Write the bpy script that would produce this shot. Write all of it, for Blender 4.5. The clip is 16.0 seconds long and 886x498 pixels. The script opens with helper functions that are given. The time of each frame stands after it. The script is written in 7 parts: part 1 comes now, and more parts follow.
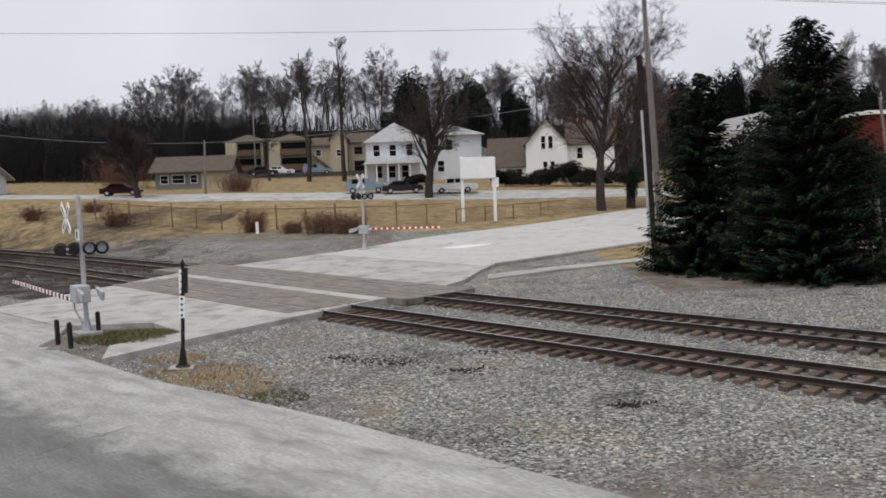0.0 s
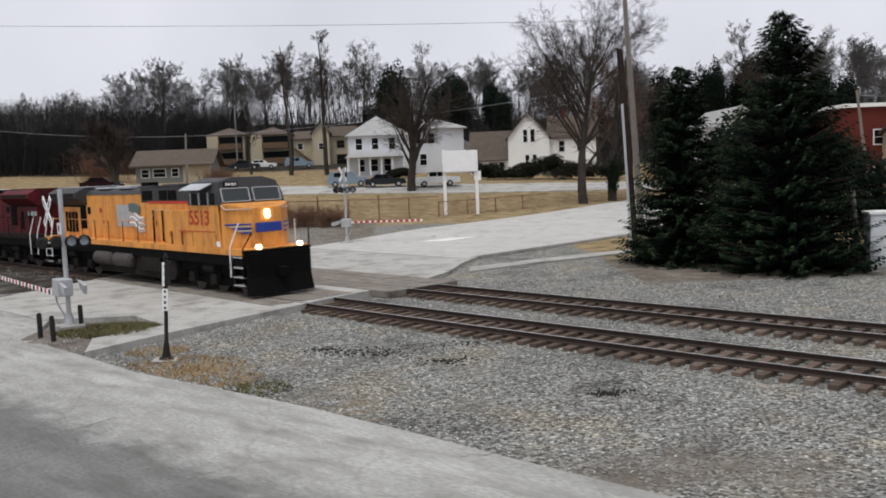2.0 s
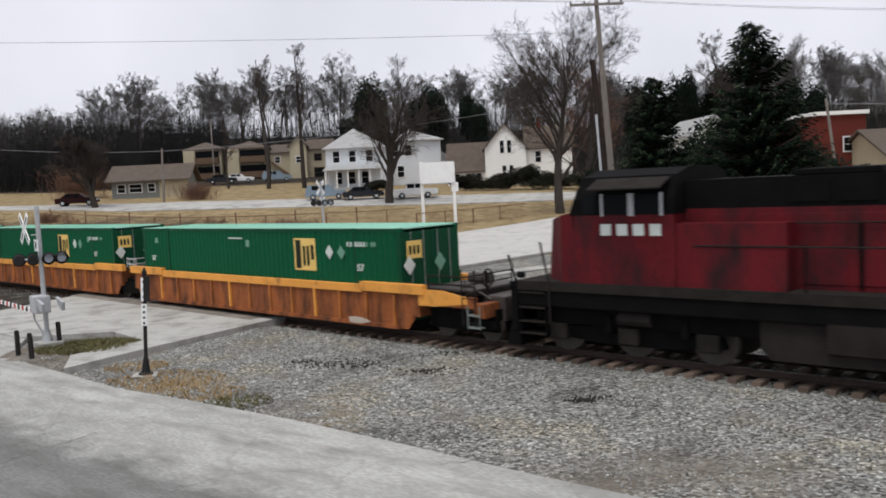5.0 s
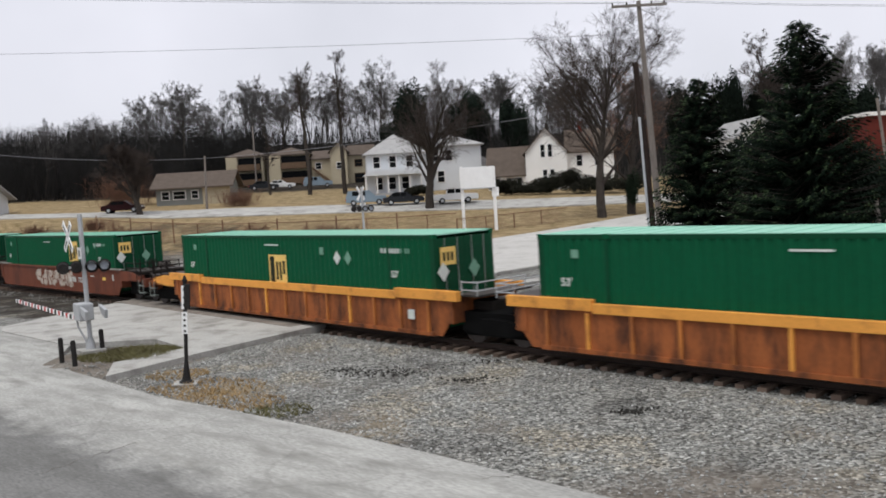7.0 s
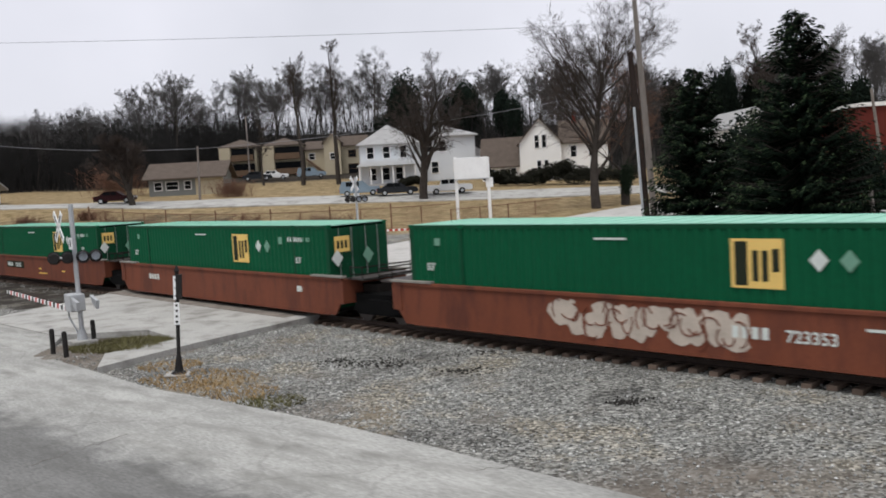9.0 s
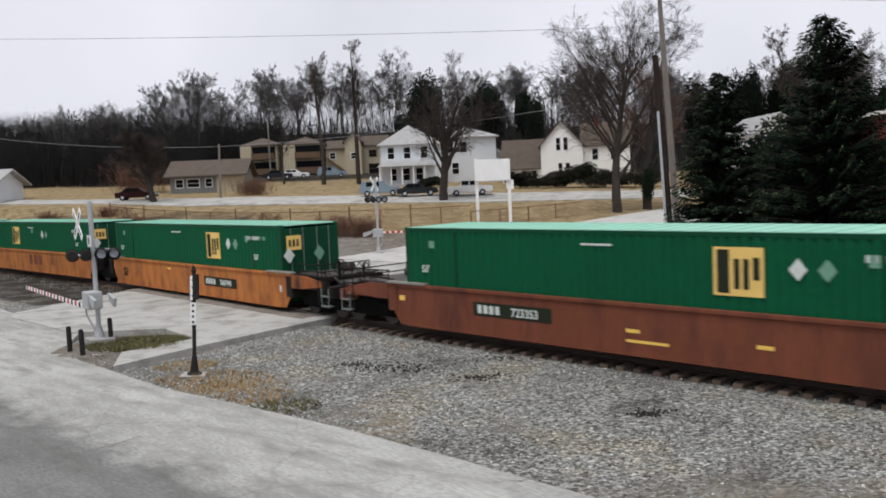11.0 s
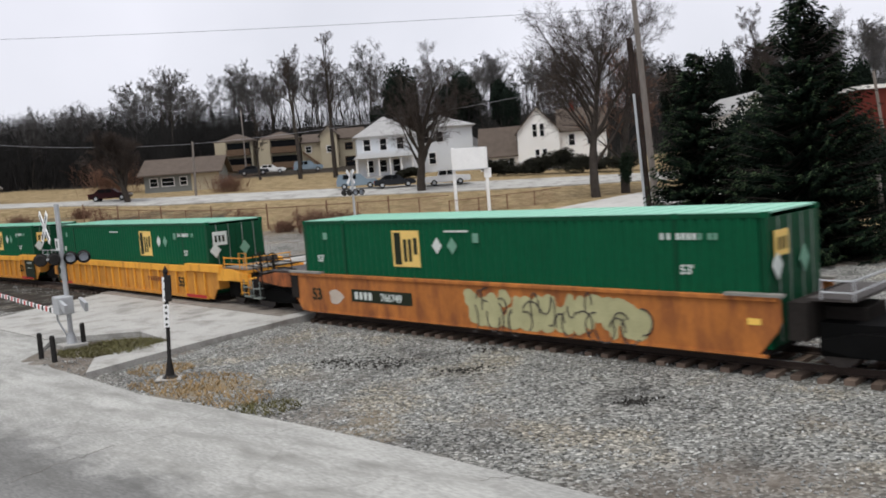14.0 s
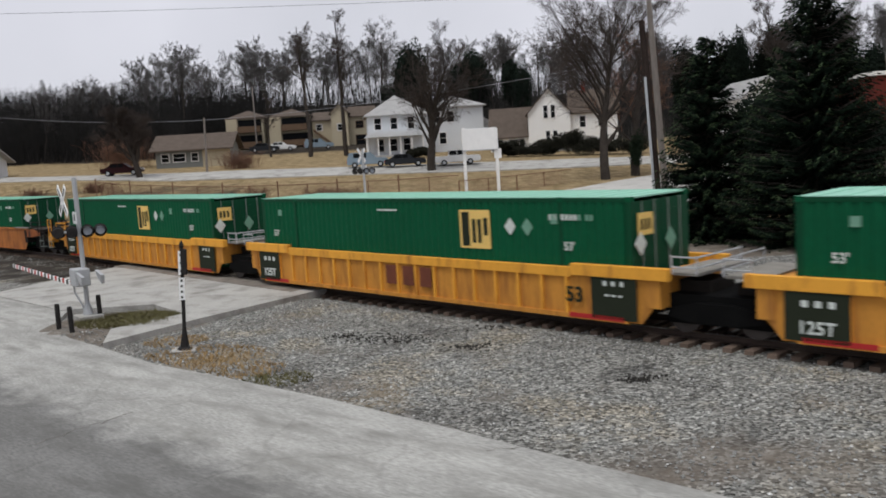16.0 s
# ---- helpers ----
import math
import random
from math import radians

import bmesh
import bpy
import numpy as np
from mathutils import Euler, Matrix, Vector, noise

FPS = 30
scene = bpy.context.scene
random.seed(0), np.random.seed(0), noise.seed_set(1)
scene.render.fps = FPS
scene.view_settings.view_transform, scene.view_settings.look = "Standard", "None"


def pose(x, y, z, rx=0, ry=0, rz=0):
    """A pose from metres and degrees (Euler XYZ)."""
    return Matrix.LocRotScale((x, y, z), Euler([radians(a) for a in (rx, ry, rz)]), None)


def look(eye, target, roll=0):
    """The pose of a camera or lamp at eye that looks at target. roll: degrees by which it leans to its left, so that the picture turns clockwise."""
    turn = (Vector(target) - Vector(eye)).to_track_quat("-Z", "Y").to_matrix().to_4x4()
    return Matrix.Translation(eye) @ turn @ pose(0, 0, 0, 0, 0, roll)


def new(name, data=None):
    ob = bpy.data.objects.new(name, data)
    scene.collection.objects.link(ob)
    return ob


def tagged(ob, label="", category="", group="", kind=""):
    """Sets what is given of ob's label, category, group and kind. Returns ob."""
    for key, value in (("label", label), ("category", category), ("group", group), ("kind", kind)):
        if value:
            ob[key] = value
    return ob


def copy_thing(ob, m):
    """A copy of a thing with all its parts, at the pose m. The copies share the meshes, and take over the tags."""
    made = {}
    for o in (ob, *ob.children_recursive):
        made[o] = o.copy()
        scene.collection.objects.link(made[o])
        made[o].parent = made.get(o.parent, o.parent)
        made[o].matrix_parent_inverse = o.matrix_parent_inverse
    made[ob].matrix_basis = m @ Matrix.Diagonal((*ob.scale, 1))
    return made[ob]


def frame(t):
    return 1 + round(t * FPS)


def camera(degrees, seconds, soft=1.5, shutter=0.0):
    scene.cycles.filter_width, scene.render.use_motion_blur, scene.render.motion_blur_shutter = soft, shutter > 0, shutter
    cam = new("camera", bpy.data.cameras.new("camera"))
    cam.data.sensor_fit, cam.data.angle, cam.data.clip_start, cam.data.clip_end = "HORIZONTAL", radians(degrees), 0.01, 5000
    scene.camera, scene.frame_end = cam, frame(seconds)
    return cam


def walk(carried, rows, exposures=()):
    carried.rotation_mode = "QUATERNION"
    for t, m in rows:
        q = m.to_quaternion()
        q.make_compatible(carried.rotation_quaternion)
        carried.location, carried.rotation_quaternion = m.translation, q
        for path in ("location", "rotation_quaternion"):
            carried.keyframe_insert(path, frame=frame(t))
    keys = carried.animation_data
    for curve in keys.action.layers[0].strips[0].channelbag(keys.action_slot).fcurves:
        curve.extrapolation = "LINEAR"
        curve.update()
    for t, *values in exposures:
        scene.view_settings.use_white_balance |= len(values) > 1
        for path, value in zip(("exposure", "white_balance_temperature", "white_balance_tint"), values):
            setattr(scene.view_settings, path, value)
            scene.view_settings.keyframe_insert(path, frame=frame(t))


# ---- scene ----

LENS = 53.80          # degrees across the picture
cam = camera(LENS, 16.0, soft=1.8, shutter=0.15)
# seconds, eye x y z, yaw, pitch, roll; x to the right of the first view, y ahead of it
ROWS = [
    (0, -0.001, 0.103, 4.649, 0.002, -4.661, 2.184),
    (0.5, 0.019, -0.137, 4.631, -0.175, -4.634, 2.265),
    (1, 0.014, -0.302, 4.636, -0.276, -4.876, 2.161),
    (1.5, 0.011, -0.225, 4.631, -0.383, -5.084, 2.131),
    (2, 0.016, -0.120, 4.625, -1.137, -5.123, 2.261),
    (2.5, 0.008, -0.120, 4.624, -1.228, -5.231, 2.411),
    (3, 0.001, -0.358, 4.623, -1.701, -4.482, 2.785),
    (5.5, 0.060, -0.417, 4.660, -2.613, -4.406, 2.944),
    (6, 0.063, -0.482, 4.687, -1.830, -3.695, 2.815),
    (6.5, 0.055, -0.162, 4.677, -0.871, -3.873, 3.190),
    (7, 0.047, 0.004, 4.667, 0.048, -3.992, 3.392),
    (7.5, 0.020, 0.134, 4.650, 0.340, -4.474, 3.332),
    (8, 0.043, 0.038, 4.639, 0.034, -4.811, 3.284),
    (8.5, 0.041, 0.102, 4.630, -0.365, -4.666, 3.369),
    (11, 0.027, 0.493, 4.689, 0.969, -4.489, 2.539),
    (11.5, 0.040, 0.821, 4.705, 1.993, -4.411, 2.406),
    (12, 0.067, 0.980, 4.693, 0.754, -5.142, 3.117),
    (12.5, 0.062, 0.891, 4.669, -0.174, -4.977, 3.357),
    (13, 0.031, 0.878, 4.683, -0.815, -5.196, 3.325),
    (13.5, 0.054, 0.707, 4.688, -0.877, -4.629, 3.959),
    (14, 0.080, 0.987, 4.672, -0.483, -5.220, 4.393),
    (14.5, 0.091, 1.081, 4.659, -0.553, -6.230, 3.587),
    (15, 0.083, 1.192, 4.645, -0.969, -6.789, 2.777),
    (15.5, 0.063, 0.891, 4.682, -0.401, -6.744, 3.082),
    (16, 0.037, 0.552, 4.681, 0.165, -6.483, 3.530),
]
walk(cam, [(t, pose(x, y, z, 90 + pitch, roll, yaw)) for t, x, y, z, yaw, pitch, roll in ROWS],
     [(t, e, 6350, 7.5) for t, e in ((0, 0.36), (3, 0.38), (5.5, 0.5), (8.5, 0.46), (11, 0.48), (12.5, 0.48), (13.5, 0.58), (14, 0.55), (14.5, 0.46), (15, 0.28), (15.5, 0.34), (16, 0.28))])

# ---- world and light: a flat overcast day ----
world = bpy.data.worlds.new("overcast_sky")
scene.world = world
world.use_nodes = True
wn, wl = world.node_tree.nodes, world.node_tree.links
bg = wn["Background"]
sky = wn.new("ShaderNodeTexSky")
sky.sky_type, sky.sun_disc = "NISHITA", False
sky.sun_elevation, sky.sun_rotation = radians(69), radians(205)
cloud = wn.new("ShaderNodeTexNoise")
cloud.inputs["Scale"].default_value, cloud.inputs["Detail"].default_value = 1.4, 5
ramp = wn.new("ShaderNodeValToRGB")
ramp.color_ramp.elements[0].position, ramp.color_ramp.elements[0].color = 0.3, (6.5, 6.45, 7.0, 1)
ramp.color_ramp.elements[1].position, ramp.color_ramp.elements[1].color = 0.7, (9.9, 9.6, 10.4, 1)
wl.new(cloud.outputs["Fac"], ramp.inputs["Fac"])
mixw = wn.new("ShaderNodeMixRGB")
mixw.inputs["Fac"].default_value = 0.93
wl.new(sky.outputs["Color"], mixw.inputs["Color1"])
wl.new(ramp.outputs["Color"], mixw.inputs["Color2"])
wl.new(mixw.outputs["Color"], bg.inputs["Color"])
bg.inputs["Strength"].default_value = 0.069
sun = new("sun", bpy.data.lights.new("sun", "SUN"))
sun.data.energy, sun.data.angle, sun.data.color = 1.5, radians(22), (1.0, 0.97, 0.93)
sun.matrix_world = look((0, 0, 60), (9.7, 20.8, 0))
scene.view_settings.exposure = 0.0


# ---- materials ----
def rgb(c, k=1.0):
    return (c[0] * k, c[1] * k, c[2] * k, 1)


def mat(name, col, rough=0.8, metal=0.0, var=0.25, scale=1.2, fine=25.0, bump=0.15, dirt=None, dirt_amount=0.45, glow=0.0, spread=0.0, stretch=(1, 1, 1)):
    """Two scales of variation, an optional dirt colour in patches, fine relief."""
    m = bpy.data.materials.new(name)
    m.use_nodes = True
    n, l = m.node_tree.nodes, m.node_tree.links
    b = n["Principled BSDF"]
    b.inputs["Roughness"].default_value, b.inputs["Metallic"].default_value = rough, metal
    b.inputs["Specular IOR Level"].default_value = 0.5 if metal else 0.04 if max(col) < 0.05 else 0.15
    tc, mp = n.new("ShaderNodeTexCoord"), n.new("ShaderNodeMapping")
    mp.inputs["Scale"].default_value = stretch
    l.new(tc.outputs["Object"], mp.inputs["Vector"])
    n1, n2 = n.new("ShaderNodeTexNoise"), n.new("ShaderNodeTexNoise")
    n1.inputs["Scale"].default_value, n1.inputs["Detail"].default_value = scale, 5
    n2.inputs["Scale"].default_value, n2.inputs["Detail"].default_value = fine, 3
    l.new(mp.outputs["Vector"], n1.inputs["Vector"])
    l.new(mp.outputs["Vector"], n2.inputs["Vector"])
    add = n.new("ShaderNodeMath")
    add.operation = "ADD"
    l.new(n1.outputs["Fac"], add.inputs[0])
    l.new(n2.outputs["Fac"], add.inputs[1])
    half = n.new("ShaderNodeMapRange")
    half.inputs["From Min"].default_value, half.inputs["From Max"].default_value = 0.65, 1.35
    l.new(add.outputs[0], half.inputs["Value"])
    mx = n.new("ShaderNodeMixRGB")
    mx.inputs["Color1"].default_value, mx.inputs["Color2"].default_value = rgb(col, 1 - var), rgb(col, 1 + var)
    l.new(half.outputs["Result"], mx.inputs["Fac"])
    out = mx.outputs["Color"]
    if dirt:
        n3 = n.new("ShaderNodeTexNoise")
        n3.inputs["Scale"].default_value, n3.inputs["Detail"].default_value, n3.inputs["Roughness"].default_value = scale * 2.3, 6, 0.65
        l.new(mp.outputs["Vector"], n3.inputs["Vector"])
        r3 = n.new("ShaderNodeMapRange")
        r3.inputs["From Min"].default_value, r3.inputs["From Max"].default_value = 0.62 - 0.35 * dirt_amount, 0.78 - 0.2 * dirt_amount
        l.new(n3.outputs["Fac"], r3.inputs["Value"])
        m3 = n.new("ShaderNodeMixRGB")
        m3.inputs["Color2"].default_value = rgb(dirt)
        l.new(r3.outputs["Result"], m3.inputs["Fac"])
        l.new(out, m3.inputs["Color1"])
        out = m3.outputs["Color"]
    if spread:
        oi, hs = n.new("ShaderNodeObjectInfo"), n.new("ShaderNodeHueSaturation")
        mr = n.new("ShaderNodeMapRange")
        mr.inputs["To Min"].default_value, mr.inputs["To Max"].default_value = 1 - spread, 1 + spread
        l.new(oi.outputs["Random"], mr.inputs["Value"])
        l.new(mr.outputs["Result"], hs.inputs["Value"])
        l.new(out, hs.inputs["Color"])
        out = hs.outputs["Color"]
    l.new(out, b.inputs["Base Color"])
    if bump:
        bp = n.new("ShaderNodeBump")
        bp.inputs["Strength"].default_value, bp.inputs["Distance"].default_value = bump, 0.02
        l.new(n2.outputs["Fac"], bp.inputs["Height"])
        l.new(bp.outputs["Normal"], b.inputs["Normal"])
    if glow:
        b.inputs["Emission Color"].default_value, b.inputs["Emission Strength"].default_value = rgb(col), glow
    return m


M = {
    "concrete": mat("concrete", (0.40, 0.39, 0.365), 0.9, var=0.2, scale=0.35, fine=14, bump=0.3, dirt=(0.21, 0.20, 0.18), dirt_amount=0.4),
    "concrete_glare": mat("sky_glare_concrete", (0.47, 0.455, 0.43), 0.9, var=0.12, scale=0.4, fine=14, bump=0.2, dirt=(0.33, 0.315, 0.29), dirt_amount=0.3),
    "concrete_patch": mat("concrete_patch", (0.68, 0.67, 0.65), 0.9, var=0.1, scale=0.6, bump=0.2),
    "panel": mat("crossing_panel", (0.225, 0.20, 0.172), 0.9, var=0.25, scale=0.7, bump=0.4, dirt=(0.12, 0.10, 0.085), stretch=(1, 1, 1)),
    "gutter": mat("flangeway", (0.06, 0.05, 0.045), 0.9, bump=0.2),
    "rail": mat("rail_rust", (0.05, 0.036, 0.030), 0.7, var=0.3, scale=3),
    "railhead": mat("rail_polished", (0.5, 0.5, 0.5), 0.32, metal=0.9, var=0.12, scale=4, bump=0.05),
    # brown ties, darkened further with the shade under the train
    "tie": mat("tie_wood", (0.125, 0.092, 0.072), 0.95, var=0.35, scale=3, fine=40, bump=0.5, spread=0.35),
    "stone": mat("ballast_stone", (0.24, 0.24, 0.228), 0.9, var=0.55, scale=0.38, fine=4.0, bump=0.3),
    "stone_pale": mat("pale_stone", (0.56, 0.56, 0.545), 0.9, var=0.3, scale=0.9, fine=5, bump=0.2),
    "brush_wood": mat("dry_brush", (0.17, 0.095, 0.065), 0.95, var=0.4, scale=2),
    "bark": mat("bark", (0.052, 0.044, 0.038), 0.95, var=0.35, scale=2, fine=14, bump=0.6),
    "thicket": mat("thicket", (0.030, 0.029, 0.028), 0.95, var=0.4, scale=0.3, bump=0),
    "ranch_wall": mat("dull_siding", (0.20, 0.21, 0.20), 0.8, var=0.12, scale=0.6),
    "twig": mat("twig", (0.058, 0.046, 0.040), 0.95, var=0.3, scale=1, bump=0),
    # paler and greyer than the near twigs: distance haze put into the colour
    "hazy_twig": mat("hazy_twig", (0.088, 0.083, 0.080), 0.95, var=0.3, scale=0.3, bump=0),
    # needle darkened with the crown's inner shade; the tip green holds the light
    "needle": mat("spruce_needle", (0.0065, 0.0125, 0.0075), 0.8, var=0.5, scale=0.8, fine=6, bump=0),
    "needle_lit": mat("spruce_lit_tip", (0.045, 0.070, 0.030), 0.8, var=0.4, scale=0.8, fine=6, bump=0),
    "pine": mat("pine_needle", (0.012, 0.018, 0.013), 0.9, var=0.5, scale=0.4, fine=3, bump=0),
    "ivy": mat("ivy", (0.02, 0.03, 0.018), 0.8, var=0.5, scale=2, bump=0),
    "hedge": mat("hedge_leaf", (0.022, 0.022, 0.016), 0.9, var=0.5, scale=2, bump=0),
    "weed": mat("weed", (0.13, 0.12, 0.055), 0.95, var=0.4, scale=1.5, fine=9, bump=0),
    "stone_dark": mat("oiled_stone", (0.035, 0.033, 0.03), 0.85, var=0.4, scale=2, bump=0.2),
    "straw": mat("straw", (0.36, 0.25, 0.125), 0.95, var=0.3, scale=1.5, fine=9, bump=0),
    "orange": mat("orange_paint", (0.46, 0.165, 0.042), 0.6, var=0.2, scale=0.8, bump=0.05, dirt=(0.22, 0.078, 0.032), dirt_amount=0.55, spread=0.06, stretch=(1.3, 1, 0.4)),
    "orange_chord": mat("orange_chord", (0.76, 0.34, 0.07), 0.6, var=0.12, scale=0.8, bump=0.05, dirt=(0.42, 0.18, 0.05), dirt_amount=0.25),
    "rust_panel": mat("rust_orange_panel", (0.31, 0.10, 0.034), 0.7, var=0.3, scale=0.7, bump=0.1, dirt=(0.06, 0.028, 0.019), dirt_amount=0.55, stretch=(1.5, 1, 0.4)),
    "brown": mat("brown_paint", (0.175, 0.056, 0.031), 0.6, var=0.16, scale=0.5, bump=0.05, dirt=(0.10, 0.036, 0.025), dirt_amount=0.45, stretch=(1.3, 1, 0.4)),
    "yellow_car": mat("yellow_paint", (0.76, 0.36, 0.048), 0.6, var=0.12, scale=0.8, bump=0.05, dirt=(0.42, 0.17, 0.035), dirt_amount=0.3, stretch=(1.6, 1, 0.3)),
    # darker, dirtier yellow between the ribs; recess shade is in the colour too
    "yellow_shaded": mat("shaded_grimy_yellow", (0.56, 0.25, 0.045), 0.65, var=0.18, scale=0.6, bump=0.05, dirt=(0.30, 0.12, 0.032), dirt_amount=0.45, stretch=(1.8, 1, 0.3)),
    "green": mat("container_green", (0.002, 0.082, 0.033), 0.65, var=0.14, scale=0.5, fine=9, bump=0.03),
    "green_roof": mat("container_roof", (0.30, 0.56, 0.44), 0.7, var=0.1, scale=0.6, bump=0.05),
    "green_door": mat("container_door", (0.003, 0.055, 0.023), 0.5, var=0.15, scale=0.8, bump=0.03),
    "galv": mat("galvanised_steel", (0.22, 0.25, 0.23), 0.6, metal=0.2, var=0.15, scale=4, bump=0.05),
    "logo_gold": mat("gold_decal", (0.80, 0.55, 0.17), 0.6, var=0.06, scale=3, bump=0),
    "logo_dark": mat("dark_decal", (0.025, 0.03, 0.02), 0.6, var=0.1, bump=0),
    "white": mat("white_paint", (0.85, 0.85, 0.84), 0.6, var=0.06, scale=2, bump=0.05),
    "white_mark": mat("white_marking", (0.62, 0.66, 0.62), 0.7, var=0.1, scale=3, bump=0),
    "dim_mark": mat("faded_marking", (0.17, 0.33, 0.24), 0.7, var=0.1, scale=3, bump=0),
    "graffiti": mat("pale_graffiti", (0.50, 0.43, 0.36), 0.7, var=0.2, scale=2, bump=0),
    "graffiti_green": mat("green_graffiti", (0.42, 0.40, 0.22), 0.7, var=0.2, scale=2, bump=0),
    "black": mat("black_steel", (0.006, 0.006, 0.006), 0.7, var=0.35, scale=2, bump=0.1),
    "grime": mat("grimy_steel", (0.024, 0.021, 0.019), 0.8, var=0.35, scale=2, bump=0.2),
    "wheel": mat("wheel_steel", (0.06, 0.05, 0.045), 0.6, metal=0.3, var=0.3, scale=4),
    "deck": mat("platform_deck", (0.24, 0.225, 0.20), 0.8, var=0.3, scale=2, bump=0.1),
    "red_strip": mat("red_reflector", (0.42, 0.03, 0.03), 0.5, var=0.1, bump=0),
    "yellow_strip": mat("yellow_reflector", (0.85, 0.55, 0.12), 0.5, var=0.1, bump=0),
    "up_yellow": mat("loco_yellow", (0.72, 0.315, 0.075), 0.45, var=0.2, scale=0.7, fine=6, bump=0.03, dirt=(0.40, 0.165, 0.05), dirt_amount=0.45, stretch=(1.6, 1, 0.35)),
    "up_grey": mat("loco_grey", (0.05, 0.05, 0.052), 0.55, var=0.2, scale=0.8, bump=0.05),
    "roof_pale": mat("loco_roof_pale", (0.42, 0.43, 0.45), 0.5, var=0.15, scale=0.8, bump=0.05),
    "up_red": mat("loco_red", (0.48, 0.055, 0.03), 0.5, var=0.1, scale=2, bump=0),
    "cp_red": mat("dark_red_paint", (0.105, 0.008, 0.012), 0.6, var=0.3, scale=0.5, bump=0.05, dirt=(0.022, 0.009, 0.010), dirt_amount=0.55, stretch=(1.2, 1, 0.5)),
    "cp_gold": mat("faded_gold", (0.50, 0.15, 0.03), 0.6, var=0.2, scale=2, bump=0),
    "faded_pink": mat("faded_pink_lettering", (0.42, 0.16, 0.16), 0.7, var=0.3, scale=3, bump=0),
    "faded_red": mat("faded_red_lettering", (0.20, 0.04, 0.045), 0.7, var=0.3, scale=3, bump=0),
    "flag_grey": mat("flag_grey_green", (0.12, 0.16, 0.15), 0.6, var=0.2, scale=3, bump=0),
    "blue": mat("blue_emblem", (0.03, 0.06, 0.30), 0.5, var=0.1, bump=0),
    "lamp": mat("headlamp", (1.0, 0.82, 0.52), 0.3, var=0, bump=0, glow=6.0),
    "glass": mat("dark_glass", (0.008, 0.009, 0.010), 0.36, var=0.1, bump=0),
    "cab_glass": mat("cab_glass", (0.05, 0.06, 0.065), 0.36, var=0.1, bump=0),
    "pole_wood": mat("pole_wood", (0.21, 0.185, 0.165), 0.95, var=0.25, scale=2, fine=20, bump=0.4, stretch=(4, 4, 0.6)),
    "pole_dark": mat("creosote_pole", (0.04, 0.03, 0.026), 0.95, var=0.4, scale=2, fine=20, bump=0.4),
    "pipe_grey": mat("grey_conduit", (0.50, 0.52, 0.54), 0.5, var=0.1, scale=2),
    "alu": mat("weathered_aluminium", (0.45, 0.46, 0.47), 0.5, metal=0.3, var=0.15, scale=3),
    "iron": mat("dark_iron", (0.03, 0.028, 0.027), 0.7, var=0.3, scale=4),
    "signal_lens": mat("signal_lens", (0.55, 0.60, 0.68), 0.36, var=0.2, scale=6, bump=0),
    "fence": mat("rusted_fence", (0.20, 0.115, 0.075), 0.9, var=0.3, scale=2),
    "siding_white": mat("white_siding", (0.86, 0.845, 0.81), 0.7, var=0.05, scale=0.5, bump=0.05),
    "siding_grey": mat("pale_grey_siding", (0.62, 0.64, 0.66), 0.7, var=0.08, scale=0.5, bump=0.05),
    "siding_tan": mat("tan_siding", (0.44, 0.38, 0.27), 0.8, var=0.1, scale=0.5, bump=0.05),
    "brick_tan": mat("tan_brick", (0.35, 0.31, 0.225), 0.9, var=0.14, scale=0.8, bump=0.1),
    "brick_red": mat("red_brick", (0.12, 0.027, 0.02), 0.9, var=0.15, scale=0.8, bump=0.1),
    "wood_brown": mat("brown_wood", (0.13, 0.085, 0.055), 0.9, var=0.2, scale=1),
    "roof_grey": mat("grey_shingle", (0.36, 0.355, 0.35), 0.9, var=0.16, scale=1.2, fine=12, bump=0.3),
    "roof_brown": mat("brown_shingle", (0.105, 0.083, 0.068), 0.9, var=0.2, scale=1.2, fine=12, bump=0.3),
    "trim": mat("white_trim", (0.78, 0.77, 0.75), 0.7, var=0.05, bump=0),
    "car_white": mat("car_white", (0.72, 0.72, 0.71), 0.3, var=0.03, bump=0),
    "car_dark": mat("car_dark", (0.03, 0.032, 0.036), 0.3, var=0.1, bump=0),
    "car_red": mat("car_maroon", (0.03, 0.012, 0.013), 0.35, var=0.1, bump=0),
    "car_blue": mat("car_blue", (0.22, 0.28, 0.33), 0.35, var=0.1, bump=0),
    "tyre": mat("tyre", (0.02, 0.02, 0.02), 0.9, var=0.2),
    "cabinet": mat("grey_cabinet", (0.60, 0.62, 0.64), 0.6, var=0.06, scale=2, bump=0.05),
    "wire": mat("wire", (0.25, 0.25, 0.27), 0.7, var=0.1, bump=0),
    "red_stripe": mat("red_stripe", (0.45, 0.05, 0.04), 0.6, var=0.1, bump=0),
    "tar": mat("tar_seam", (0.19, 0.18, 0.165), 0.9, var=0.3, scale=2, bump=0.2),
}


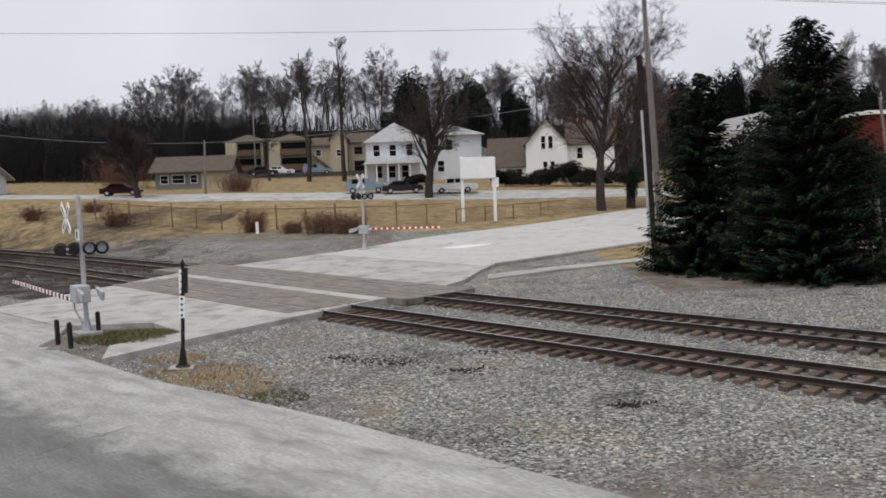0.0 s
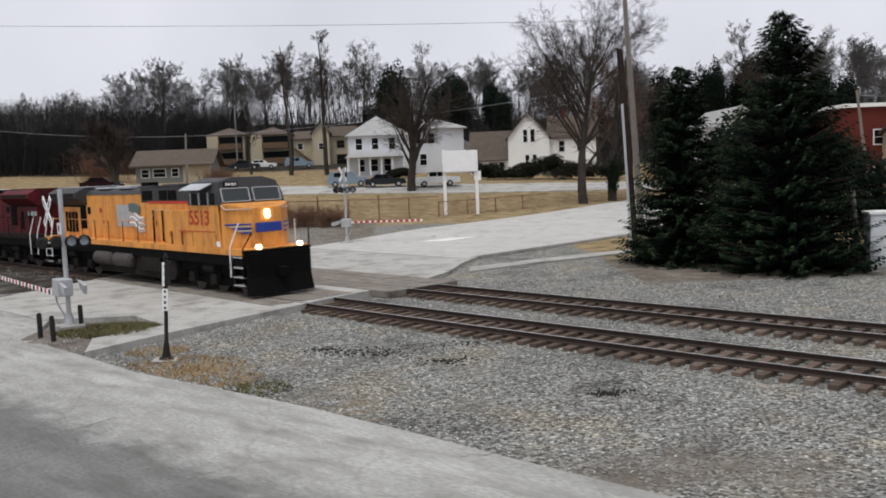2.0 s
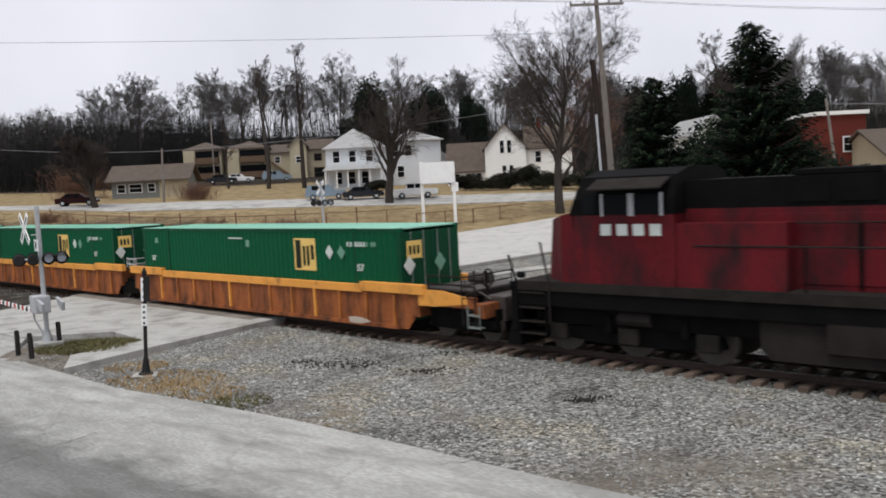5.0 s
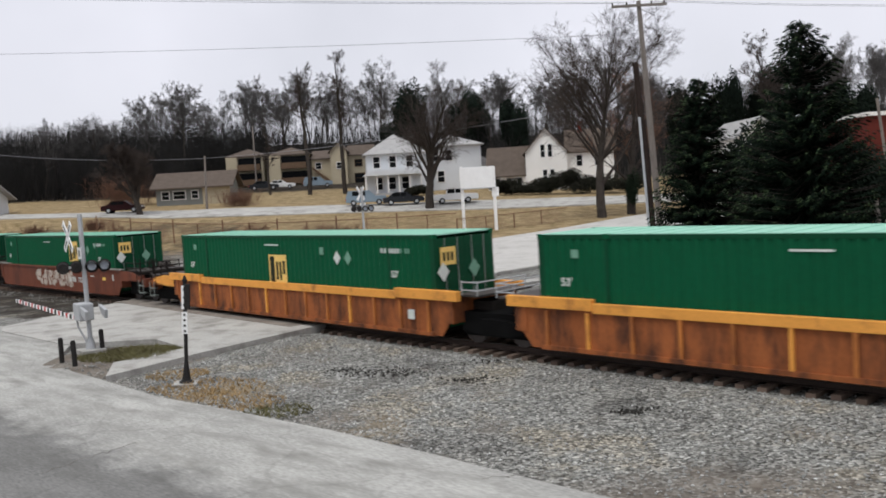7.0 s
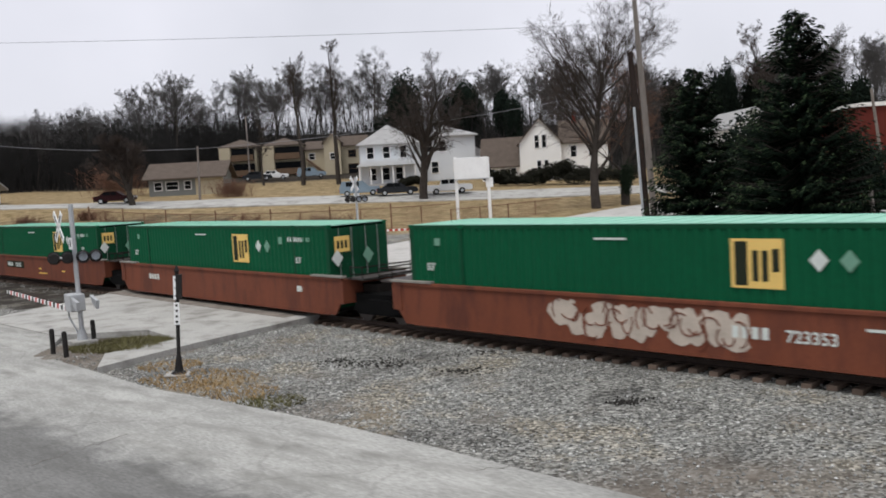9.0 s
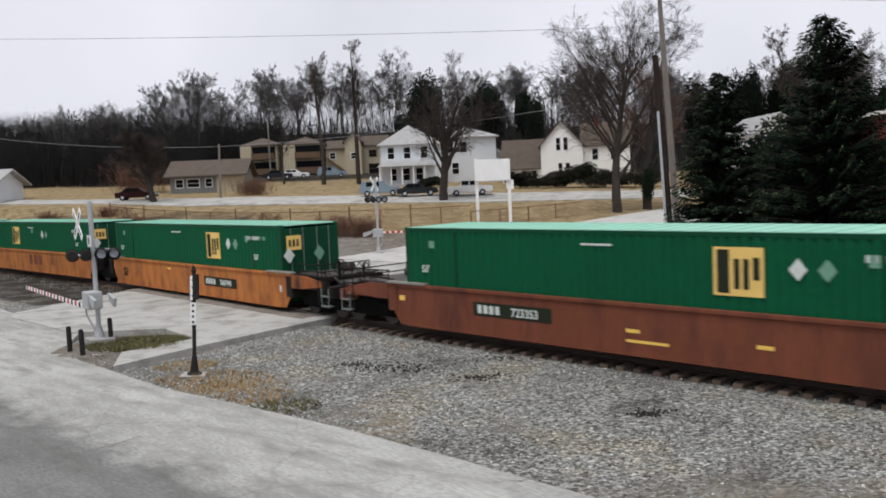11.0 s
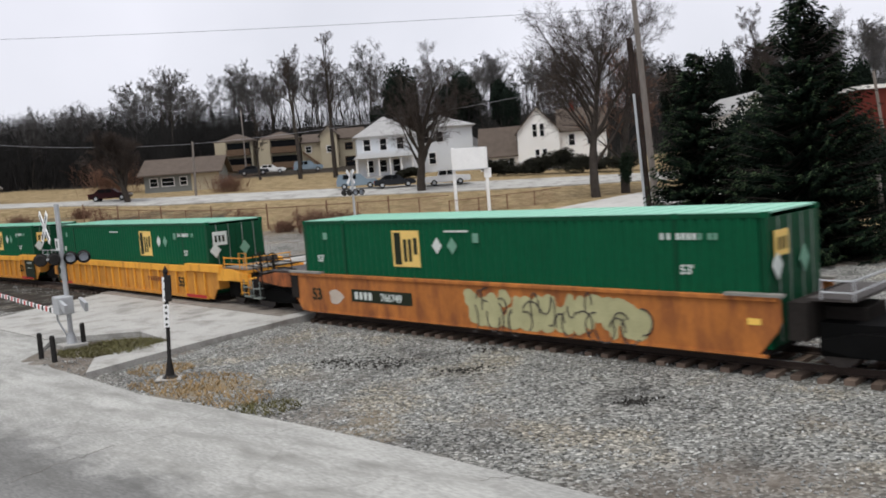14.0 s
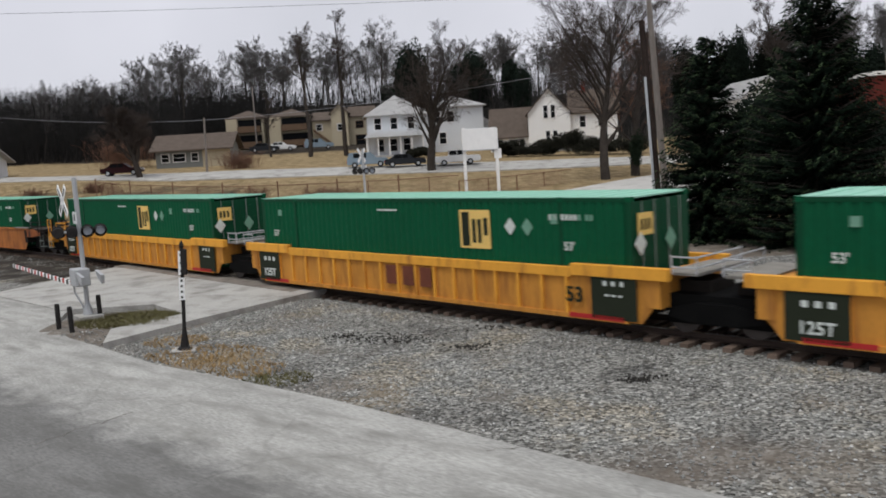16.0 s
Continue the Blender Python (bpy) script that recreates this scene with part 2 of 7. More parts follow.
def asphalt_material():
    """Old pale asphalt with large stains and thin cracks."""
    m = mat("worn_asphalt", (0.37, 0.365, 0.342), 0.92, var=0.34, scale=0.5, fine=16, bump=0.5, dirt=(0.235, 0.23, 0.212), dirt_amount=0.5)
    n, l = m.node_tree.nodes, m.node_tree.links
    b = n["Principled BSDF"]
    src = b.inputs["Base Color"].links[0].from_socket
    for k in n:
        if k.type == "MAPPING":
            k.vector_type = "TEXTURE"
            k.inputs["Rotation"].default_value, k.inputs["Scale"].default_value = (0, 0, radians(-43)), (2.4, 0.75, 1.0)
    tc, vo = n.new("ShaderNodeTexCoord"), n.new("ShaderNodeTexVoronoi")
    wob = n.new("ShaderNodeTexNoise")
    wob.inputs["Scale"].default_value = 0.9
    ad = n.new("ShaderNodeMixRGB")
    ad.inputs["Fac"].default_value = 0.35
    l.new(tc.outputs["Object"], wob.inputs["Vector"])
    l.new(tc.outputs["Object"], ad.inputs["Color1"])
    l.new(wob.outputs["Color"], ad.inputs["Color2"])
    vo.feature = "DISTANCE_TO_EDGE"
    vo.inputs["Scale"].default_value = 0.5
    l.new(ad.outputs["Color"], vo.inputs["Vector"])
    mr = n.new("ShaderNodeMapRange")
    mr.inputs["From Min"].default_value, mr.inputs["From Max"].default_value = 0.004, 0.014
    mr.inputs["To Min"].default_value, mr.inputs["To Max"].default_value = 0.16, 0.0
    l.new(vo.outputs["Distance"], mr.inputs["Value"])
    mx = n.new("ShaderNodeMixRGB")
    mx.inputs["Color2"].default_value = (0.10, 0.095, 0.085, 1)
    l.new(mr.outputs["Result"], mx.inputs["Fac"])
    l.new(src, mx.inputs["Color1"])
    # the lane farther from the gravel is darker, with a ragged edge
    across = n.new("ShaderNodeVectorMath")
    across.operation = "DOT_PRODUCT"
    across.inputs[1].default_value = (0.68, 0.733, 0.0)
    l.new(tc.outputs["Object"], across.inputs[0])
    ragged = n.new("ShaderNodeTexNoise")
    ragged.inputs["Scale"].default_value, ragged.inputs["Detail"].default_value, ragged.inputs["Roughness"].default_value = 1.1, 8, 0.72
    l.new(tc.outputs["Object"], ragged.inputs["Vector"])
    shift = n.new("ShaderNodeMath")
    shift.operation = "MULTIPLY_ADD"
    shift.inputs[1].default_value = 2.6
    l.new(ragged.outputs["Fac"], shift.inputs[0])
    l.new(across.outputs["Value"], shift.inputs[2])
    lane = n.new("ShaderNodeMapRange")
    lane.inputs["From Min"].default_value, lane.inputs["From Max"].default_value = 9.5, 8.5
    l.new(shift.outputs[0], lane.inputs["Value"])
    dark = n.new("ShaderNodeMixRGB")
    dark.blend_type = "MULTIPLY"
    dark.inputs["Color2"].default_value = (0.52, 0.52, 0.53, 1)
    l.new(lane.outputs["Result"], dark.inputs["Fac"])
    l.new(mx.outputs["Color"], dark.inputs["Color1"])
    l.new(dark.outputs["Color"], b.inputs["Base Color"])
    return m


M["asphalt"] = asphalt_material()


def ground_material():
    """Gravel, dead grass and bare dirt, mixed by the zone painted on the terrain's points."""
    m = bpy.data.materials.new("ground_cover")
    m.use_nodes = True
    n, l = m.node_tree.nodes, m.node_tree.links
    b = n["Principled BSDF"]
    b.inputs["Roughness"].default_value, b.inputs["Specular IOR Level"].default_value = 0.95, 0.1
    tc = n.new("ShaderNodeTexCoord")
    at = n.new("ShaderNodeVertexColor")
    at.layer_name = "zone"
    sp = n.new("ShaderNodeSeparateColor")
    l.new(at.outputs["Color"], sp.inputs["Color"])

    def noi(scale, detail=4, rough=0.6):
        x = n.new("ShaderNodeTexNoise")
        x.inputs["Scale"].default_value, x.inputs["Detail"].default_value, x.inputs["Roughness"].default_value = scale, detail, rough
        l.new(tc.outputs["Object"], x.inputs["Vector"])
        return x

    def ramp3(src, stops):
        r = n.new("ShaderNodeValToRGB")
        e = r.color_ramp.elements
        while len(e) < len(stops):
            e.new(0.5)
        for k, (p, c) in enumerate(stops):
            e[k].position, e[k].color = p, (*c, 1)
        l.new(src, r.inputs["Fac"])
        return r.outputs["Color"]

    def blend(fac, a, c):
        x = n.new("ShaderNodeMixRGB")
        l.new(fac, x.inputs["Fac"])
        l.new(a, x.inputs["Color1"])
        l.new(c, x.inputs["Color2"])
        return x.outputs["Color"]

    def edge(channel, amount=0.7):
        k, r = n.new("ShaderNodeMath"), n.new("ShaderNodeMapRange")
        k.operation = "MULTIPLY_ADD"
        k.inputs[1].default_value, k.inputs[2].default_value = amount, -amount / 2
        l.new(noi(0.8, 6, 0.7).outputs["Fac"], k.inputs[0])
        a = n.new("ShaderNodeMath")
        a.operation = "ADD"
        l.new(channel, a.inputs[0])
        l.new(k.outputs[0], a.inputs[1])
        r.inputs["From Min"].default_value, r.inputs["From Max"].default_value = 0.36, 0.64
        l.new(a.outputs[0], r.inputs["Value"])
        return r.outputs["Result"]

    stone = n.new("ShaderNodeTexVoronoi")
    stone.inputs["Scale"].default_value = 17
    l.new(tc.outputs["Object"], stone.inputs["Vector"])
    grey = n.new("ShaderNodeSeparateColor")
    l.new(stone.outputs["Color"], grey.inputs["Color"])
    pebbles = ramp3(grey.outputs["Red"], [(0.0, (0.038, 0.037, 0.036)), (0.4, (0.145, 0.146, 0.14)), (0.74, (0.265, 0.266, 0.255)), (0.9, (0.34, 0.34, 0.33)), (1.0, (0.5, 0.5, 0.485))])
    wide = ramp3(noi(0.35, 6).outputs["Fac"], [(0.28, (0.45, 0.44, 0.43)), (0.42, (0.9, 0.88, 0.84)), (0.52, (1.05, 1.04, 1.0)), (0.62, (1.12, 1.02, 0.86)), (0.78, (1.3, 1.27, 1.2))])
    mul = n.new("ShaderNodeMixRGB")
    mul.blend_type = "MULTIPLY"
    mul.inputs["Fac"].default_value = 1.0
    l.new(pebbles, mul.inputs["Color1"])
    l.new(wide, mul.inputs["Color2"])
    grass = ramp3(noi(0.9, 10, 0.8).outputs["Fac"], [(0.26, (0.06, 0.05, 0.022)), (0.4, (0.15, 0.112, 0.055)), (0.5, (0.25, 0.185, 0.10)), (0.6, (0.34, 0.26, 0.15)), (0.7, (0.2, 0.185, 0.075)), (0.82, (0.10, 0.115, 0.045))])
    dirt = ramp3(noi(1.1, 8, 0.7).outputs["Fac"], [(0.3, (0.085, 0.07, 0.058)), (0.55, (0.17, 0.145, 0.12)), (0.75, (0.30, 0.275, 0.24))])
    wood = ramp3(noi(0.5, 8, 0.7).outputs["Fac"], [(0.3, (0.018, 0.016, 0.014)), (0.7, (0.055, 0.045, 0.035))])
    c = blend(edge(sp.outputs["Green"]), mul.outputs["Color"], grass)
    c = blend(edge(sp.outputs["Blue"]), c, dirt)
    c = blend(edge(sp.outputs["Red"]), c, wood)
    l.new(c, b.inputs["Base Color"])
    bp = n.new("ShaderNodeBump")
    bp.inputs["Strength"].default_value, bp.inputs["Distance"].default_value = 0.6, 0.03
    l.new(stone.outputs["Distance"], bp.inputs["Height"])
    l.new(bp.outputs["Normal"], b.inputs["Normal"])
    return m


M["ground"] = ground_material()


# ---- mesh helpers ----
def part(name, bm, material, parent=None, label="", smooth=False):
    me = bpy.data.meshes.new(name)
    bm.to_mesh(me)
    bm.free()
    for k in (material if isinstance(material, (list, tuple)) else [material]):
        me.materials.append(k)
    if smooth:
        for f in me.polygons:
            f.use_smooth = True
    ob = new(name, me)
    if parent:
        ob.parent = parent
    if label:
        ob["label"] = label
    return ob


def piece(name, mesh, parent, m):
    ob = new(name, mesh)
    ob.parent = parent
    ob.matrix_basis = m
    return ob


def thing(name, m, label, category, group="", kind=""):
    ob = new(name)
    ob.empty_display_size = 0.3
    ob.matrix_world = m
    return tagged(ob, label, category, group, kind)


def box(x0, x1, y0, y1, z0, z1, bm=None, bevel=0.0, slot=0):
    own = bm is None
    bm = bmesh.new() if own else bm
    v = [bm.verts.new((x, y, z)) for x in (x0, x1) for y in (y0, y1) for z in (z0, z1)]
    fs = [bm.faces.new([v[i] for i in q]) for q in ((0, 1, 3, 2), (4, 6, 7, 5), (0, 4, 5, 1), (2, 3, 7, 6), (0, 2, 6, 4), (1, 5, 7, 3))]
    for f in fs:
        f.material_index = slot
    if bevel:
        bmesh.ops.bevel(bm, geom=list({e for f in fs for e in f.edges}), offset=bevel, segments=2, affect="EDGES", profile=0.5)
    return bm


def tube(points, radii, seg=8, bm=None, caps=True):
    """A tube along points with a radius at each."""
    bm = bmesh.new() if bm is None else bm
    pts = [Vector(p) for p in points]
    radii = radii if isinstance(radii, (list, tuple)) else [radii] * len(pts)
    rings = []
    for k, p in enumerate(pts):
        d = (pts[min(k + 1, len(pts) - 1)] - pts[max(k - 1, 0)]).normalized()
        a = d.orthogonal().normalized() if k == 0 else (a - d * a.dot(d)).normalized()
        b = d.cross(a)
        rings.append([bm.verts.new(p + (a * math.cos(2 * math.pi * i / seg) + b * math.sin(2 * math.pi * i / seg)) * radii[k]) for i in range(seg)])
    for r, q in zip(rings, rings[1:]):
        for i in range(seg):
            bm.faces.new((r[i], r[(i + 1) % seg], q[(i + 1) % seg], q[i]))
    if caps:
        bm.faces.new(rings[0][::-1])
        bm.faces.new(rings[-1])
    return bm


def prism(outline, y0, y1, bm=None):
    """An outline in x and z, drawn out along y."""
    bm = bmesh.new() if bm is None else bm
    a = [bm.verts.new((x, y0, z)) for x, z in outline]
    b = [bm.verts.new((x, y1, z)) for x, z in outline]
    bm.faces.new(a)
    bm.faces.new(b[::-1])
    for i in range(len(a)):
        j = (i + 1) % len(a)
        bm.faces.new((a[j], a[i], b[i], b[j]))
    bmesh.ops.recalc_face_normals(bm, faces=bm.faces[:])
    return bm


def slab(outline, z_of, depth, bm=None):
    """A flat outline in x and y with a thickness; z_of gives the top."""
    bm = bmesh.new() if bm is None else bm
    a = [bm.verts.new((x, y, z_of(x, y))) for x, y in outline]
    b = [bm.verts.new((x, y, z_of(x, y) - depth)) for x, y in outline]
    bm.faces.new(a)
    bm.faces.new(b[::-1])
    for i in range(len(a)):
        j = (i + 1) % len(a)
        bm.faces.new((a[j], a[i], b[i], b[j]))
    bmesh.ops.recalc_face_normals(bm, faces=bm.faces[:])
    return bm


def letters(body, size, m, material, parent, name="lettering", label="", depth=0.006):
    """Raised letters standing in the local xz plane of m."""
    cu = bpy.data.curves.new(name, "FONT")
    cu.body, cu.size, cu.extrude, cu.align_x, cu.offset = body, size, depth, "CENTER", size * 0.018
    tmp = bpy.data.objects.new(name, cu)
    me = bpy.data.meshes.new_from_object(tmp)
    bpy.data.objects.remove(tmp)
    me.materials.clear()
    me.materials.append(material)
    me.transform(m @ pose(0, 0, 0, 90, 0, 0))
    ob = new(name, me)
    ob.parent = parent
    if label:
        ob["label"] = label
    return ob


# ---- the plan: a gently curved double track, and ground that rises beyond it ----
SPACING = 4.658       # between the two tracks
BEND, TURNED, AWAY = 0.000887, radians(-47.351), (33.322, -18.844)


def reverse(u):
    """The easing of the bend beyond the crossing: metres towards the near side, and its slope."""
    k = min(0.0, max(-38.0, u + 4.0))
    w = min(0.0, u + 4.0) - k
    return -0.0021 * k * k - 0.0042 * k * w, -0.0042 * k


def track(s, lat=0.0, z=0.0):
    """A place on the nearer track: metres along it, metres to its far side, height over the rail's top. And its heading."""
    k = max(-70.0, min(70.0, s))
    slope = 2 * BEND * k
    ease, tilt = reverse(s)
    x, y = s, BEND * k * k + slope * (s - k) + ease
    slope += tilt
    q = math.hypot(1, slope)
    x, y = x - slope / q * lat - AWAY[0], y + lat / q - AWAY[1]
    c, n = math.cos(TURNED), math.sin(TURNED)
    return Vector((c * x - n * y, n * x + c * y, z)), math.degrees(math.atan(slope) + TURNED)


def beside(x, y):
    """Roughly the inverse: metres along and across the track."""
    c, n = math.cos(-TURNED), math.sin(-TURNED)
    u, v = c * x - n * y + AWAY[0], n * x + c * y + AWAY[1]
    k = max(-70.0, min(70.0, u))
    ease, tilt = reverse(u)
    return u, (v - BEND * k * k - 2 * BEND * k * (u - k) - ease) / math.hypot(1, 2 * BEND * k + tilt)


PROFILE = [(-100, -0.2), (50, -0.2), (58, -0.1), (66, 0.35), (75, 0.85), (84, 1.5), (92, 2.2), (100, 3.0), (112, 3.7), (122, 4.3), (150, 6.1), (175, 9.0), (215, 15.0), (270, 20.0), (420, 24.0), (1600, 26.0)]


def ground_z(x, y):
    z = float(np.interp(y, [p[0] for p in PROFILE], [p[1] for p in PROFILE]))
    z -= 0.018 * max(-70, min(40, x)) * min(1, max(0, (y - 58) / 42))
    z += 0.0 if y < 60 else 0.12 * noise.noise(Vector((x * 0.09, y * 0.09, 0)))
    u, v = beside(x, y)
    near = min(1.0, max(0.0, (abs(v - 2.3) - 5.0) / 4.0))
    bed = 0.075 * min(1.0, max(0.0, (4.4 - abs(v - 2.33)) / 0.5))
    knoll = 0.17 * min(1.0, max(0.0, (2.6 - math.hypot(x + 10.9, y - 27.5)) / 0.8))
    return -0.2 + (z + 0.2) * near - bed + knoll


# ---- ground, streets ----
def build_ground():
    xs = list(np.arange(-30, 30.01, 0.6))
    ys = list(np.arange(4, 100.01, 0.6))
    for k in range(26):
        xs = [xs[0] - 1.5 - k * 1.6] + xs + [xs[-1] + 1.5 + k * 1.6]
    for k in range(30):
        ys = ys + [ys[-1] + 1.2 + k * 0.9]
    xs = [-1500] + xs + [1500]
    ys = [-400, -120, -40, -15, -5] + ys + [900, 1600]
    me = bpy.data.meshes.new("ground")
    verts = [(x, y, ground_z(x, y)) for y in ys for x in xs]
    w = len(xs)
    faces = [(r * w + c, r * w + c + 1, (r + 1) * w + c + 1, (r + 1) * w + c) for r in range(len(ys) - 1) for c in range(w - 1)]
    me.from_pydata(verts, [], faces)
    lay = me.color_attributes.new("zone", "FLOAT_COLOR", "POINT")
    for i, (x, y, z) in enumerate(verts):
        u, v = beside(x, y)
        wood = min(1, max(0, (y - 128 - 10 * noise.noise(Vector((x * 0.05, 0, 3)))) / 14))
        grass = min(1, max(0, (y - 66 + max(0.0, x - 2) * 0.9) / 6)) if x < 9 else min(1, max(0, (v - 19) / 3))
        if 9 < x < 40 and 40 < y < 60:
            grass = max(grass, 0.55)
        dirt = 0.0
        if v > 8 and y < 72 and x < -4:
            dirt = 0.5 + 0.35 * noise.noise(Vector((x * 0.12, y * 0.12, 0)))
        if v < -3.2 and u > 3:
            dirt = 0.36 + 0.3 * noise.noise(Vector((x * 0.35, y * 0.35, 9)))
            grass = max(grass, 0.16 + 0.42 * noise.noise(Vector((x * 0.3, y * 0.3, 5))) - 0.05 * abs(v + 8))
        if math.hypot(x + 6.3, (y - 22.3)) < 3.0 or (v < -11.3 and u > 2):
            grass = max(grass, 0.62 * max(0.0, 1 - math.hypot(x + 6.0, y - 22.0) / 3.6))
        if math.hypot(x + 10.3, y - 27.4) < 2.6:
            grass, dirt = 0.35, 0.62
        if x > 9 and 34 < y < 44 and v > 7:
            dirt = 0.95
        if x < -20 and 60 < y < 92:
            wood = max(wood, 0.46 + 0.3 * noise.noise(Vector((x * 0.15, y * 0.15, 4))))
        # ballast between the rails is darker; part of it is painted train shade
        if min(abs(v), abs(v - SPACING)) < 1.75:
            wood = max(wood, 0.44)
        if u < -9.0 and -6.5 < v < 7.4:
            wood, grass = max(wood, 0.62), 0.0
        elif u < -9.0 and 7.4 <= v < 12 and y < 72:
            wood = max(wood, 0.38 + 0.3 * noise.noise(Vector((x * 0.2, y * 0.2, 2))))
        lay.data[i].color = (wood, grass, dirt, 1)
    for f in me.polygons:
        f.use_smooth = True
    me.materials.append(M["ground"])
    tagged(new("ground", me), "gravel and dead winter grass rising to a wooded hill", "ground", kind="structure")


def sheet(name, outline, top, depth, material, label, category):
    ob = part(name, slab(outline, top, depth), material)
    return tagged(ob, label, category, kind="structure")


def build_streets():
    edge_a = [(-9.6, 23.75), (-7.3, 21.3), (-5.2, 19.6), (-2.5, 17.3), (-0.5, 15.4), (1.7, 13.2), (4.5, 10.6), (9, 6.2), (22, -7), (22, -30), (-75, -30), (-75, 92)]
    edge_b = [(-40, 59.5), (-25, 43.4), (-18.9, 36.6), (-18.0, 35.3), (-13.5, 30.8), (-12.6, 27.4), (-11.2, 25.4)]
    sheet("street", edge_a + edge_b, lambda x, y: -0.06, 0.4, M["asphalt"], "old pale cracked asphalt street beside the gravel", "street")
    road = [(-9.7, 24.1), (-7.9, 27.0), (-5.1, 30.9), (-3.2, 33.6), (-0.6, 36.6), (0.9, 40.0), (1.7, 43.6), (2.7, 46.6), (12.9, 56.6), (24, 67), (48, 88), (90, 125),
            (80, 132), (42, 101), (19, 81.4), (9, 73.3), (0.5, 66.0), (-5.9, 59.8), (-10.5, 54.2), (-14.6, 48.4), (-16.6, 42.4), (-18.7, 36.2), (-18.1, 34.9), (-13.6, 30.4), (-10.4, 30.4), (-8.7, 28.2), (-10.2, 26.0)]

    def top(x, y):
        return max(-0.015, ground_z(x, y) + 0.05)
    bm = bmesh.new()
    bm.faces.new([bm.verts.new((x, y, 0)) for x, y in road])
    bmesh.ops.triangulate(bm, faces=bm.faces[:])
    for _ in range(4):
        long = [e for e in bm.edges if e.calc_length() > 3.0]
        bmesh.ops.subdivide_edges(bm, edges=long, cuts=1)
        bmesh.ops.triangulate(bm, faces=bm.faces[:])
    for v in bm.verts:
        v.co.z = top(v.co.x, v.co.y)
    ex = bmesh.ops.extrude_face_region(bm, geom=bm.faces[:])
    for v in ex["geom"]:
        if isinstance(v, bmesh.types.BMVert):
            v.co.z -= 0.35
    bmesh.ops.recalc_face_normals(bm, faces=bm.faces[:])
    tagged(part("road", bm, M["concrete"]), "pale concrete road over the level crossing", "road", kind="structure")
    # second slab over the far road; its paler concrete stands for sky glare
    far = [(2.0, 45.2), (2.8, 46.9), (12.9, 56.9), (24, 67.2), (48, 88.2), (90, 125.2), (80, 131.8), (42, 100.8), (19, 81.2), (9, 73.1), (0.5, 65.8), (-5.8, 59.6), (-8.5, 56.6), (-4.5, 52.5)]
    bm = bmesh.new()
    bm.faces.new([bm.verts.new((x, y, 0)) for x, y in far])
    bmesh.ops.triangulate(bm, faces=bm.faces[:])
    for _ in range(4):
        bmesh.ops.subdivide_edges(bm, edges=[e for e in bm.edges if e.calc_length() > 3.0], cuts=1)
        bmesh.ops.triangulate(bm, faces=bm.faces[:])
    for v in bm.verts:
        v.co.z = top(v.co.x, v.co.y) + 0.03
    ex = bmesh.ops.extrude_face_region(bm, geom=bm.faces[:])
    for v in ex["geom"]:
        if isinstance(v, bmesh.types.BMVert):
            v.co.z -= 0.3
    bmesh.ops.recalc_face_normals(bm, faces=bm.faces[:])
    tagged(part("road_overlay", bm, M["concrete_glare"]), "concrete road beyond the tracks, paler with painted sky glare", "road", kind="structure")
    sheet("road_patch", [(-0.6, 57.4), (1.9, 59.6), (3.6, 59.4), (1.2, 57.0)], lambda x, y: top(x, y) + 0.042, 0.03, M["concrete_patch"], "white fresh concrete patch in the road", "road")
    sheet("sidewalk", [(1.9, 40.6), (5.6, 43.2), (11.5, 46.6), (16, 48.8), (15.6, 49.8), (11, 47.7), (5.1, 44.4), (2.0, 42.2)], lambda x, y: ground_z(x, y) + 0.1, 0.3, M["concrete"], "narrow pale concrete sidewalk", "sidewalk")
    rnd = random.Random(4)
    for (x0, y0), (x1, y1) in (((-7.5, 15.6), (-6.5, 17.2)), ((0.4, 13.9), (2.0, 14.0))):
        bm, n = bmesh.new(), 18
        pts = [(x0 + (x1 - x0) * k / n + rnd.uniform(-0.1, 0.1), y0 + (y1 - y0) * k / n + rnd.uniform(-0.1, 0.1)) for k in range(n + 1)]
        for p, q in zip(pts, pts[1:]):
            w = rnd.uniform(0.006, 0.022)
            box(0, 1, 0, 1, 0, 1, bm)
            vs = list(bm.verts)[-8:]
            d = Vector((q[0] - p[0], q[1] - p[1], 0))
            nrm = Vector((-d.y, d.x, 0)).normalized() * w
            for v in vs:
                a, b, c = v.co
                v.co = Vector((p[0], p[1], -0.062)) + d * a + nrm * (b - 0.5) + Vector((0, 0, 0.008 * c))
        tagged(part("tar_seam", bm, M["tar"]), "dark crack in the asphalt", "crack", kind="structure")
    # a far residential street along the foot of the hill
    outline = [(-62, 104), (-46, 101), (-30, 96), (-5, 93.5), (12, 92), (26, 91), (40, 93), (40, 101), (26, 98.5), (12, 99.5), (-5, 101.5), (-30, 104), (-46, 107), (-62, 111)]
    bm = bmesh.new()
    up, lo = outline[7:][::-1], outline[:7]
    grid = []
    for k in range(49):
        f = k / 48 * 6
        i, g = min(5, int(f)), f - min(5, int(f))
        a = Vector(lo[i]).lerp(Vector(lo[i + 1]), g)
        b = Vector(up[i]).lerp(Vector(up[i + 1]), g)
        grid.append([bm.verts.new((*a.lerp(b, t / 4), ground_z(*a.lerp(b, t / 4)) + 0.09)) for t in range(5)])
    for r, q in zip(grid, grid[1:]):
        for i in range(4):
            bm.faces.new((r[i], q[i], q[i + 1], r[i + 1]))
    ex = bmesh.ops.extrude_face_region(bm, geom=bm.faces[:])
    for v in ex["geom"]:
        if isinstance(v, bmesh.types.BMVert):
            v.co.z -= 0.3
    bmesh.ops.recalc_face_normals(bm, faces=bm.faces[:])
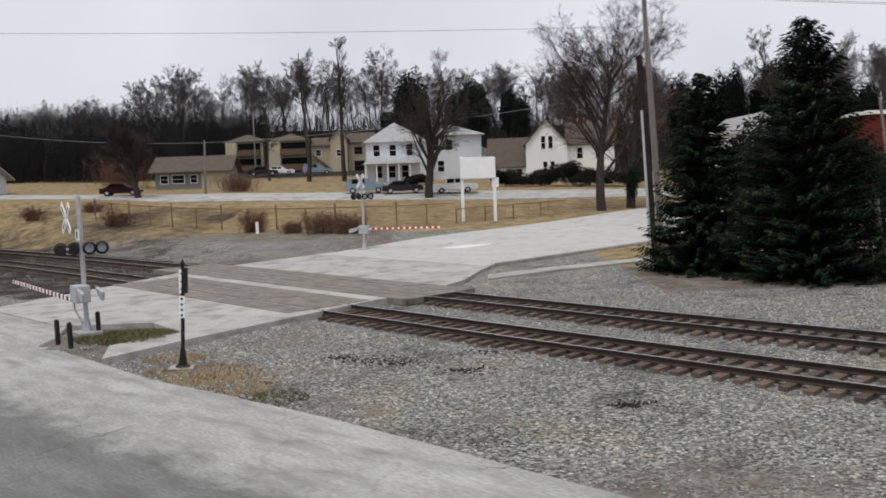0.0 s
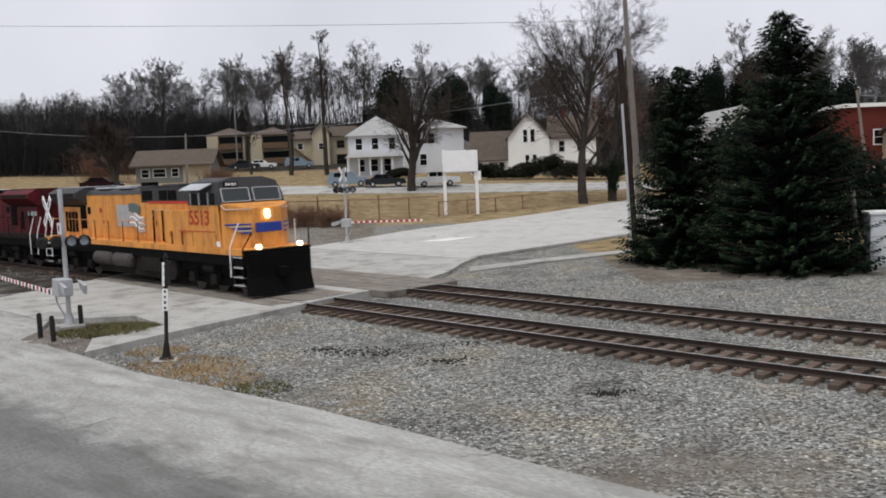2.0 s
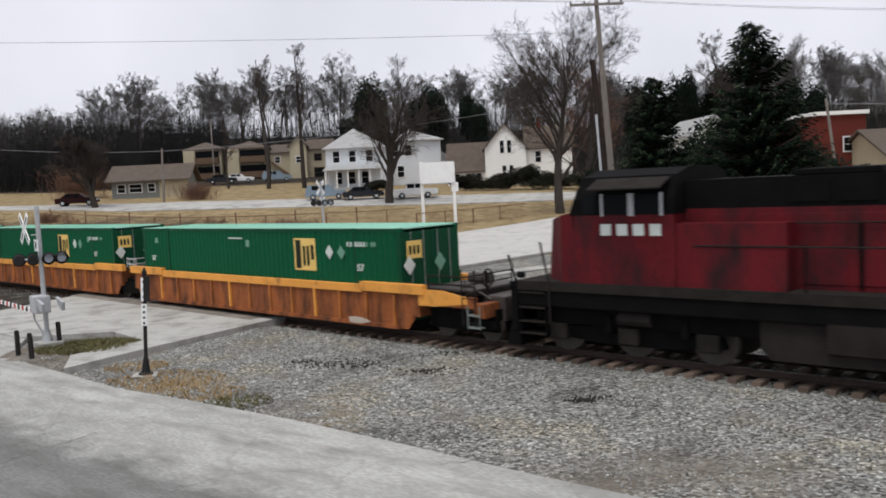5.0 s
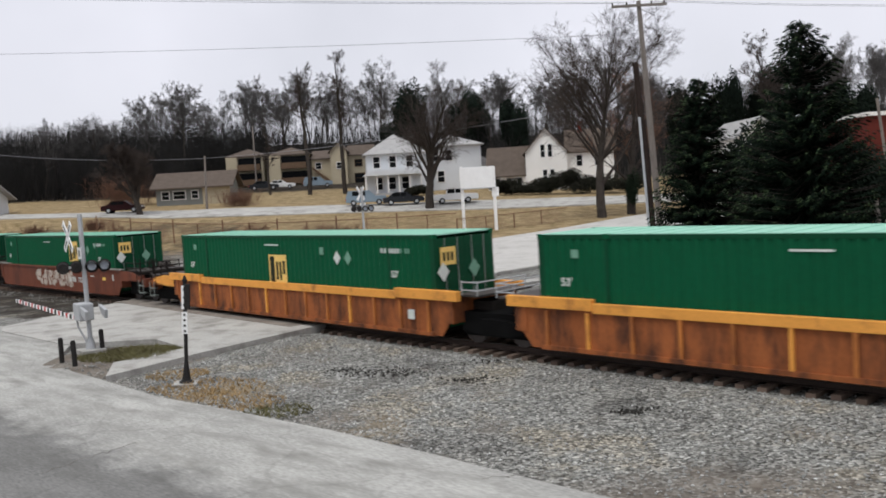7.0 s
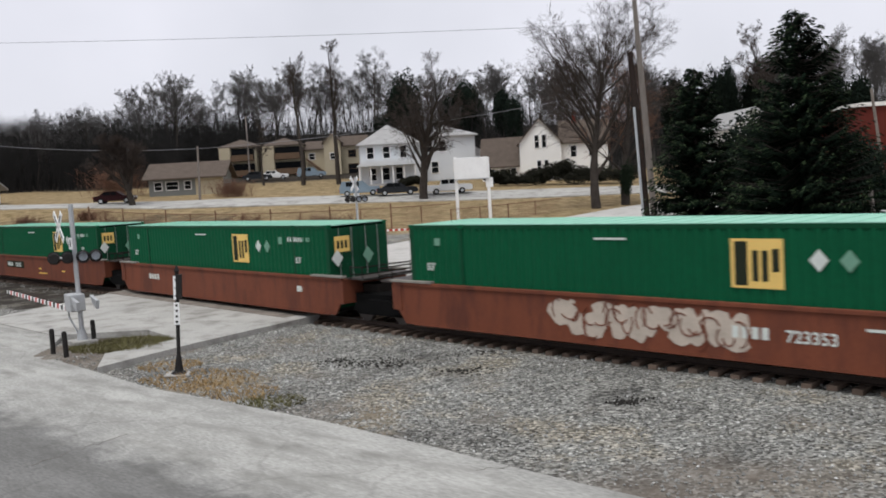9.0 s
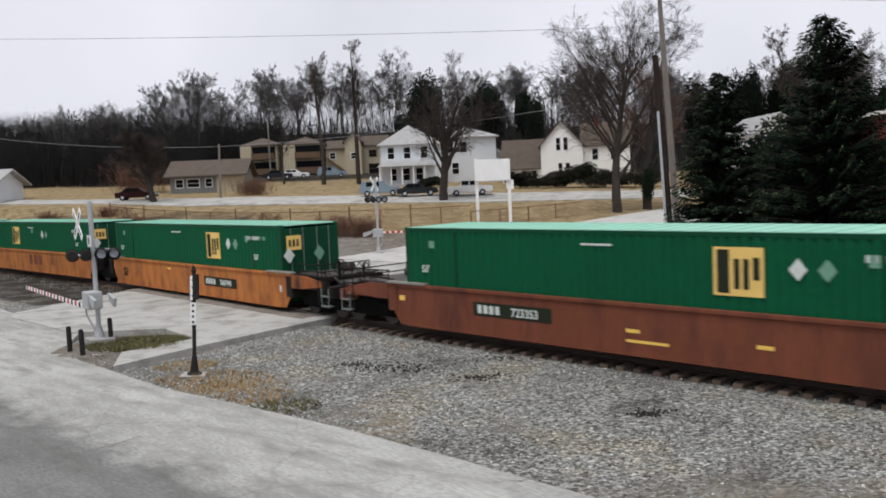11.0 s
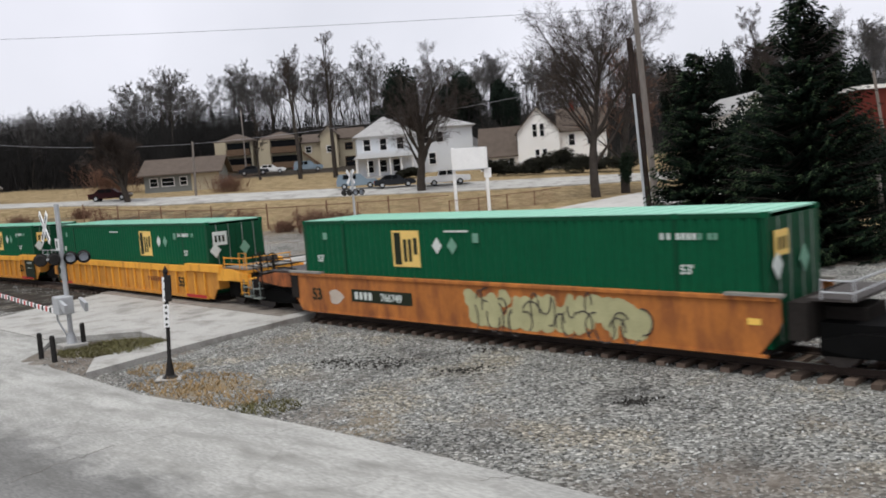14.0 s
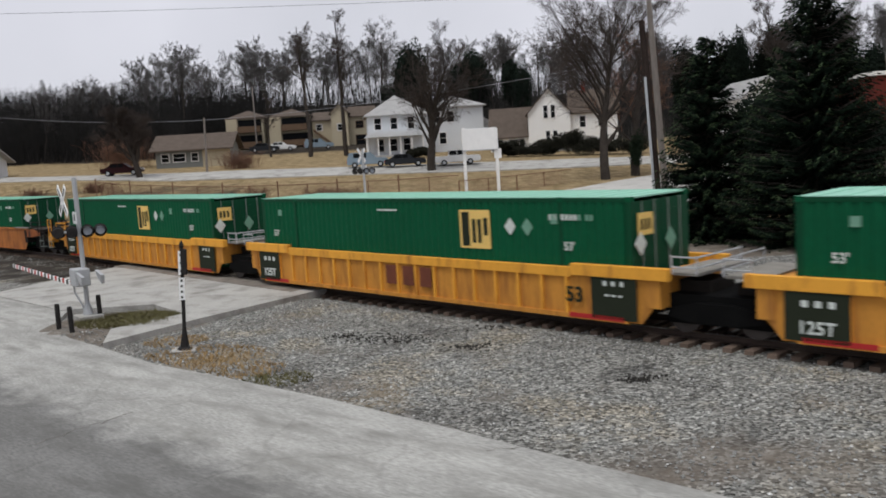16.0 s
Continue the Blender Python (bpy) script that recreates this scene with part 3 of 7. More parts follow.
    tagged(part("far_road", bm, M["concrete"]), "pale residential street at the foot of the hill", "road", kind="structure")


def sweep(profile, s0, s1, lat, step=2.5):
    """A profile in lat and z drawn out along the track."""
    bm = bmesh.new()
    rows = []
    n = max(1, int(round((s1 - s0) / step)))
    for k in range(n + 1):
        s = s0 + (s1 - s0) * k / n
        rows.append([bm.verts.new(track(s, lat + a, z)[0]) for a, z in profile])
    m = len(profile)
    for r, q in zip(rows, rows[1:]):
        for i in range(m):
            bm.faces.new((r[i], r[(i + 1) % m], q[(i + 1) % m], q[i]))
    bm.faces.new(rows[0][::-1])
    bm.faces.new(rows[-1])
    bmesh.ops.recalc_face_normals(bm, faces=bm.faces[:])
    return bm


LEFT_END, RIGHT_END = (-9.6, -15.0), (6.3, 7.5)   # the crossing's ends on each track


def build_track(no):
    lat0 = no * SPACING
    t = thing("railway_track", Matrix(), "straight steel rails on weathered wooden ties in ballast", "railway track", "railway tracks", "structure")
    foot = [(-0.075, -0.165), (0.075, -0.165), (0.075, -0.15), (0.012, -0.13), (0.012, -0.045), (0.036, -0.038), (0.036, -0.004), (-0.036, -0.004), (-0.036, -0.038), (-0.012, -0.045), (-0.012, -0.13), (-0.075, -0.15)]
    for side in (-0.753, 0.753):
        rail = part("rail", sweep(foot, -190, 120, lat0 + side), M["rail"], t)
        part("rail_head", sweep([(-0.031, -0.0038), (0.031, -0.0038), (0.027, 0.001), (-0.027, 0.001)], -190, 120, lat0 + side), M["railhead"], rail, "polished rail head")
    tie = bpy.data.meshes.new("tie")
    bm = box(-0.11, 0.11, -1.3, 1.3, -0.32, -0.165)
    bm.to_mesh(tie)
    bm.free()
    tie.materials.append(M["tie"])
    rnd = random.Random(11 + no)
    rest = bmesh.new()
    k, s = 0, -70.0
    while s < 62:
        s += 0.53
        if LEFT_END[no] < s < RIGHT_END[no]:
            continue
        p, h = track(s, lat0 + rnd.uniform(-0.06, 0.06), rnd.uniform(-0.012, 0.008))
        m = pose(p.x, p.y, p.z, 0, 0, h + rnd.uniform(-1.2, 1.2))
        if -38 < s < 36:
            piece("tie", tie, t, m)
        else:
            base = len(rest.verts)
            box(-0.11, 0.11, -1.3, 1.3, -0.32, -0.165, rest)
            rest.verts.ensure_lookup_table()
            for v in rest.verts[base:]:
                v.co = m @ v.co
    tagged(part("far_ties", rest, M["tie"], t), kind="stuff")
    # crossing panels between and beside the rails
    for a, b in ((-1.9, -0.83), (-0.66, 0.66), (0.83, 1.9)):
        s = LEFT_END[no]
        while s < RIGHT_END[no] - 0.3:
            e = min(s + 2.4, RIGHT_END[no])
            p = part("crossing_panel", sweep([(a, -0.25), (b, -0.25), (b, 0.006), (a, 0.006)], s + 0.012, e - 0.012, lat0, 1.3), M["panel"], t)
            s = e
    part("flangeway", sweep([(-1.0, -0.25), (1.0, -0.25), (1.0, -0.012), (-1.0, -0.012)], LEFT_END[no], RIGHT_END[no], lat0), M["gutter"], t, "dark gaps along the rails")


def rock(rnd):
    v = [Vector(p) for p in ((1, 0, 0), (-1, 0, 0), (0, 1, 0), (0, -1, 0), (0, 0, 1), (0, 0, -1))]
    return [p * rnd.uniform(0.6, 1.2) for p in v], ((0, 2, 4), (2, 1, 4), (1, 3, 4), (3, 0, 4), (2, 0, 5), (1, 2, 5), (3, 1, 5), (0, 3, 5))


def on_paving(x, y):
    """Inside the crossing road or the near street."""
    u, v = beside(x, y)
    left, right = -9.6 - max(0, v) * 1.1, 6.3 + 0.25 * max(0, v)
    if v > -12.2 and left - 0.2 < u < right + 0.2:
        return True
    # the street's edge
    return (x + 9.6) * 0.66 + (y - 23.75) * 0.745 < 0.1


def build_stones():
    rnd = random.Random(21)
    forms = [rock(rnd) for _ in range(12)]
    for name, material, label, count, band, size in (
        ("ballast", M["stone"], "loose grey ballast stones beside the rails", 24000, ((3.5, 34), (-14, 9)), (0.016, 0.045)),
        ("pale_gravel", M["stone_pale"], "scattered pale stones in the gravel", 2400, ((3.5, 34), (-14, 9)), (0.014, 0.038)),
        ("far_ballast", M["stone"], "grey ballast beside the far rails", 7000, ((-45, 34), (-3, 13)), (0.025, 0.06)),
    ):
        verts, faces = [], []
        n = 0
        while n < count:
            s, lat = rnd.uniform(*band[0]), rnd.uniform(*band[1])
            p = track(s, lat)[0]
            if min(abs(lat), abs(lat - SPACING)) < 1.5 and rnd.random() < 0.6:
                n += 1
                continue
            if on_paving(p.x, p.y):
                n += 1 if rnd.random() < 0.3 else 0
                continue
            n += 1
            if noise.noise(Vector((p.x * 0.5, p.y * 0.5, 7))) < rnd.uniform(-0.7, 0.05):
                continue
            v, f = rnd.choice(forms)
            r, turn = rnd.uniform(*size), rnd.uniform(0, 6.28)
            c, d = math.cos(turn) * r, math.sin(turn) * r
            base = len(verts)
            z = ground_z(p.x, p.y) + r * 0.35
            verts += [(p.x + q.x * c - q.y * d, p.y + q.x * d + q.y * c, z + q.z * r * 0.7) for q in v]
            faces += [tuple(base + i for i in t) for t in f]
        me = bpy.data.meshes.new(name)
        me.from_pydata(verts, [], faces)
        me.materials.append(material)
        tagged(new(name, me), label, "gravel", kind="stuff")
    # dark oily spots in the gravel
    verts, faces = [], []
    for x, y, r, n in ((-2.9, 23.8, 0.6, 90), (-1.5, 23.1, 0.75, 150), (0.5, 21.7, 0.5, 90), (3.7, 17.9, 0.3, 90), (1.2, 24.0, 0.6, 60)):
        for _ in range(n):
            px, py = x + rnd.gauss(0, r * 0.75), y + rnd.gauss(0, r * 0.4)
            v, f = rnd.choice(forms)
            q0 = rnd.uniform(0.02, 0.045)
            base = len(verts)
            z = ground_z(px, py) + q0 * 0.5
            verts += [(px + q.x * q0, py + q.y * q0, z + q.z * q0 * 0.7) for q in v]
            faces += [tuple(base + i for i in t) for t in f]
    me = bpy.data.meshes.new("oiled_gravel")
    me.from_pydata(verts, [], faces)
    me.materials.append(M["stone_dark"])
    tagged(new("oiled_gravel", me), "dark oil-stained stones in the gravel", "gravel", kind="stuff")
    # dry grass at the gravel's edge, darker weeds round the signal
    for name, m, label, spots in (("dry_grass", "straw", "tufts of dead straw-coloured grass", [(-6.6, 22.3, 1.7, 480), (-5.0, 20.6, 1.0, 200), (-7.8, 24.5, 0.9, 150), (7.5, 47.4, 3.5, 500)]), ("weeds", "weed", "low dark weeds round the signal", [(-10.2, 27.6, 1.7, 1500), (-8.6, 28.3, 0.6, 200), (-4.0, 19.6, 0.8, 150)])):
        verts, faces = [], []
        for x, y, r, n in spots:
            for _ in range(n):
                a, d = rnd.uniform(0, 6.28), r * math.sqrt(rnd.random())
                px, py = x + d * math.cos(a), y + d * math.sin(a) * 0.8
                if on_paving(px, py) and not (math.hypot(px + 10.2, py - 27.6) < 1.7):
                    continue
                z = ground_z(px, py)
                for _ in range(3):
                    h, b, w = rnd.uniform(0.04, 0.15), rnd.uniform(0, 6.28), 0.01
                    base = len(verts)
                    tip = (px + math.cos(b) * h * 0.8, py + math.sin(b) * h * 0.8, z + h)
                    verts += [(px - w, py, z), (px + w, py + w, z), tip]
                    faces.append((base, base + 1, base + 2))
        me = bpy.data.meshes.new(name)
        me.from_pydata(verts, [], faces)
        me.materials.append(M[m])
        tagged(new(name, me), label, "grass", kind="stuff")


build_ground()
build_streets()
for no in (0, 1):
    build_track(no)


# ---- the train; x ahead, y to the far side, z over the rail's top ----
CARS = []             # (thing, metres along the track at 0 s)
SPEED = 20.0


def bogie(parent, x, axles=2, base=1.78, wheel_r=0.42, name="truck"):
    bm = bmesh.new()
    half = base * (axles - 1) / 2
    for y in (-1.0, 1.0):
        prism([(x - half - 0.35, 0.42), (x - half - 0.25, 0.62), (x - 0.45, 0.78), (x + 0.45, 0.78), (x + half + 0.25, 0.62), (x + half + 0.35, 0.42), (x + 0.5, 0.3), (x - 0.5, 0.3)], y - 0.09, y + 0.09, bm)
    box(x - 0.22, x + 0.22, -1.0, 1.0, 0.5, 0.8, bm)
    t = part(name, bm, M["black"], parent)
    for k in range(axles):
        wx = x - half + base * k
        bm = bmesh.new()
        for y in (-0.76, 0.76):
            tube([(wx, y - 0.07, wheel_r), (wx, y + 0.07, wheel_r)], wheel_r, 20, bm)
        tube([(wx, -0.76, wheel_r), (wx, 0.76, wheel_r)], 0.08, 8, bm)
        part("wheelset", bm, M["wheel"], t)
    return t


LONG, TALL, WIDE, FLOOR = 16.45, 2.9, 2.59, 0.36


def container(logo_x, marks, plate_gold=True, logo_z=2.02):
    """A 53 foot box: corrugated sides, pale roof, doors with rods, decals."""
    t = thing("shipping_container", Matrix(), "green corrugated steel freight container with gold square decal", "container", "containers on the train")
    hx, hy, z0, z1 = LONG / 2, WIDE / 2, FLOOR, FLOOR + TALL
    n = 58
    for y, out in ((-hy, -1), (hy, 1)):
        bm = bmesh.new()
        low, high = [], []
        step = (LONG - 0.3) / n
        for k in range(n):
            x = -hx + 0.15 + k * step
            for f, d in ((0.0, 0.0), (0.3, 0.0), (0.5, 0.032), (0.8, 0.032)):
                px, py = x + f * step, y - out * d
                low.append(bm.verts.new((px, py, z0 + 0.14)))
                high.append(bm.verts.new((px, py, z1 - 0.1)))
        for i in range(len(low) - 1):
            q = (low[i], low[i + 1], high[i + 1], high[i])
            bm.faces.new(q if out < 0 else q[::-1])
        part("side_wall", bm, M["green"], t)
    bm = bmesh.new()
    for y in (-hy, hy - 0.06):
        box(-hx, hx, y, y + 0.06, z0, z0 + 0.15, bm)
        box(-hx, hx, y, y + 0.06, z1 - 0.11, z1, bm)
    for x in (-hx, hx - 0.16):
        for y in (-hy, hy - 0.14):
            box(x, x + 0.16, y, y + 0.14, z0, z1, bm)
    for x in (-6.1, 6.0):
        for y in (-hy - 0.004, hy - 0.03):
            box(x, x + 0.1, y, y + 0.034, z0 + 0.1, z1 - 0.05, bm)
    part("frame", bm, M["green_door"], t)
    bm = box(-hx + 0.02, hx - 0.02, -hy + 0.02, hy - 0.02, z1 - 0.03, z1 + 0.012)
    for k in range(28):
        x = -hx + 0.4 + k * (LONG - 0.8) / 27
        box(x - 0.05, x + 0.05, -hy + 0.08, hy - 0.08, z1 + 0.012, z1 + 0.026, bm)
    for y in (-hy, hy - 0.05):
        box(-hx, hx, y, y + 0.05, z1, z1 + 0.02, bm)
    part("roof", bm, M["green_roof"], t, "pale green roof")
    part("floor", box(-hx + 0.02, hx - 0.02, -hy + 0.05, hy - 0.05, z0, z0 + 0.1), M["green_door"], t)
    for x in (-hx - 0.01, hx - 0.16, -6.12, 5.98):
        for y in (-hy - 0.012, hy - 0.15):
            for z in (z0 - 0.005, z1 - 0.11):
                part("corner_casting", box(x, x + 0.17, y, y + 0.162, z, z + 0.125), M["green"], t)
    for x, d in ((hx - 0.03, 1), (-hx + 0.03, -1)):
        for y in (-hy + 0.14, 0.01):
            bm = box(x - 0.03, x + 0.03, y, y + hy - 0.15, z0 + 0.12, z1 - 0.12)
            for k in range(5):
                z = z0 + 0.35 + k * 0.5
                box(x + d * 0.03 - 0.012, x + d * 0.03 + 0.012, y + 0.05, y + hy - 0.2, z, z + 0.16, bm)
            door = part("door", bm, M["green_door"], t)
            for k in (0.28, 0.82):
                part("lock_rod", tube([(x + d * 0.075, y + k, z0 + 0.1), (x + d * 0.075, y + k, z1 - 0.1)], 0.014, 6), M["galv"], door, "galvanised lock rod")
    y = -hy - 0.008

    def decal(x, z, w, h, material, name, parent=t, lift=0.0, label=""):
        return part(name, box(x - w / 2, x + w / 2, y - 0.006 - lift, y + 0.004 - lift, z - h / 2, z + h / 2), material, parent, label)
    zl = z0 + logo_z
    logo = decal(logo_x, zl, 1.2, 1.1, M["logo_gold"], "logo_plate", label="gold square decal with dark shapes")
    for dx, dz, w, h in ((-0.36, 0.0, 0.3, 0.98), (-0.03, -0.05, 0.14, 0.68), (0.19, -0.05, 0.14, 0.68), (0.43, 0.08, 0.16, 0.5)):
        decal(logo_x + dx, zl + dz, w, h, M["logo_dark"], "logo_bar", logo, 0.006)
    zl = z0 + 2.02
    for dx, kind in marks:
        if kind == "diamond":
            for q, m in ((0.0, "white_mark"), (0.62, "dim_mark")):
                bm = prism([(logo_x + dx + q - 0.2, zl + 0.1), (logo_x + dx + q, zl - 0.14), (logo_x + dx + q + 0.2, zl + 0.1), (logo_x + dx + q, zl + 0.34)], y - 0.008, y + 0.004)
                part("placard", bm, M[m], t, "white diamond placard" if not q else "faded diamond placard")
    # small stencils: numbers too small to read, as bars
    for k in (0, 1, 2.4, 3.2, 4, 4.8, 5.6, 7, 7.8):
        decal(hx - 2.5 + 0.17 * k, z1 - 0.5, 0.085, 0.15, M["white_mark"] if k < 5 else M["dim_mark"], "stencil")
    for x in (hx - 1.9, -hx + 0.9):
        letters("53'", 0.3, pose(x, y - 0.004, z0 + 1.55), M["white_mark"], t, "size_mark", "white painted size mark")
    decal(-0.9, z1 - 0.36, 0.95, 0.05, M["white_mark"], "stencil")
    decal(logo_x + 2.9 if logo_x < 3 else logo_x - 3.5, z1 - 0.55, 0.22, 0.26, M["dim_mark"], "stencil")
    decal(-hx + 1.2, z1 - 0.5, 0.22, 0.22, M["dim_mark"], "stencil")
    # decals on the leading doors
    x = hx + 0.05
    end = part("end_plate", box(x - 0.008, x + 0.018, -hy + 0.22, -hy + 0.85, z1 - 0.95, z1 - 0.4), M["logo_gold"] if plate_gold else M["white_mark"], t, "small gold square decal")
    for k in range(3):
        part("logo_bar", box(x + 0.018, x + 0.024, -hy + 0.3 + k * 0.17, -hy + 0.4 + k * 0.17, z1 - 0.82, z1 - 0.55), M["logo_dark"], end)
    for yy, m in ((-hy + 0.3, "white_mark"), (0.35, "dim_mark")):
        bm = bmesh.new()
        c = [bm.verts.new((x + 0.02, yy + a, z0 + 1.75 + b)) for a, b in ((-0.24, 0), (0, -0.3), (0.24, 0), (0, 0.3))]
        f = bm.faces.new(c)
        ex = bmesh.ops.extrude_face_region(bm, geom=[f])
        for v in ex["geom"]:
            if isinstance(v, bmesh.types.BMVert):
                v.co.x -= 0.02
        bmesh.ops.recalc_face_normals(bm, faces=bm.faces[:])
        part("placard", bm, M[m], t, "diamond placard on the door")
    return t


def well_unit(style, front_end, rear_end, extras=()):
    """One well of an articulated car. front_end, rear_end: 'joint' or 'coupler'."""
    label = {"ribbed": "rusty orange well car with upright ribs", "brown": "smooth brown well car with white lettering bars",
             "orange": "smooth orange well car with rust streaks", "yellow": "yellow-orange ribbed well car with black end panels"}[style]
    t = thing("well_car", Matrix(), label, "freight car", "well cars of the train")
    hx, y0 = 8.75, 1.46
    short = style == "orange"
    fx = 8.5 if short and front_end == "joint" else 9.05
    rx = 8.5 if short and rear_end == "joint" else 9.05
    body = {"ribbed": M["rust_panel"], "brown": M["brown"], "orange": M["orange"], "yellow": M["yellow_shaded"]}[style]
    chord = {"ribbed": M["orange_chord"], "brown": M["brown"], "orange": M["orange"], "yellow": M["yellow_car"]}[style]
    low, top = 0.2, 1.5
    for side in (-1, 1):
        outline = [(-rx + 0.55, low), (fx - 0.55, low), (fx - 0.1, low + 0.55), (fx, 0.98), (fx, top - 0.06), (-rx, top - 0.06), (-rx, 0.98), (-rx + 0.1, low + 0.55)]
        ya, yb = sorted((side * (y0 - 0.07), side * (y0 - 0.11)))
        wall = part("side_sheet", prism(outline, ya, yb), body, t)
        ya, yb = sorted((side * y0, side * (y0 - 0.14)))
        if style in ("ribbed", "yellow"):
            part("top_chord", box(-hx + 2.3, hx - 2.3, ya, yb, top - 0.26, top, bevel=0.012), chord, t)
            for e in (-1, 1):
                xa, xb = sorted((e * (hx - 2.3), e * (hx + 0.55)))
                part("end_chord", box(xa, xb, *sorted((side * (y0 + 0.035), side * (y0 - 0.16))), top - 0.2, top + 0.1, bevel=0.012), chord, t, "raised end of the top chord")
            part("bottom_chord", box(-hx + 0.6, hx - 0.6, ya, yb, low - 0.02, low + 0.1), body, t)
            step = 1.32 if style == "ribbed" else 0.82
            n = int((2 * hx - 1.6) / step)
            for k in range(n + 1):
                x = -hx + 0.8 + k * (2 * hx - 1.6) / n
                part("rib", box(x - 0.045, x + 0.045, ya, yb, low + 0.1, top - 0.26), chord if style == "yellow" or k % 4 == 1 else M["orange"], wall)
        else:
            part("top_chord", box(-rx + 0.05, fx - 0.05, *sorted((side * (y0 - 0.02), side * (y0 - 0.16))), top - 0.1, top, bevel=0.012), chord, t)
            part("bottom_chord", box(-hx + 0.6, hx - 0.6, *sorted((side * (y0 - 0.05), side * (y0 - 0.16))), low - 0.02, low + 0.05), chord, t)
            for e in (-1, 1):
                xa, xb = sorted((e * (hx - 1.5), fx + 0.05 if e > 0 else -rx - 0.05))
                part("end_chord", box(xa, xb, *sorted((side * (y0 + 0.01), side * (y0 - 0.2))), top, top + 0.06), M["deck"], t, "pale top of the end chord")
    part("well_floor", box(-hx + 0.6, hx - 0.6, -1.35, 1.35, 0.22, 0.34), M["grime"], t)
    for e, kind in ((1, front_end), (-1, rear_end)):
        xa = e * hx
        bm = bmesh.new()
        box(*sorted((xa - e * 0.1, xa + e * 0.3)), -1.42, 1.42, 0.62, 1.42, bm)
        part("bulkhead", bm, M["grime"] if short else body, t)
        reach = 1.15 if kind == "joint" else 3.3
        bm = box(*sorted((xa + e * 0.3, xa + e * reach)), -0.55, 0.55, 0.72, 1.22)
        part("centre_sill", bm, M["grime"], t)
        deck = part("end_deck", box(*sorted((xa + e * 0.2, xa + e * min(reach, 2.2))), -1.15, 1.2, 1.42, 1.48), M["deck"] if style == "yellow" else M["wheel"], t, "worn steel end platform")
        rail_m = M["yellow_car"] if style == "yellow" and kind == "coupler" else M["grime"] if kind == "coupler" or style == "brown" else M["alu"]
        for z in (1.62, 1.86):
            part("grab_rail", tube([(xa + e * 0.5, -1.2, z), (xa + e * min(reach, 2.0), -1.2, z), (xa + e * min(reach, 2.0), 0.9, z)], 0.022, 6), rail_m, deck)
        for x, yy in ((0.5, -1.2), (min(reach, 2.0), -1.2), (min(reach, 2.0), 0.9)):
            part("stanchion", tube([(xa + e * x, yy, 1.46), (xa + e * x, yy, 1.9)], 0.02, 6), rail_m, deck)
        if kind == "coupler":
            bm = box(*sorted((xa + e * 2.5, xa + e * 2.9)), -1.4, 1.4, 0.75, 1.15)
            box(*sorted((xa + e * 0.3, xa + e * 2.5)), -1.42, -1.22, 1.0, 1.3, bm)
            box(*sorted((xa + e * 0.3, xa + e * 2.5)), 1.22, 1.42, 1.0, 1.3, bm)
            part("end_frame", bm, {"yellow": M["yellow_car"], "ribbed": M["rust_panel"], "brown": M["brown"], "orange": M["grime"]}[style], t)
            part("coupler", box(*sorted((xa + e * 2.9, xa + e * 3.65)), -0.16, 0.16, 0.72, 1.02, bevel=0.04), M["grime"], t)
            bm = tube([(xa + e * 2.46, -0.7 + 0.26 * math.cos(a * 0.5236), 1.8 + 0.26 * math.sin(a * 0.5236)) for a in range(13)], 0.02, 5)
            for a in range(3):
                d = Vector((0, 0.26 * math.cos(a * 1.047), 0.26 * math.sin(a * 1.047)))
                tube([Vector((xa + e * 2.46, -0.7, 1.8)) - d, Vector((xa + e * 2.46, -0.7, 1.8)) + d], 0.014, 4, bm)
            part("brake_wheel", bm, M["grime"], t, "spoked hand brake wheel")
            part("draft_gear", box(*sorted((xa + e * 2.3, xa + e * 3.1)), -0.75, 0.75, 0.6, 1.3, bevel=0.03), M["wheel"], t)
            part("air_hose", tube([(xa + e * 2.9, 0.4, 0.85), (xa + e * 3.4, 0.42, 0.45), (xa + e * 3.75, 0.3, 0.5)], 0.035, 6), M["black"], t)
            part("hand_brake_post", tube([(xa + e * 2.4, -0.7, 1.1), (xa + e * 2.4, -0.7, 2.0)], 0.05, 6), M["grime"], t)
            for z in (0.45, 0.8):
                part("step", box(*sorted((xa + e * 2.3, xa + e * 2.75)), -1.48, -1.25, z, z + 0.04), M["galv"], t)
            for x in (2.3, 2.75):
                part("step_hanger", tube([(xa + e * x, -1.45, 0.42), (xa + e * x, -1.45, 1.1)], 0.018, 6), M["galv"], t)
            bm = tube([(xa + e * 2.1, -1.44, 0.5), (xa + e * 2.1, -1.44, 2.1), (xa + e * 2.6, -1.44, 2.1), (xa + e * 2.6, -1.44, 0.5)], 0.022, 6)
            ladder = part("ladder", bm, rail_m, t)
            for z in (0.6, 0.95, 1.3, 1.65):
                part("rung", tube([(xa + e * 2.1, -1.44, z), (xa + e * 2.6, -1.44, z)], 0.018, 6), rail_m, ladder)
            # sloping end sheet, cross bars and pipes over the truck
            wing = prism([(xa + e * 0.3, 0.98), (xa + e * 0.3, 1.46), (xa + e * 1.3, 1.46), (xa + e * 2.3, 1.3), (xa + e * 2.3, 1.12), (xa + e * 0.95, 0.98)], -1.44, -1.38)
            part("end_sheet", wing, {"yellow": M["yellow_car"], "ribbed": M["orange_chord"], "brown": M["brown"], "orange": M["rust_panel"]}[style], t, "tapering end sheet over the truck")
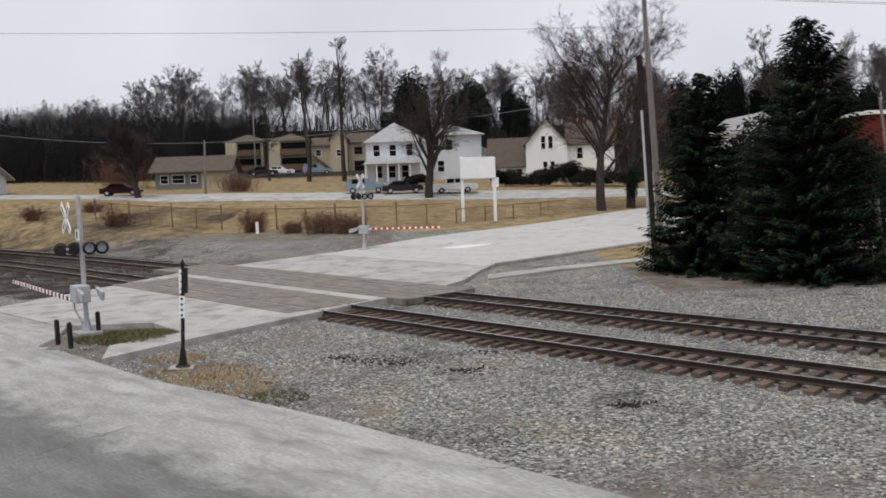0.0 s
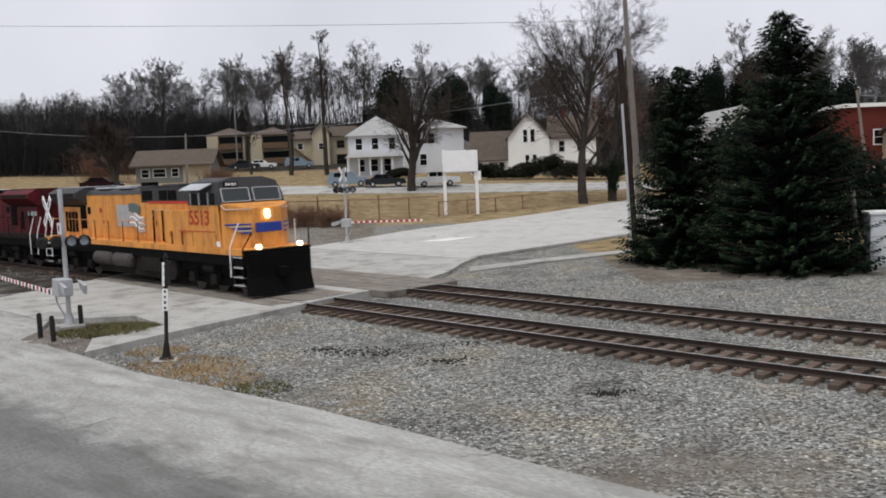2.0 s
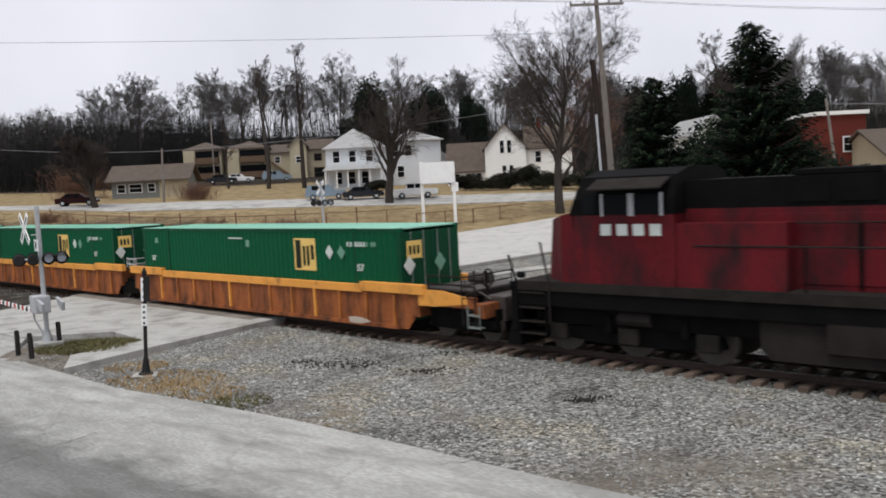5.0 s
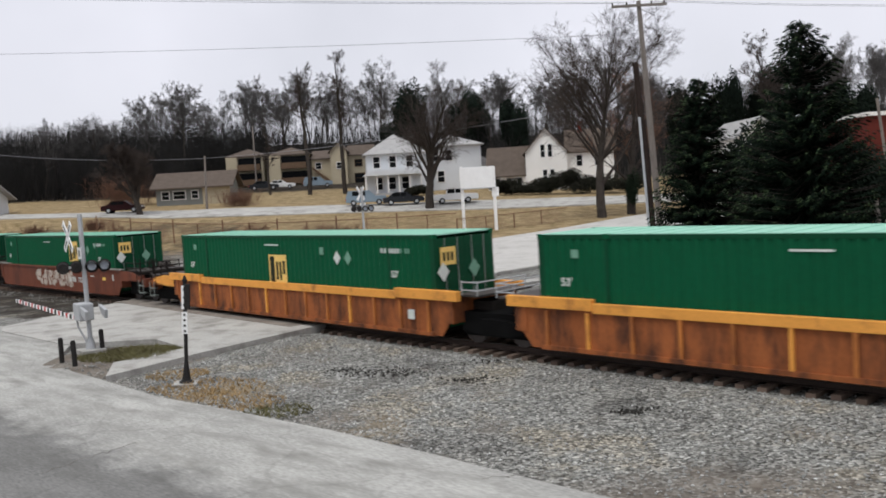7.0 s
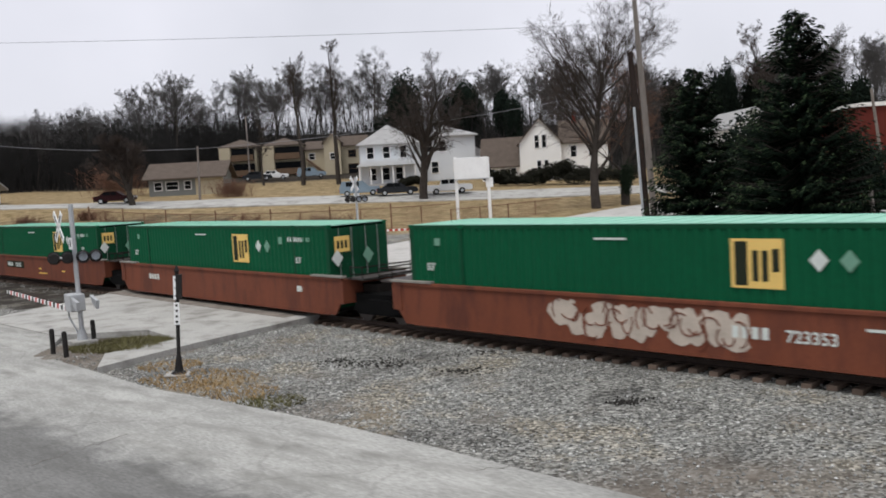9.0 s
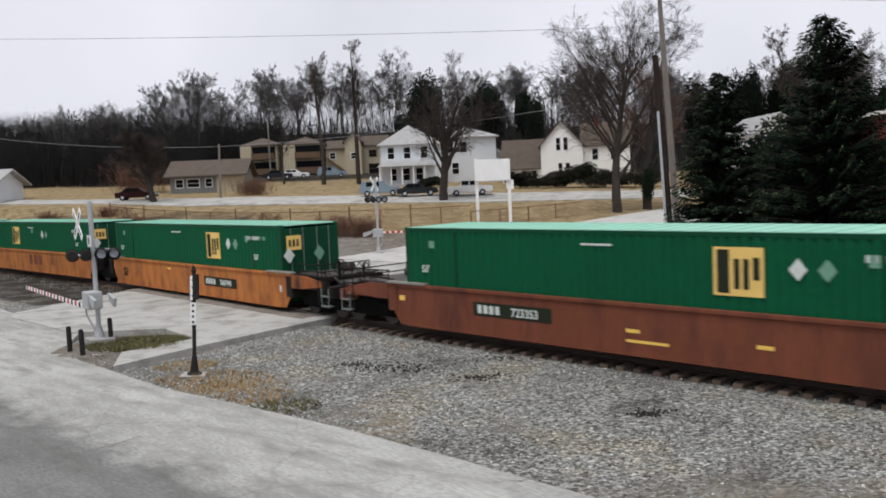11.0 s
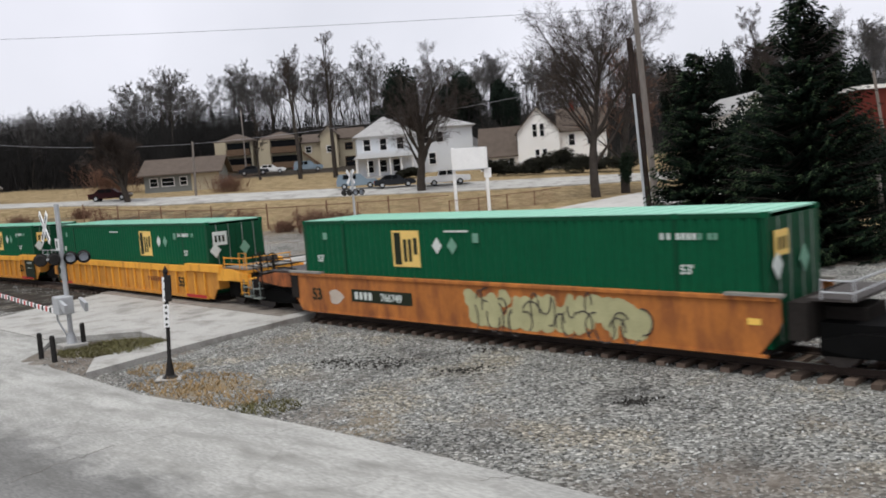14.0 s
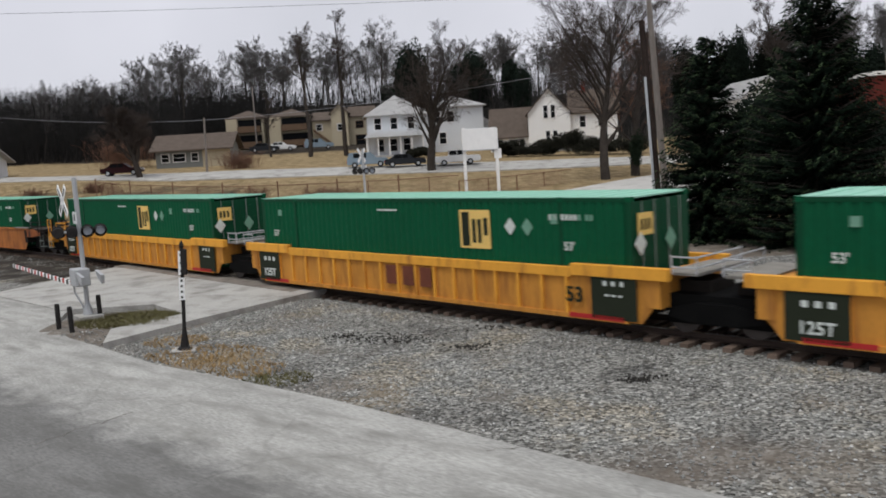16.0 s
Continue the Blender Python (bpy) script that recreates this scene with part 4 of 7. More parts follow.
            for k in range(4):
                part("cross_bar", box(*sorted((xa + e * (0.6 + 0.5 * k), xa + e * (0.7 + 0.5 * k))), -1.38, 1.38, 1.3, 1.4), M["grime"] if style != "yellow" else M["yellow_car"], t)
            part("brake_pipe", tube([(xa + e * 0.4, -1.1, 1.56), (xa + e * 1.2, -1.05, 1.6), (xa + e * 1.9, -0.8, 1.52), (xa + e * 2.6, -0.75, 1.2)], 0.035, 6), M["wheel"], t)
            part("brake_cylinder", tube([(xa + e * 0.7, 0.5, 1.62), (xa + e * 1.5, 0.5, 1.62)], 0.17, 12), M["wheel"], t)
            bogie(t, xa + e * 1.75)
            # black block added to close the bright gap and stand for shade
            part("brake_rigging", box(*sorted((xa + e * 0.3, xa + e * 3.0)), -0.95, 0.95, 0.28, 0.95), M["black"], t)
        elif e < 0:
            bogie(t, xa + e * 1.45)
            # the same added block, darkening the gap at the joint
            part("brake_rigging", box(xa - 2.7, xa - 0.15, -0.95, 0.95, 0.25, 0.95), M["black"], t)
    yf = -y0 + 0.066 if style not in ("ribbed", "yellow") else -y0 - 0.004
    for kind, x, w, z, h in extras:
        if kind.isdigit():
            letters(kind, h * 1.38, pose(x, yf - 0.008, z - h / 2), M["white_mark"], t, "wagon_number", "white painted number", 0.004)
            continue
        m = {"black": M["logo_dark"], "white": M["white_mark"], "graffiti": M["graffiti"], "green": M["graffiti_green"], "red": M["up_red"], "strip": M["red_strip"], "ystrip": M["yellow_strip"], "dark": M["rust_panel"], "ink": M["brown"], "curl": M["brown"], "dark_curl": M["wheel"]}[kind]
        proud = 0.008 if kind in ("white", "ink") else 0.004
        if kind in ("graffiti", "green"):
            bm = prism([(x + w / 2 * math.cos(a) * (0.8 + 0.2 * math.cos(3 * a + x)), z + h / 2 * math.sin(a)) for a in [k * 0.5236 for k in range(12)]], yf - proud - 0.0004 * (len(t.children) % 7), yf + 0.003)
        elif kind in ("curl", "dark_curl"):
            arc = [x * 7.0 + k * 0.42 for k in range(9)]
            bm = tube([(x + w / 2 * math.cos(a), yf - 0.006, z + h / 2 * math.sin(a)) for a in arc], 0.022, 4)
        else:
            bm = box(x - w / 2, x + w / 2, yf - proud, yf + 0.003, z - h / 2, z + h / 2)
        part("marking", bm, m, t)
    return t


def plate(cx, digits, z=0.85, size=0.24, panel=True):
    """A dark panel with four pale bars and a painted number."""
    rows = [("black", cx, 2.9, z, size + 0.16)] if panel else []
    return rows + [("white", cx - 1.2 + k * 0.23, 0.15, z, size) for k in range(4)] + [(digits, cx + 0.5, 1.5, z, size)]


def scrawl(rnd, x0, x1, z0, z1, kind, ink="curl"):
    """Graffiti: overlapping pale strokes with dark lines on them."""
    out = []
    for k in range(30):
        x, z = x0 + (x1 - x0) * (k + rnd.random()) / 30, rnd.uniform(z0 + 0.25, z1 - 0.25)
        h = 2 * min(z - z0, z1 - z) * rnd.uniform(0.8, 1.0)
        out.append((kind, x, rnd.uniform(0.4, 0.9), z, h))
    for k in range(24):
        x, z = x0 + (x1 - x0) * (k + rnd.random()) / 24, rnd.uniform(z0 + 0.2, z1 - 0.2)
        out.append((ink, x, rnd.uniform(0.2, 0.6), z, rnd.uniform(0.3, 0.8) * (z1 - z0)))
    return out


def loco(livery):
    """A wide-cab six-axle diesel, nose towards +x, 21.6 m over its ends."""
    up = livery == "yellow"
    t = thing("locomotive", Matrix(), "yellow diesel locomotive with grey roof and lit headlamps" if up else "dark red diesel locomotive with black underframe", "locomotive")
    main, roof = (M["up_yellow"], M["up_grey"]) if up else (M["cp_red"], M["black"])
    F, B = 10.25, -10.9       # ends of the frame
    part("frame", box(B, F - 0.1, -1.48, 1.48, 1.1, 1.55, bevel=0.03), M["black"], t)
    part("sill_stripe", box(B + 0.1, F - 0.2, -1.525, 1.525, 1.42, 1.66), M["up_yellow"] if up else M["grime"], t)
    part("underframe", box(B + 0.6, F - 0.9, -1.2, 1.2, 0.75, 1.2), M["black"], t)
    # fuel tank and air reservoirs
    bm = prism([(-3.9, 0.35), (4.0, 0.35), (4.2, 0.6), (4.2, 1.18), (-4.1, 1.18), (-4.1, 0.6)], -1.36, 1.36)
    part("fuel_tank", bm, M["grime"], t)
    for x in (-3.0, -0.75):
        part("air_reservoir", tube([(x - 0.95, -1.5, 0.93), (x - 0.85, -1.5, 0.93), (x + 0.85, -1.5, 0.93), (x + 0.95, -1.5, 0.93)], [0.12, 0.26, 0.26, 0.12], 16), M["grime"] if not up else M["wheel"], t, "grey air reservoir")
    part("battery_box", box(1.0, 2.9, -1.48, -1.0, 0.6, 1.16, bevel=0.02), M["grime"], t)
    for x in (-7.4, 7.2):
        b = bogie(t, x, 3, 1.85, 0.53, "bogie")
        for k in (-1.85, 0, 1.85):
            part("journal_box", box(x + k - 0.24, x + k + 0.24, -1.28, -1.05, 0.35, 0.75, bevel=0.03), M["grime"], b)
            part("spring", tube([(x + k + 0.5, -1.2, 0.62), (x + k + 0.5, -1.2, 0.98)], 0.11, 8), M["black"], b)
        part("brake_cylinder", tube([(x - 0.6, -1.25, 0.95), (x + 0.2, -1.25, 0.95)], 0.14, 10), M["grime"], b)
    # long hood
    hw = 0.93
    part("hood", prism([(-9.8, 1.64), (5.9, 1.64), (5.9, 3.52), (-9.8, 3.52)], -hw, hw), main, t)
    part("hood_top", prism([(0.2, 3.52), (5.9, 3.52), (5.9, 4.32), (0.2, 4.32)], -hw + 0.02, hw - 0.02), roof, t, "dark grey upper hood")
    part("hood_middle", box(-6.2, 0.2, -hw, hw, 3.52, 4.02), main, t)
    bm = bmesh.new()
    crown = [(-hw - 0.02, 4.0), (-hw + 0.1, 4.2), (-0.5, 4.32), (0.5, 4.32), (hw - 0.1, 4.2), (hw + 0.02, 4.0)]
    ends = [[bm.verts.new((x, y, z)) for y, z in crown] for x in (-6.2, 0.2)]
    bm.faces.new(ends[0])
    bm.faces.new(ends[1][::-1])
    for i in range(6):
        bm.faces.new((ends[0][(i + 1) % 6], ends[0][i], ends[1][i], ends[1][(i + 1) % 6]))
    bmesh.ops.recalc_face_normals(bm, faces=bm.faces[:])
    part("hood_roof", bm, roof, t, "dark rounded hood roof")
    for k in range(6):
        part("roof_rib", box(-6.0 + 1.05 * k, -5.92 + 1.05 * k, -hw - 0.025, hw + 0.025, 3.98, 4.03), roof, t)
    if up:
        part("red_stripe", box(0.9, 6.0, -hw - 0.012, hw + 0.012, 3.46, 3.6), M["up_red"], t)
    bm = bmesh.new()
    # radiator section, wider at the top, with sloped undersides
    sec = [(-hw, 3.35), (-1.5, 3.86), (-1.5, 4.16), (-1.0, 4.46), (1.0, 4.46), (1.5, 4.16), (1.5, 3.86), (hw, 3.35)]
    a = [bm.verts.new((-10.0, y, z)) for y, z in sec]
    b = [bm.verts.new((-6.2, y, z)) for y, z in sec]
    bm.faces.new(a)
    bm.faces.new(b[::-1])
    for i in range(8):
        bm.faces.new((a[(i + 1) % 8], a[i], b[i], b[(i + 1) % 8]))
    bmesh.ops.recalc_face_normals(bm, faces=bm.faces[:])
    part("radiator", bm, roof if up else main, t, "flared radiator housing")
    part("radiator_grille", box(-9.7, -6.5, -1.515, -1.49, 3.9, 4.12), M["grime"], t)
    part("radiator_top", box(-9.9, -6.3, -0.98, 0.98, 4.46, 4.5), M["roof_pale"] if up else M["grime"], t)
    for k in range(4):
        x = -5.4 + k * 2.5
        part("roof_hatch", box(x, x + 1.6, -0.75, 0.75, 4.32, 4.42 + 0.06 * (k % 2), bevel=0.03), M["roof_pale"] if up and k < 2 else roof, t)
    part("exhaust_pipe", box(-1.2, -0.3, -0.25, 0.25, 4.3, 4.62, bevel=0.03), M["black"], t)
    # doors, vents and dark openings along the hood
    for k in range(11):
        x = -5.2 + k * 0.98
        part("hood_door", box(x, x + 0.9, -hw - 0.02, -hw + 0.01, 1.78, 3.36, bevel=0.006), main, t)
        if k % 3 == 1:
            part("door_handle", box(x + 0.06, x + 0.1, -hw - 0.04, -hw - 0.015, 2.4, 2.6), M["black"], t)
    for x in ((-9.2, -8.75, -8.3, -7.85) if up else (-9.0, -8.0)):
        part("louvre", box(x, x + 0.3, -hw - 0.03, -hw + 0.01, 1.9, 2.95), M["black"], t, "dark slotted vent")
    part("intake", box(-7.1, -6.35, -hw - 0.025, -hw + 0.01, 2.1, 3.3), M["black"], t, "dark air intake")
    part("intake", box(-6.1, -5.75, -hw - 0.025, -hw + 0.01, 2.85, 3.25), M["black"], t, "dark air intake")
    # flat black strip on the hood paints the shade below the overhang
    part("radiator_void", box(-9.7, -6.4, -hw - 0.02, -hw + 0.01, 3.25, 3.62), M["black"], t, "black strip painted as shade under the radiator")
    for x, w in ((0.4, 0.95), (2.1, 0.7), (2.95, 0.75)):
        part("intake", box(x, x + w, -hw - 0.012, -hw + 0.05, 3.66, 4.18), M["black"], t, "dark air intake")
    for x in (1.5, 2.4, 3.9):
        part("pipe", tube([(x, -hw - 0.06, 1.7), (x, -hw - 0.06, 3.1)], 0.035, 6), M["black"], t)
    # equipment cabinet below and behind the cab
    part("cabinet", prism([(3.6, 1.64), (6.1, 1.64), (6.1, 3.15), (3.6, 3.15)], -1.46, 1.46), main, t)
    # cab
    sec = [(-1.5, 1.64), (-1.5, 3.9), (-1.32, 4.5), (-0.7, 4.68), (0.7, 4.68), (1.32, 4.5), (1.5, 3.9), (1.5, 1.64)]
    bm = bmesh.new()
    a = [bm.verts.new((5.9, y, z)) for y, z in sec]
    b = [bm.verts.new((8.45 - max(0.0, z - 3.4) * 0.28, y, z)) for y, z in sec]
    bm.faces.new(a)
    bm.faces.new(b[::-1])
    for i in range(8):
        bm.faces.new((a[(i + 1) % 8], a[i], b[i], b[(i + 1) % 8]))
    bmesh.ops.recalc_face_normals(bm, faces=bm.faces[:])
    cab = part("cab", bm, main, t)
    sec2 = [(-1.51, 3.42), (-1.51, 3.9), (-1.33, 4.51), (-0.7, 4.695), (0.7, 4.695), (1.33, 4.51), (1.51, 3.9), (1.51, 3.42)]
    bm = bmesh.new()
    a = [bm.verts.new((5.88, y, z)) for y, z in sec2]
    b = [bm.verts.new((8.475 - (z - 3.4) * 0.28, y, z)) for y, z in sec2]
    bm.faces.new(a)
    bm.faces.new(b[::-1])
    for i in range(8):
        bm.faces.new((a[(i + 1) % 8], a[i], b[i], b[(i + 1) % 8]))
    bmesh.ops.recalc_face_normals(bm, faces=bm.faces[:])
    part("cab_top", bm, roof, cab, "dark grey cab top")
    for x, w in ((6.2, 0.62), (6.95, 0.62)):
        part("side_window", box(x, x + w, -1.53, -1.49, 3.42, 4.0), M["glass"], cab, "dark side window")
        for q in (x - 0.06, x + w):
            part("window_frame", box(q, q + 0.06, -1.545, -1.5, 3.38, 4.04), M["alu"], cab)
    part("cab_door_window", box(7.75, 8.1, -1.525, -1.49, 3.45, 4.0), M["glass"], cab)
    bm = bmesh.new()
    v = [bm.verts.new(p) for p in ((6.0, -1.4, 4.42), (7.75, -1.4, 4.42), (7.75, -1.95, 4.16), (6.0, -1.95, 4.16), (6.0, -1.4, 4.46), (7.75, -1.4, 4.46), (7.75, -1.95, 4.2), (6.0, -1.95, 4.2))]
    for q in ((0, 1, 2, 3), (7, 6, 5, 4), (0, 4, 5, 1), (1, 5, 6, 2), (2, 6, 7, 3), (3, 7, 4, 0)):
        bm.faces.new([v[i] for i in q])
    bmesh.ops.recalc_face_normals(bm, faces=bm.faces[:])
    part("sunshade", bm, M["roof_pale"] if up else M["grime"], cab, "pale grey window awning")
    # windscreens on the raked front
    for y0, y1 in ((-1.34, -0.1), (0.1, 1.34)):
        bm = bmesh.new()
        c = [(8.5 - (z - 3.4) * 0.28 + 0.03, y, z) for y, z in ((y0, 3.56), (y1, 3.56), (y1, 4.2), (y0, 4.2))]
        f = bm.faces.new([bm.verts.new(p) for p in c])
        ex = bmesh.ops.extrude_face_region(bm, geom=[f])
        for g in ex["geom"]:
            if isinstance(g, bmesh.types.BMVert):
                g.co.x -= 0.06
        bmesh.ops.recalc_face_normals(bm, faces=bm.faces[:])
        w = part("windscreen", bm, M["cab_glass"], cab, "grey windscreen")
        bm = bmesh.new()
        for a, b in zip(c, c[1:] + c[:1]):
            tube([a, b], 0.024, 6, bm)
        part("windscreen_frame", bm, M["alu"] if up else M["black"], cab)
    part("number_board", box(8.14, 8.27, -1.15, -0.55, 4.28, 4.48), M["black"], cab)
    for k in range(4):
        part("number_bar", box(8.27, 8.278, -1.08 + k * 0.13, -1.0 + k * 0.13, 4.33, 4.44), M["white"], cab)
    # nose
    bm = bmesh.new()
    base = [(8.4, -1.46), (8.75, -1.46), (9.55, -0.72), (9.55, 0.72), (8.75, 1.46), (8.4, 1.46)]
    lo = [bm.verts.new((x, y, 1.64)) for x, y in base]
    hi = [bm.verts.new((x - (0.12 if x > 9 else 0.0), y * (0.95 if x > 9 else 0.98), 3.5 - (x - 8.4) * 0.22)) for x, y in base]
    bm.faces.new(lo[::-1])
    bm.faces.new(hi)
    for i in range(6):
        bm.faces.new((lo[i], lo[(i + 1) % 6], hi[(i + 1) % 6], hi[i]))
    bmesh.ops.recalc_face_normals(bm, faces=bm.faces[:])
    nose = part("nose", bm, main, t, "faceted nose")
    for z in (3.06, 2.88) if up else (3.06,):
        part("headlamp", tube([(9.4, 0.0, z), (9.54, 0.0, z)], 0.1, 14), M["lamp"] if up else M["glass"], nose, "lit headlamp" if up else "")
    part("nose_door", box(9.5, 9.575, -0.32, 0.32, 1.7, 2.7), main, nose)
    if up:
        # pale V line and the winged emblem as plain shapes
        for side in (-1, 1):
            bm = tube([(8.45, side * 1.45, 3.4), (8.78, side * 1.44, 3.2)], 0.03, 5)
            tube([(8.78, side * 1.44, 3.2), (9.5, side * 0.72, 3.2)], 0.03, 5, bm)
            part("pale_line", bm, M["graffiti"], nose)
            d = Vector((9.55 - 8.75, side * (0.72 - 1.46), 0)).normalized()
            for k in range(5):
                z = 2.58 - k * 0.085
                a = Vector((9.52, side * 0.74, z)) - d * 0.02
                b = a - d * (1.05 - 0.16 * k)
                out = Vector((0.62, side * 0.78, 0)) * 0.015
                part("wing_bar", tube([a + out, b + out], 0.034, 5), M["blue"] if k % 2 == 0 else M["graffiti"], nose)
        part("shield", box(9.55, 9.6, -0.6, 0.6, 2.25, 2.62, bevel=0.02), M["blue"], nose, "blue emblem on the nose")
    # front platform, steps, pilot and plough
    part("front_deck", box(8.4, F, -1.5, 1.5, 1.52, 1.62), M["black"], t, "black front walkway")
    part("pilot", box(F - 0.15, F + 0.02, -1.45, 1.45, 0.5, 1.5, bevel=0.02), M["black"], t)
    bm = prism([(F - 0.2, 0.12), (F + 0.22, 0.12), (F + 0.03, 0.75), (F - 0.2, 0.75)], -1.42, 1.42)
    part("plough", bm, M["black"], t)
    part("coupler", box(F, F + 0.42, -0.17, 0.17, 0.7, 1.05, bevel=0.05), M["black"], t)
    for side in (-1, 1):
        lamp = part("ditch_light", tube([(F - 0.05, side * 0.95, 1.74), (F + 0.1, side * 0.95, 1.74)], 0.09, 14), M["lamp"] if up else M["glass"], t, "lit ditch light" if up else "")
        for x0 in (F - 1.0, B + 0.1):
            for z in (0.45, 0.75, 1.05, 1.35):
                part("step", box(x0, x0 + 0.75, side * 1.3 - 0.22, side * 1.3 + 0.22, z, z + 0.04), M["alu"] if up else M["grime"], t)
            for q in (x0, x0 + 0.72):
                part("step_side", box(q, q + 0.03, side * 1.35 - 0.12, side * 1.35 + 0.12, 0.42, 1.5), M["black"], t)
        for x0, lean in ((F - 1.15, 0.0), (F - 0.2, 0.0), (B + 0.05, 0.0), (B + 0.95, 0.0)):
            part("step_rail", tube([(x0, side * 1.53, 0.75), (x0, side * 1.53, 1.7), (x0 + (0.35 if x0 > 0 else -0.1), side * 1.3, 2.65 if x0 < F - 0.5 else 2.3)], 0.028, 6), M["black"] if F - 0.5 < x0 else M["white"] if up or x0 < 0 else M["grime"], t)
    # walkway rails
    part("hood_rail", tube([(1.3, -hw - 0.08, 2.65), (1.8, -hw - 0.08, 3.12), (3.6, -hw - 0.08, 3.12)], 0.02, 6), M["graffiti"] if up else M["grime"], t)
    for side in (-1, 1):
        rail = part("hand_rail", tube([(B + 0.3, side * 1.47, 2.62), (5.5 if not up else 2.6, side * 1.47, 2.62)], 0.02, 6), M["up_yellow"] if up else M["grime"], t)
        for k in range(9):
            x = B + 0.4 + k * (1.72 if not up else 1.62)
            part("stanchion", tube([(x, side * 1.47, 1.62), (x, side * 1.47, 2.62)], 0.02, 6), M["black"], rail)
    part("rear_coupler", box(B - 0.55, B, -0.17, 0.17, 0.7, 1.05, bevel=0.05), M["black"], t)
    part("rear_pilot", box(B - 0.02, B + 0.12, -1.4, 1.4, 0.5, 1.5, bevel=0.02), M["black"], t)
    if up:
        letters("5513", 0.86, pose(6.75, -1.505, 2.56), M["up_red"], cab, "cab_number", "dark red cab number", 0.008)
        part("under_line", box(4.9, 8.0, -1.512, -1.48, 2.28, 2.31), M["up_red"], cab)
        for k in range(5):
            part("cab_seam", box(4.2 + 0.95 * k, 4.22 + 0.95 * k, -1.508, -1.45, 1.7, 2.25), M["grime"], cab)
        # striped flag emblem
        part("flag_field", box(-2.5, -1.0, -hw - 0.034, -hw - 0.012, 2.3, 3.4), M["alu"], t, "grey primer patch beside the flag")
        for k in range(6):
            z = 2.36 + k * 0.13
            wave = [(-1.0 + 0.2 * j, -hw - 0.03, z + 0.09 * math.sin(j * 0.9) - 0.035 * j) for j in range(9 - k % 2)]
            part("flag_stripe", tube(wave, 0.05, 5), M["white"] if k % 2 else M["alu"], t)
        bm = prism([(-1.0, 3.02), (-0.3, 2.98), (0.1, 2.9), (0.15, 3.3), (-0.4, 3.5), (-1.0, 3.48)], -hw - 0.085, -hw - 0.012)
        part("flag_canton", bm, M["flag_grey"], t, "grey-green flag canton")
        for x, z in ((-4.6, 2.95), (4.0, 2.0), (5.0, 2.0)):
            part("warning_plate", box(x, x + 0.3, -1.475 if x > 0 else -hw - 0.03, -1.44 if x > 0 else -hw - 0.01, z, z + 0.24), M["up_red"] if x < 0 else M["cp_gold"], t)
        part("notice", box(8.05, 8.35, -1.515, -1.49, 1.72, 1.92), M["white"], cab)
    else:
        for k in range(8):
            part("name_bar", box(1.2 - k * 0.4, 1.46 - k * 0.4, -hw - 0.03, -hw - 0.01, 2.98, 3.26), M["faded_pink"], t)
        for k in range(7):
            part("name_bar", box(0.9 - k * 0.36, 1.12 - k * 0.36, -hw - 0.03, -hw - 0.01, 2.45, 2.6), M["faded_red"], t)
        part("crest", box(-3.6, -2.5, -hw - 0.03, -hw - 0.01, 2.0, 3.4, bevel=0.05), M["cp_gold"], t, "faded gold crest")
        for k in range(4):
            part("number_bar", box(6.2 + k * 0.4, 6.46 + k * 0.4, -1.515, -1.49, 2.85, 3.15), M["white_mark"], cab)
        for k in range(3):
            part("number_bar", box(-9.7 + k * 0.4, -9.42 + k * 0.4, -hw - 0.03, -hw - 0.01, 2.7, 2.95), M["white_mark"], t)
    # the walkway lies high over the bogies, the roof stays at 4.7 m
    for ob in t.children_recursive:
        for v in ob.data.vertices:
            v.co.z = float(np.interp(v.co.z, (0.0, 0.85, 1.42, 3.0, 3.5, 4.1, 4.75), (0.0, 0.9, 1.66, 3.26, 3.68, 4.17, 4.75)))
    return t


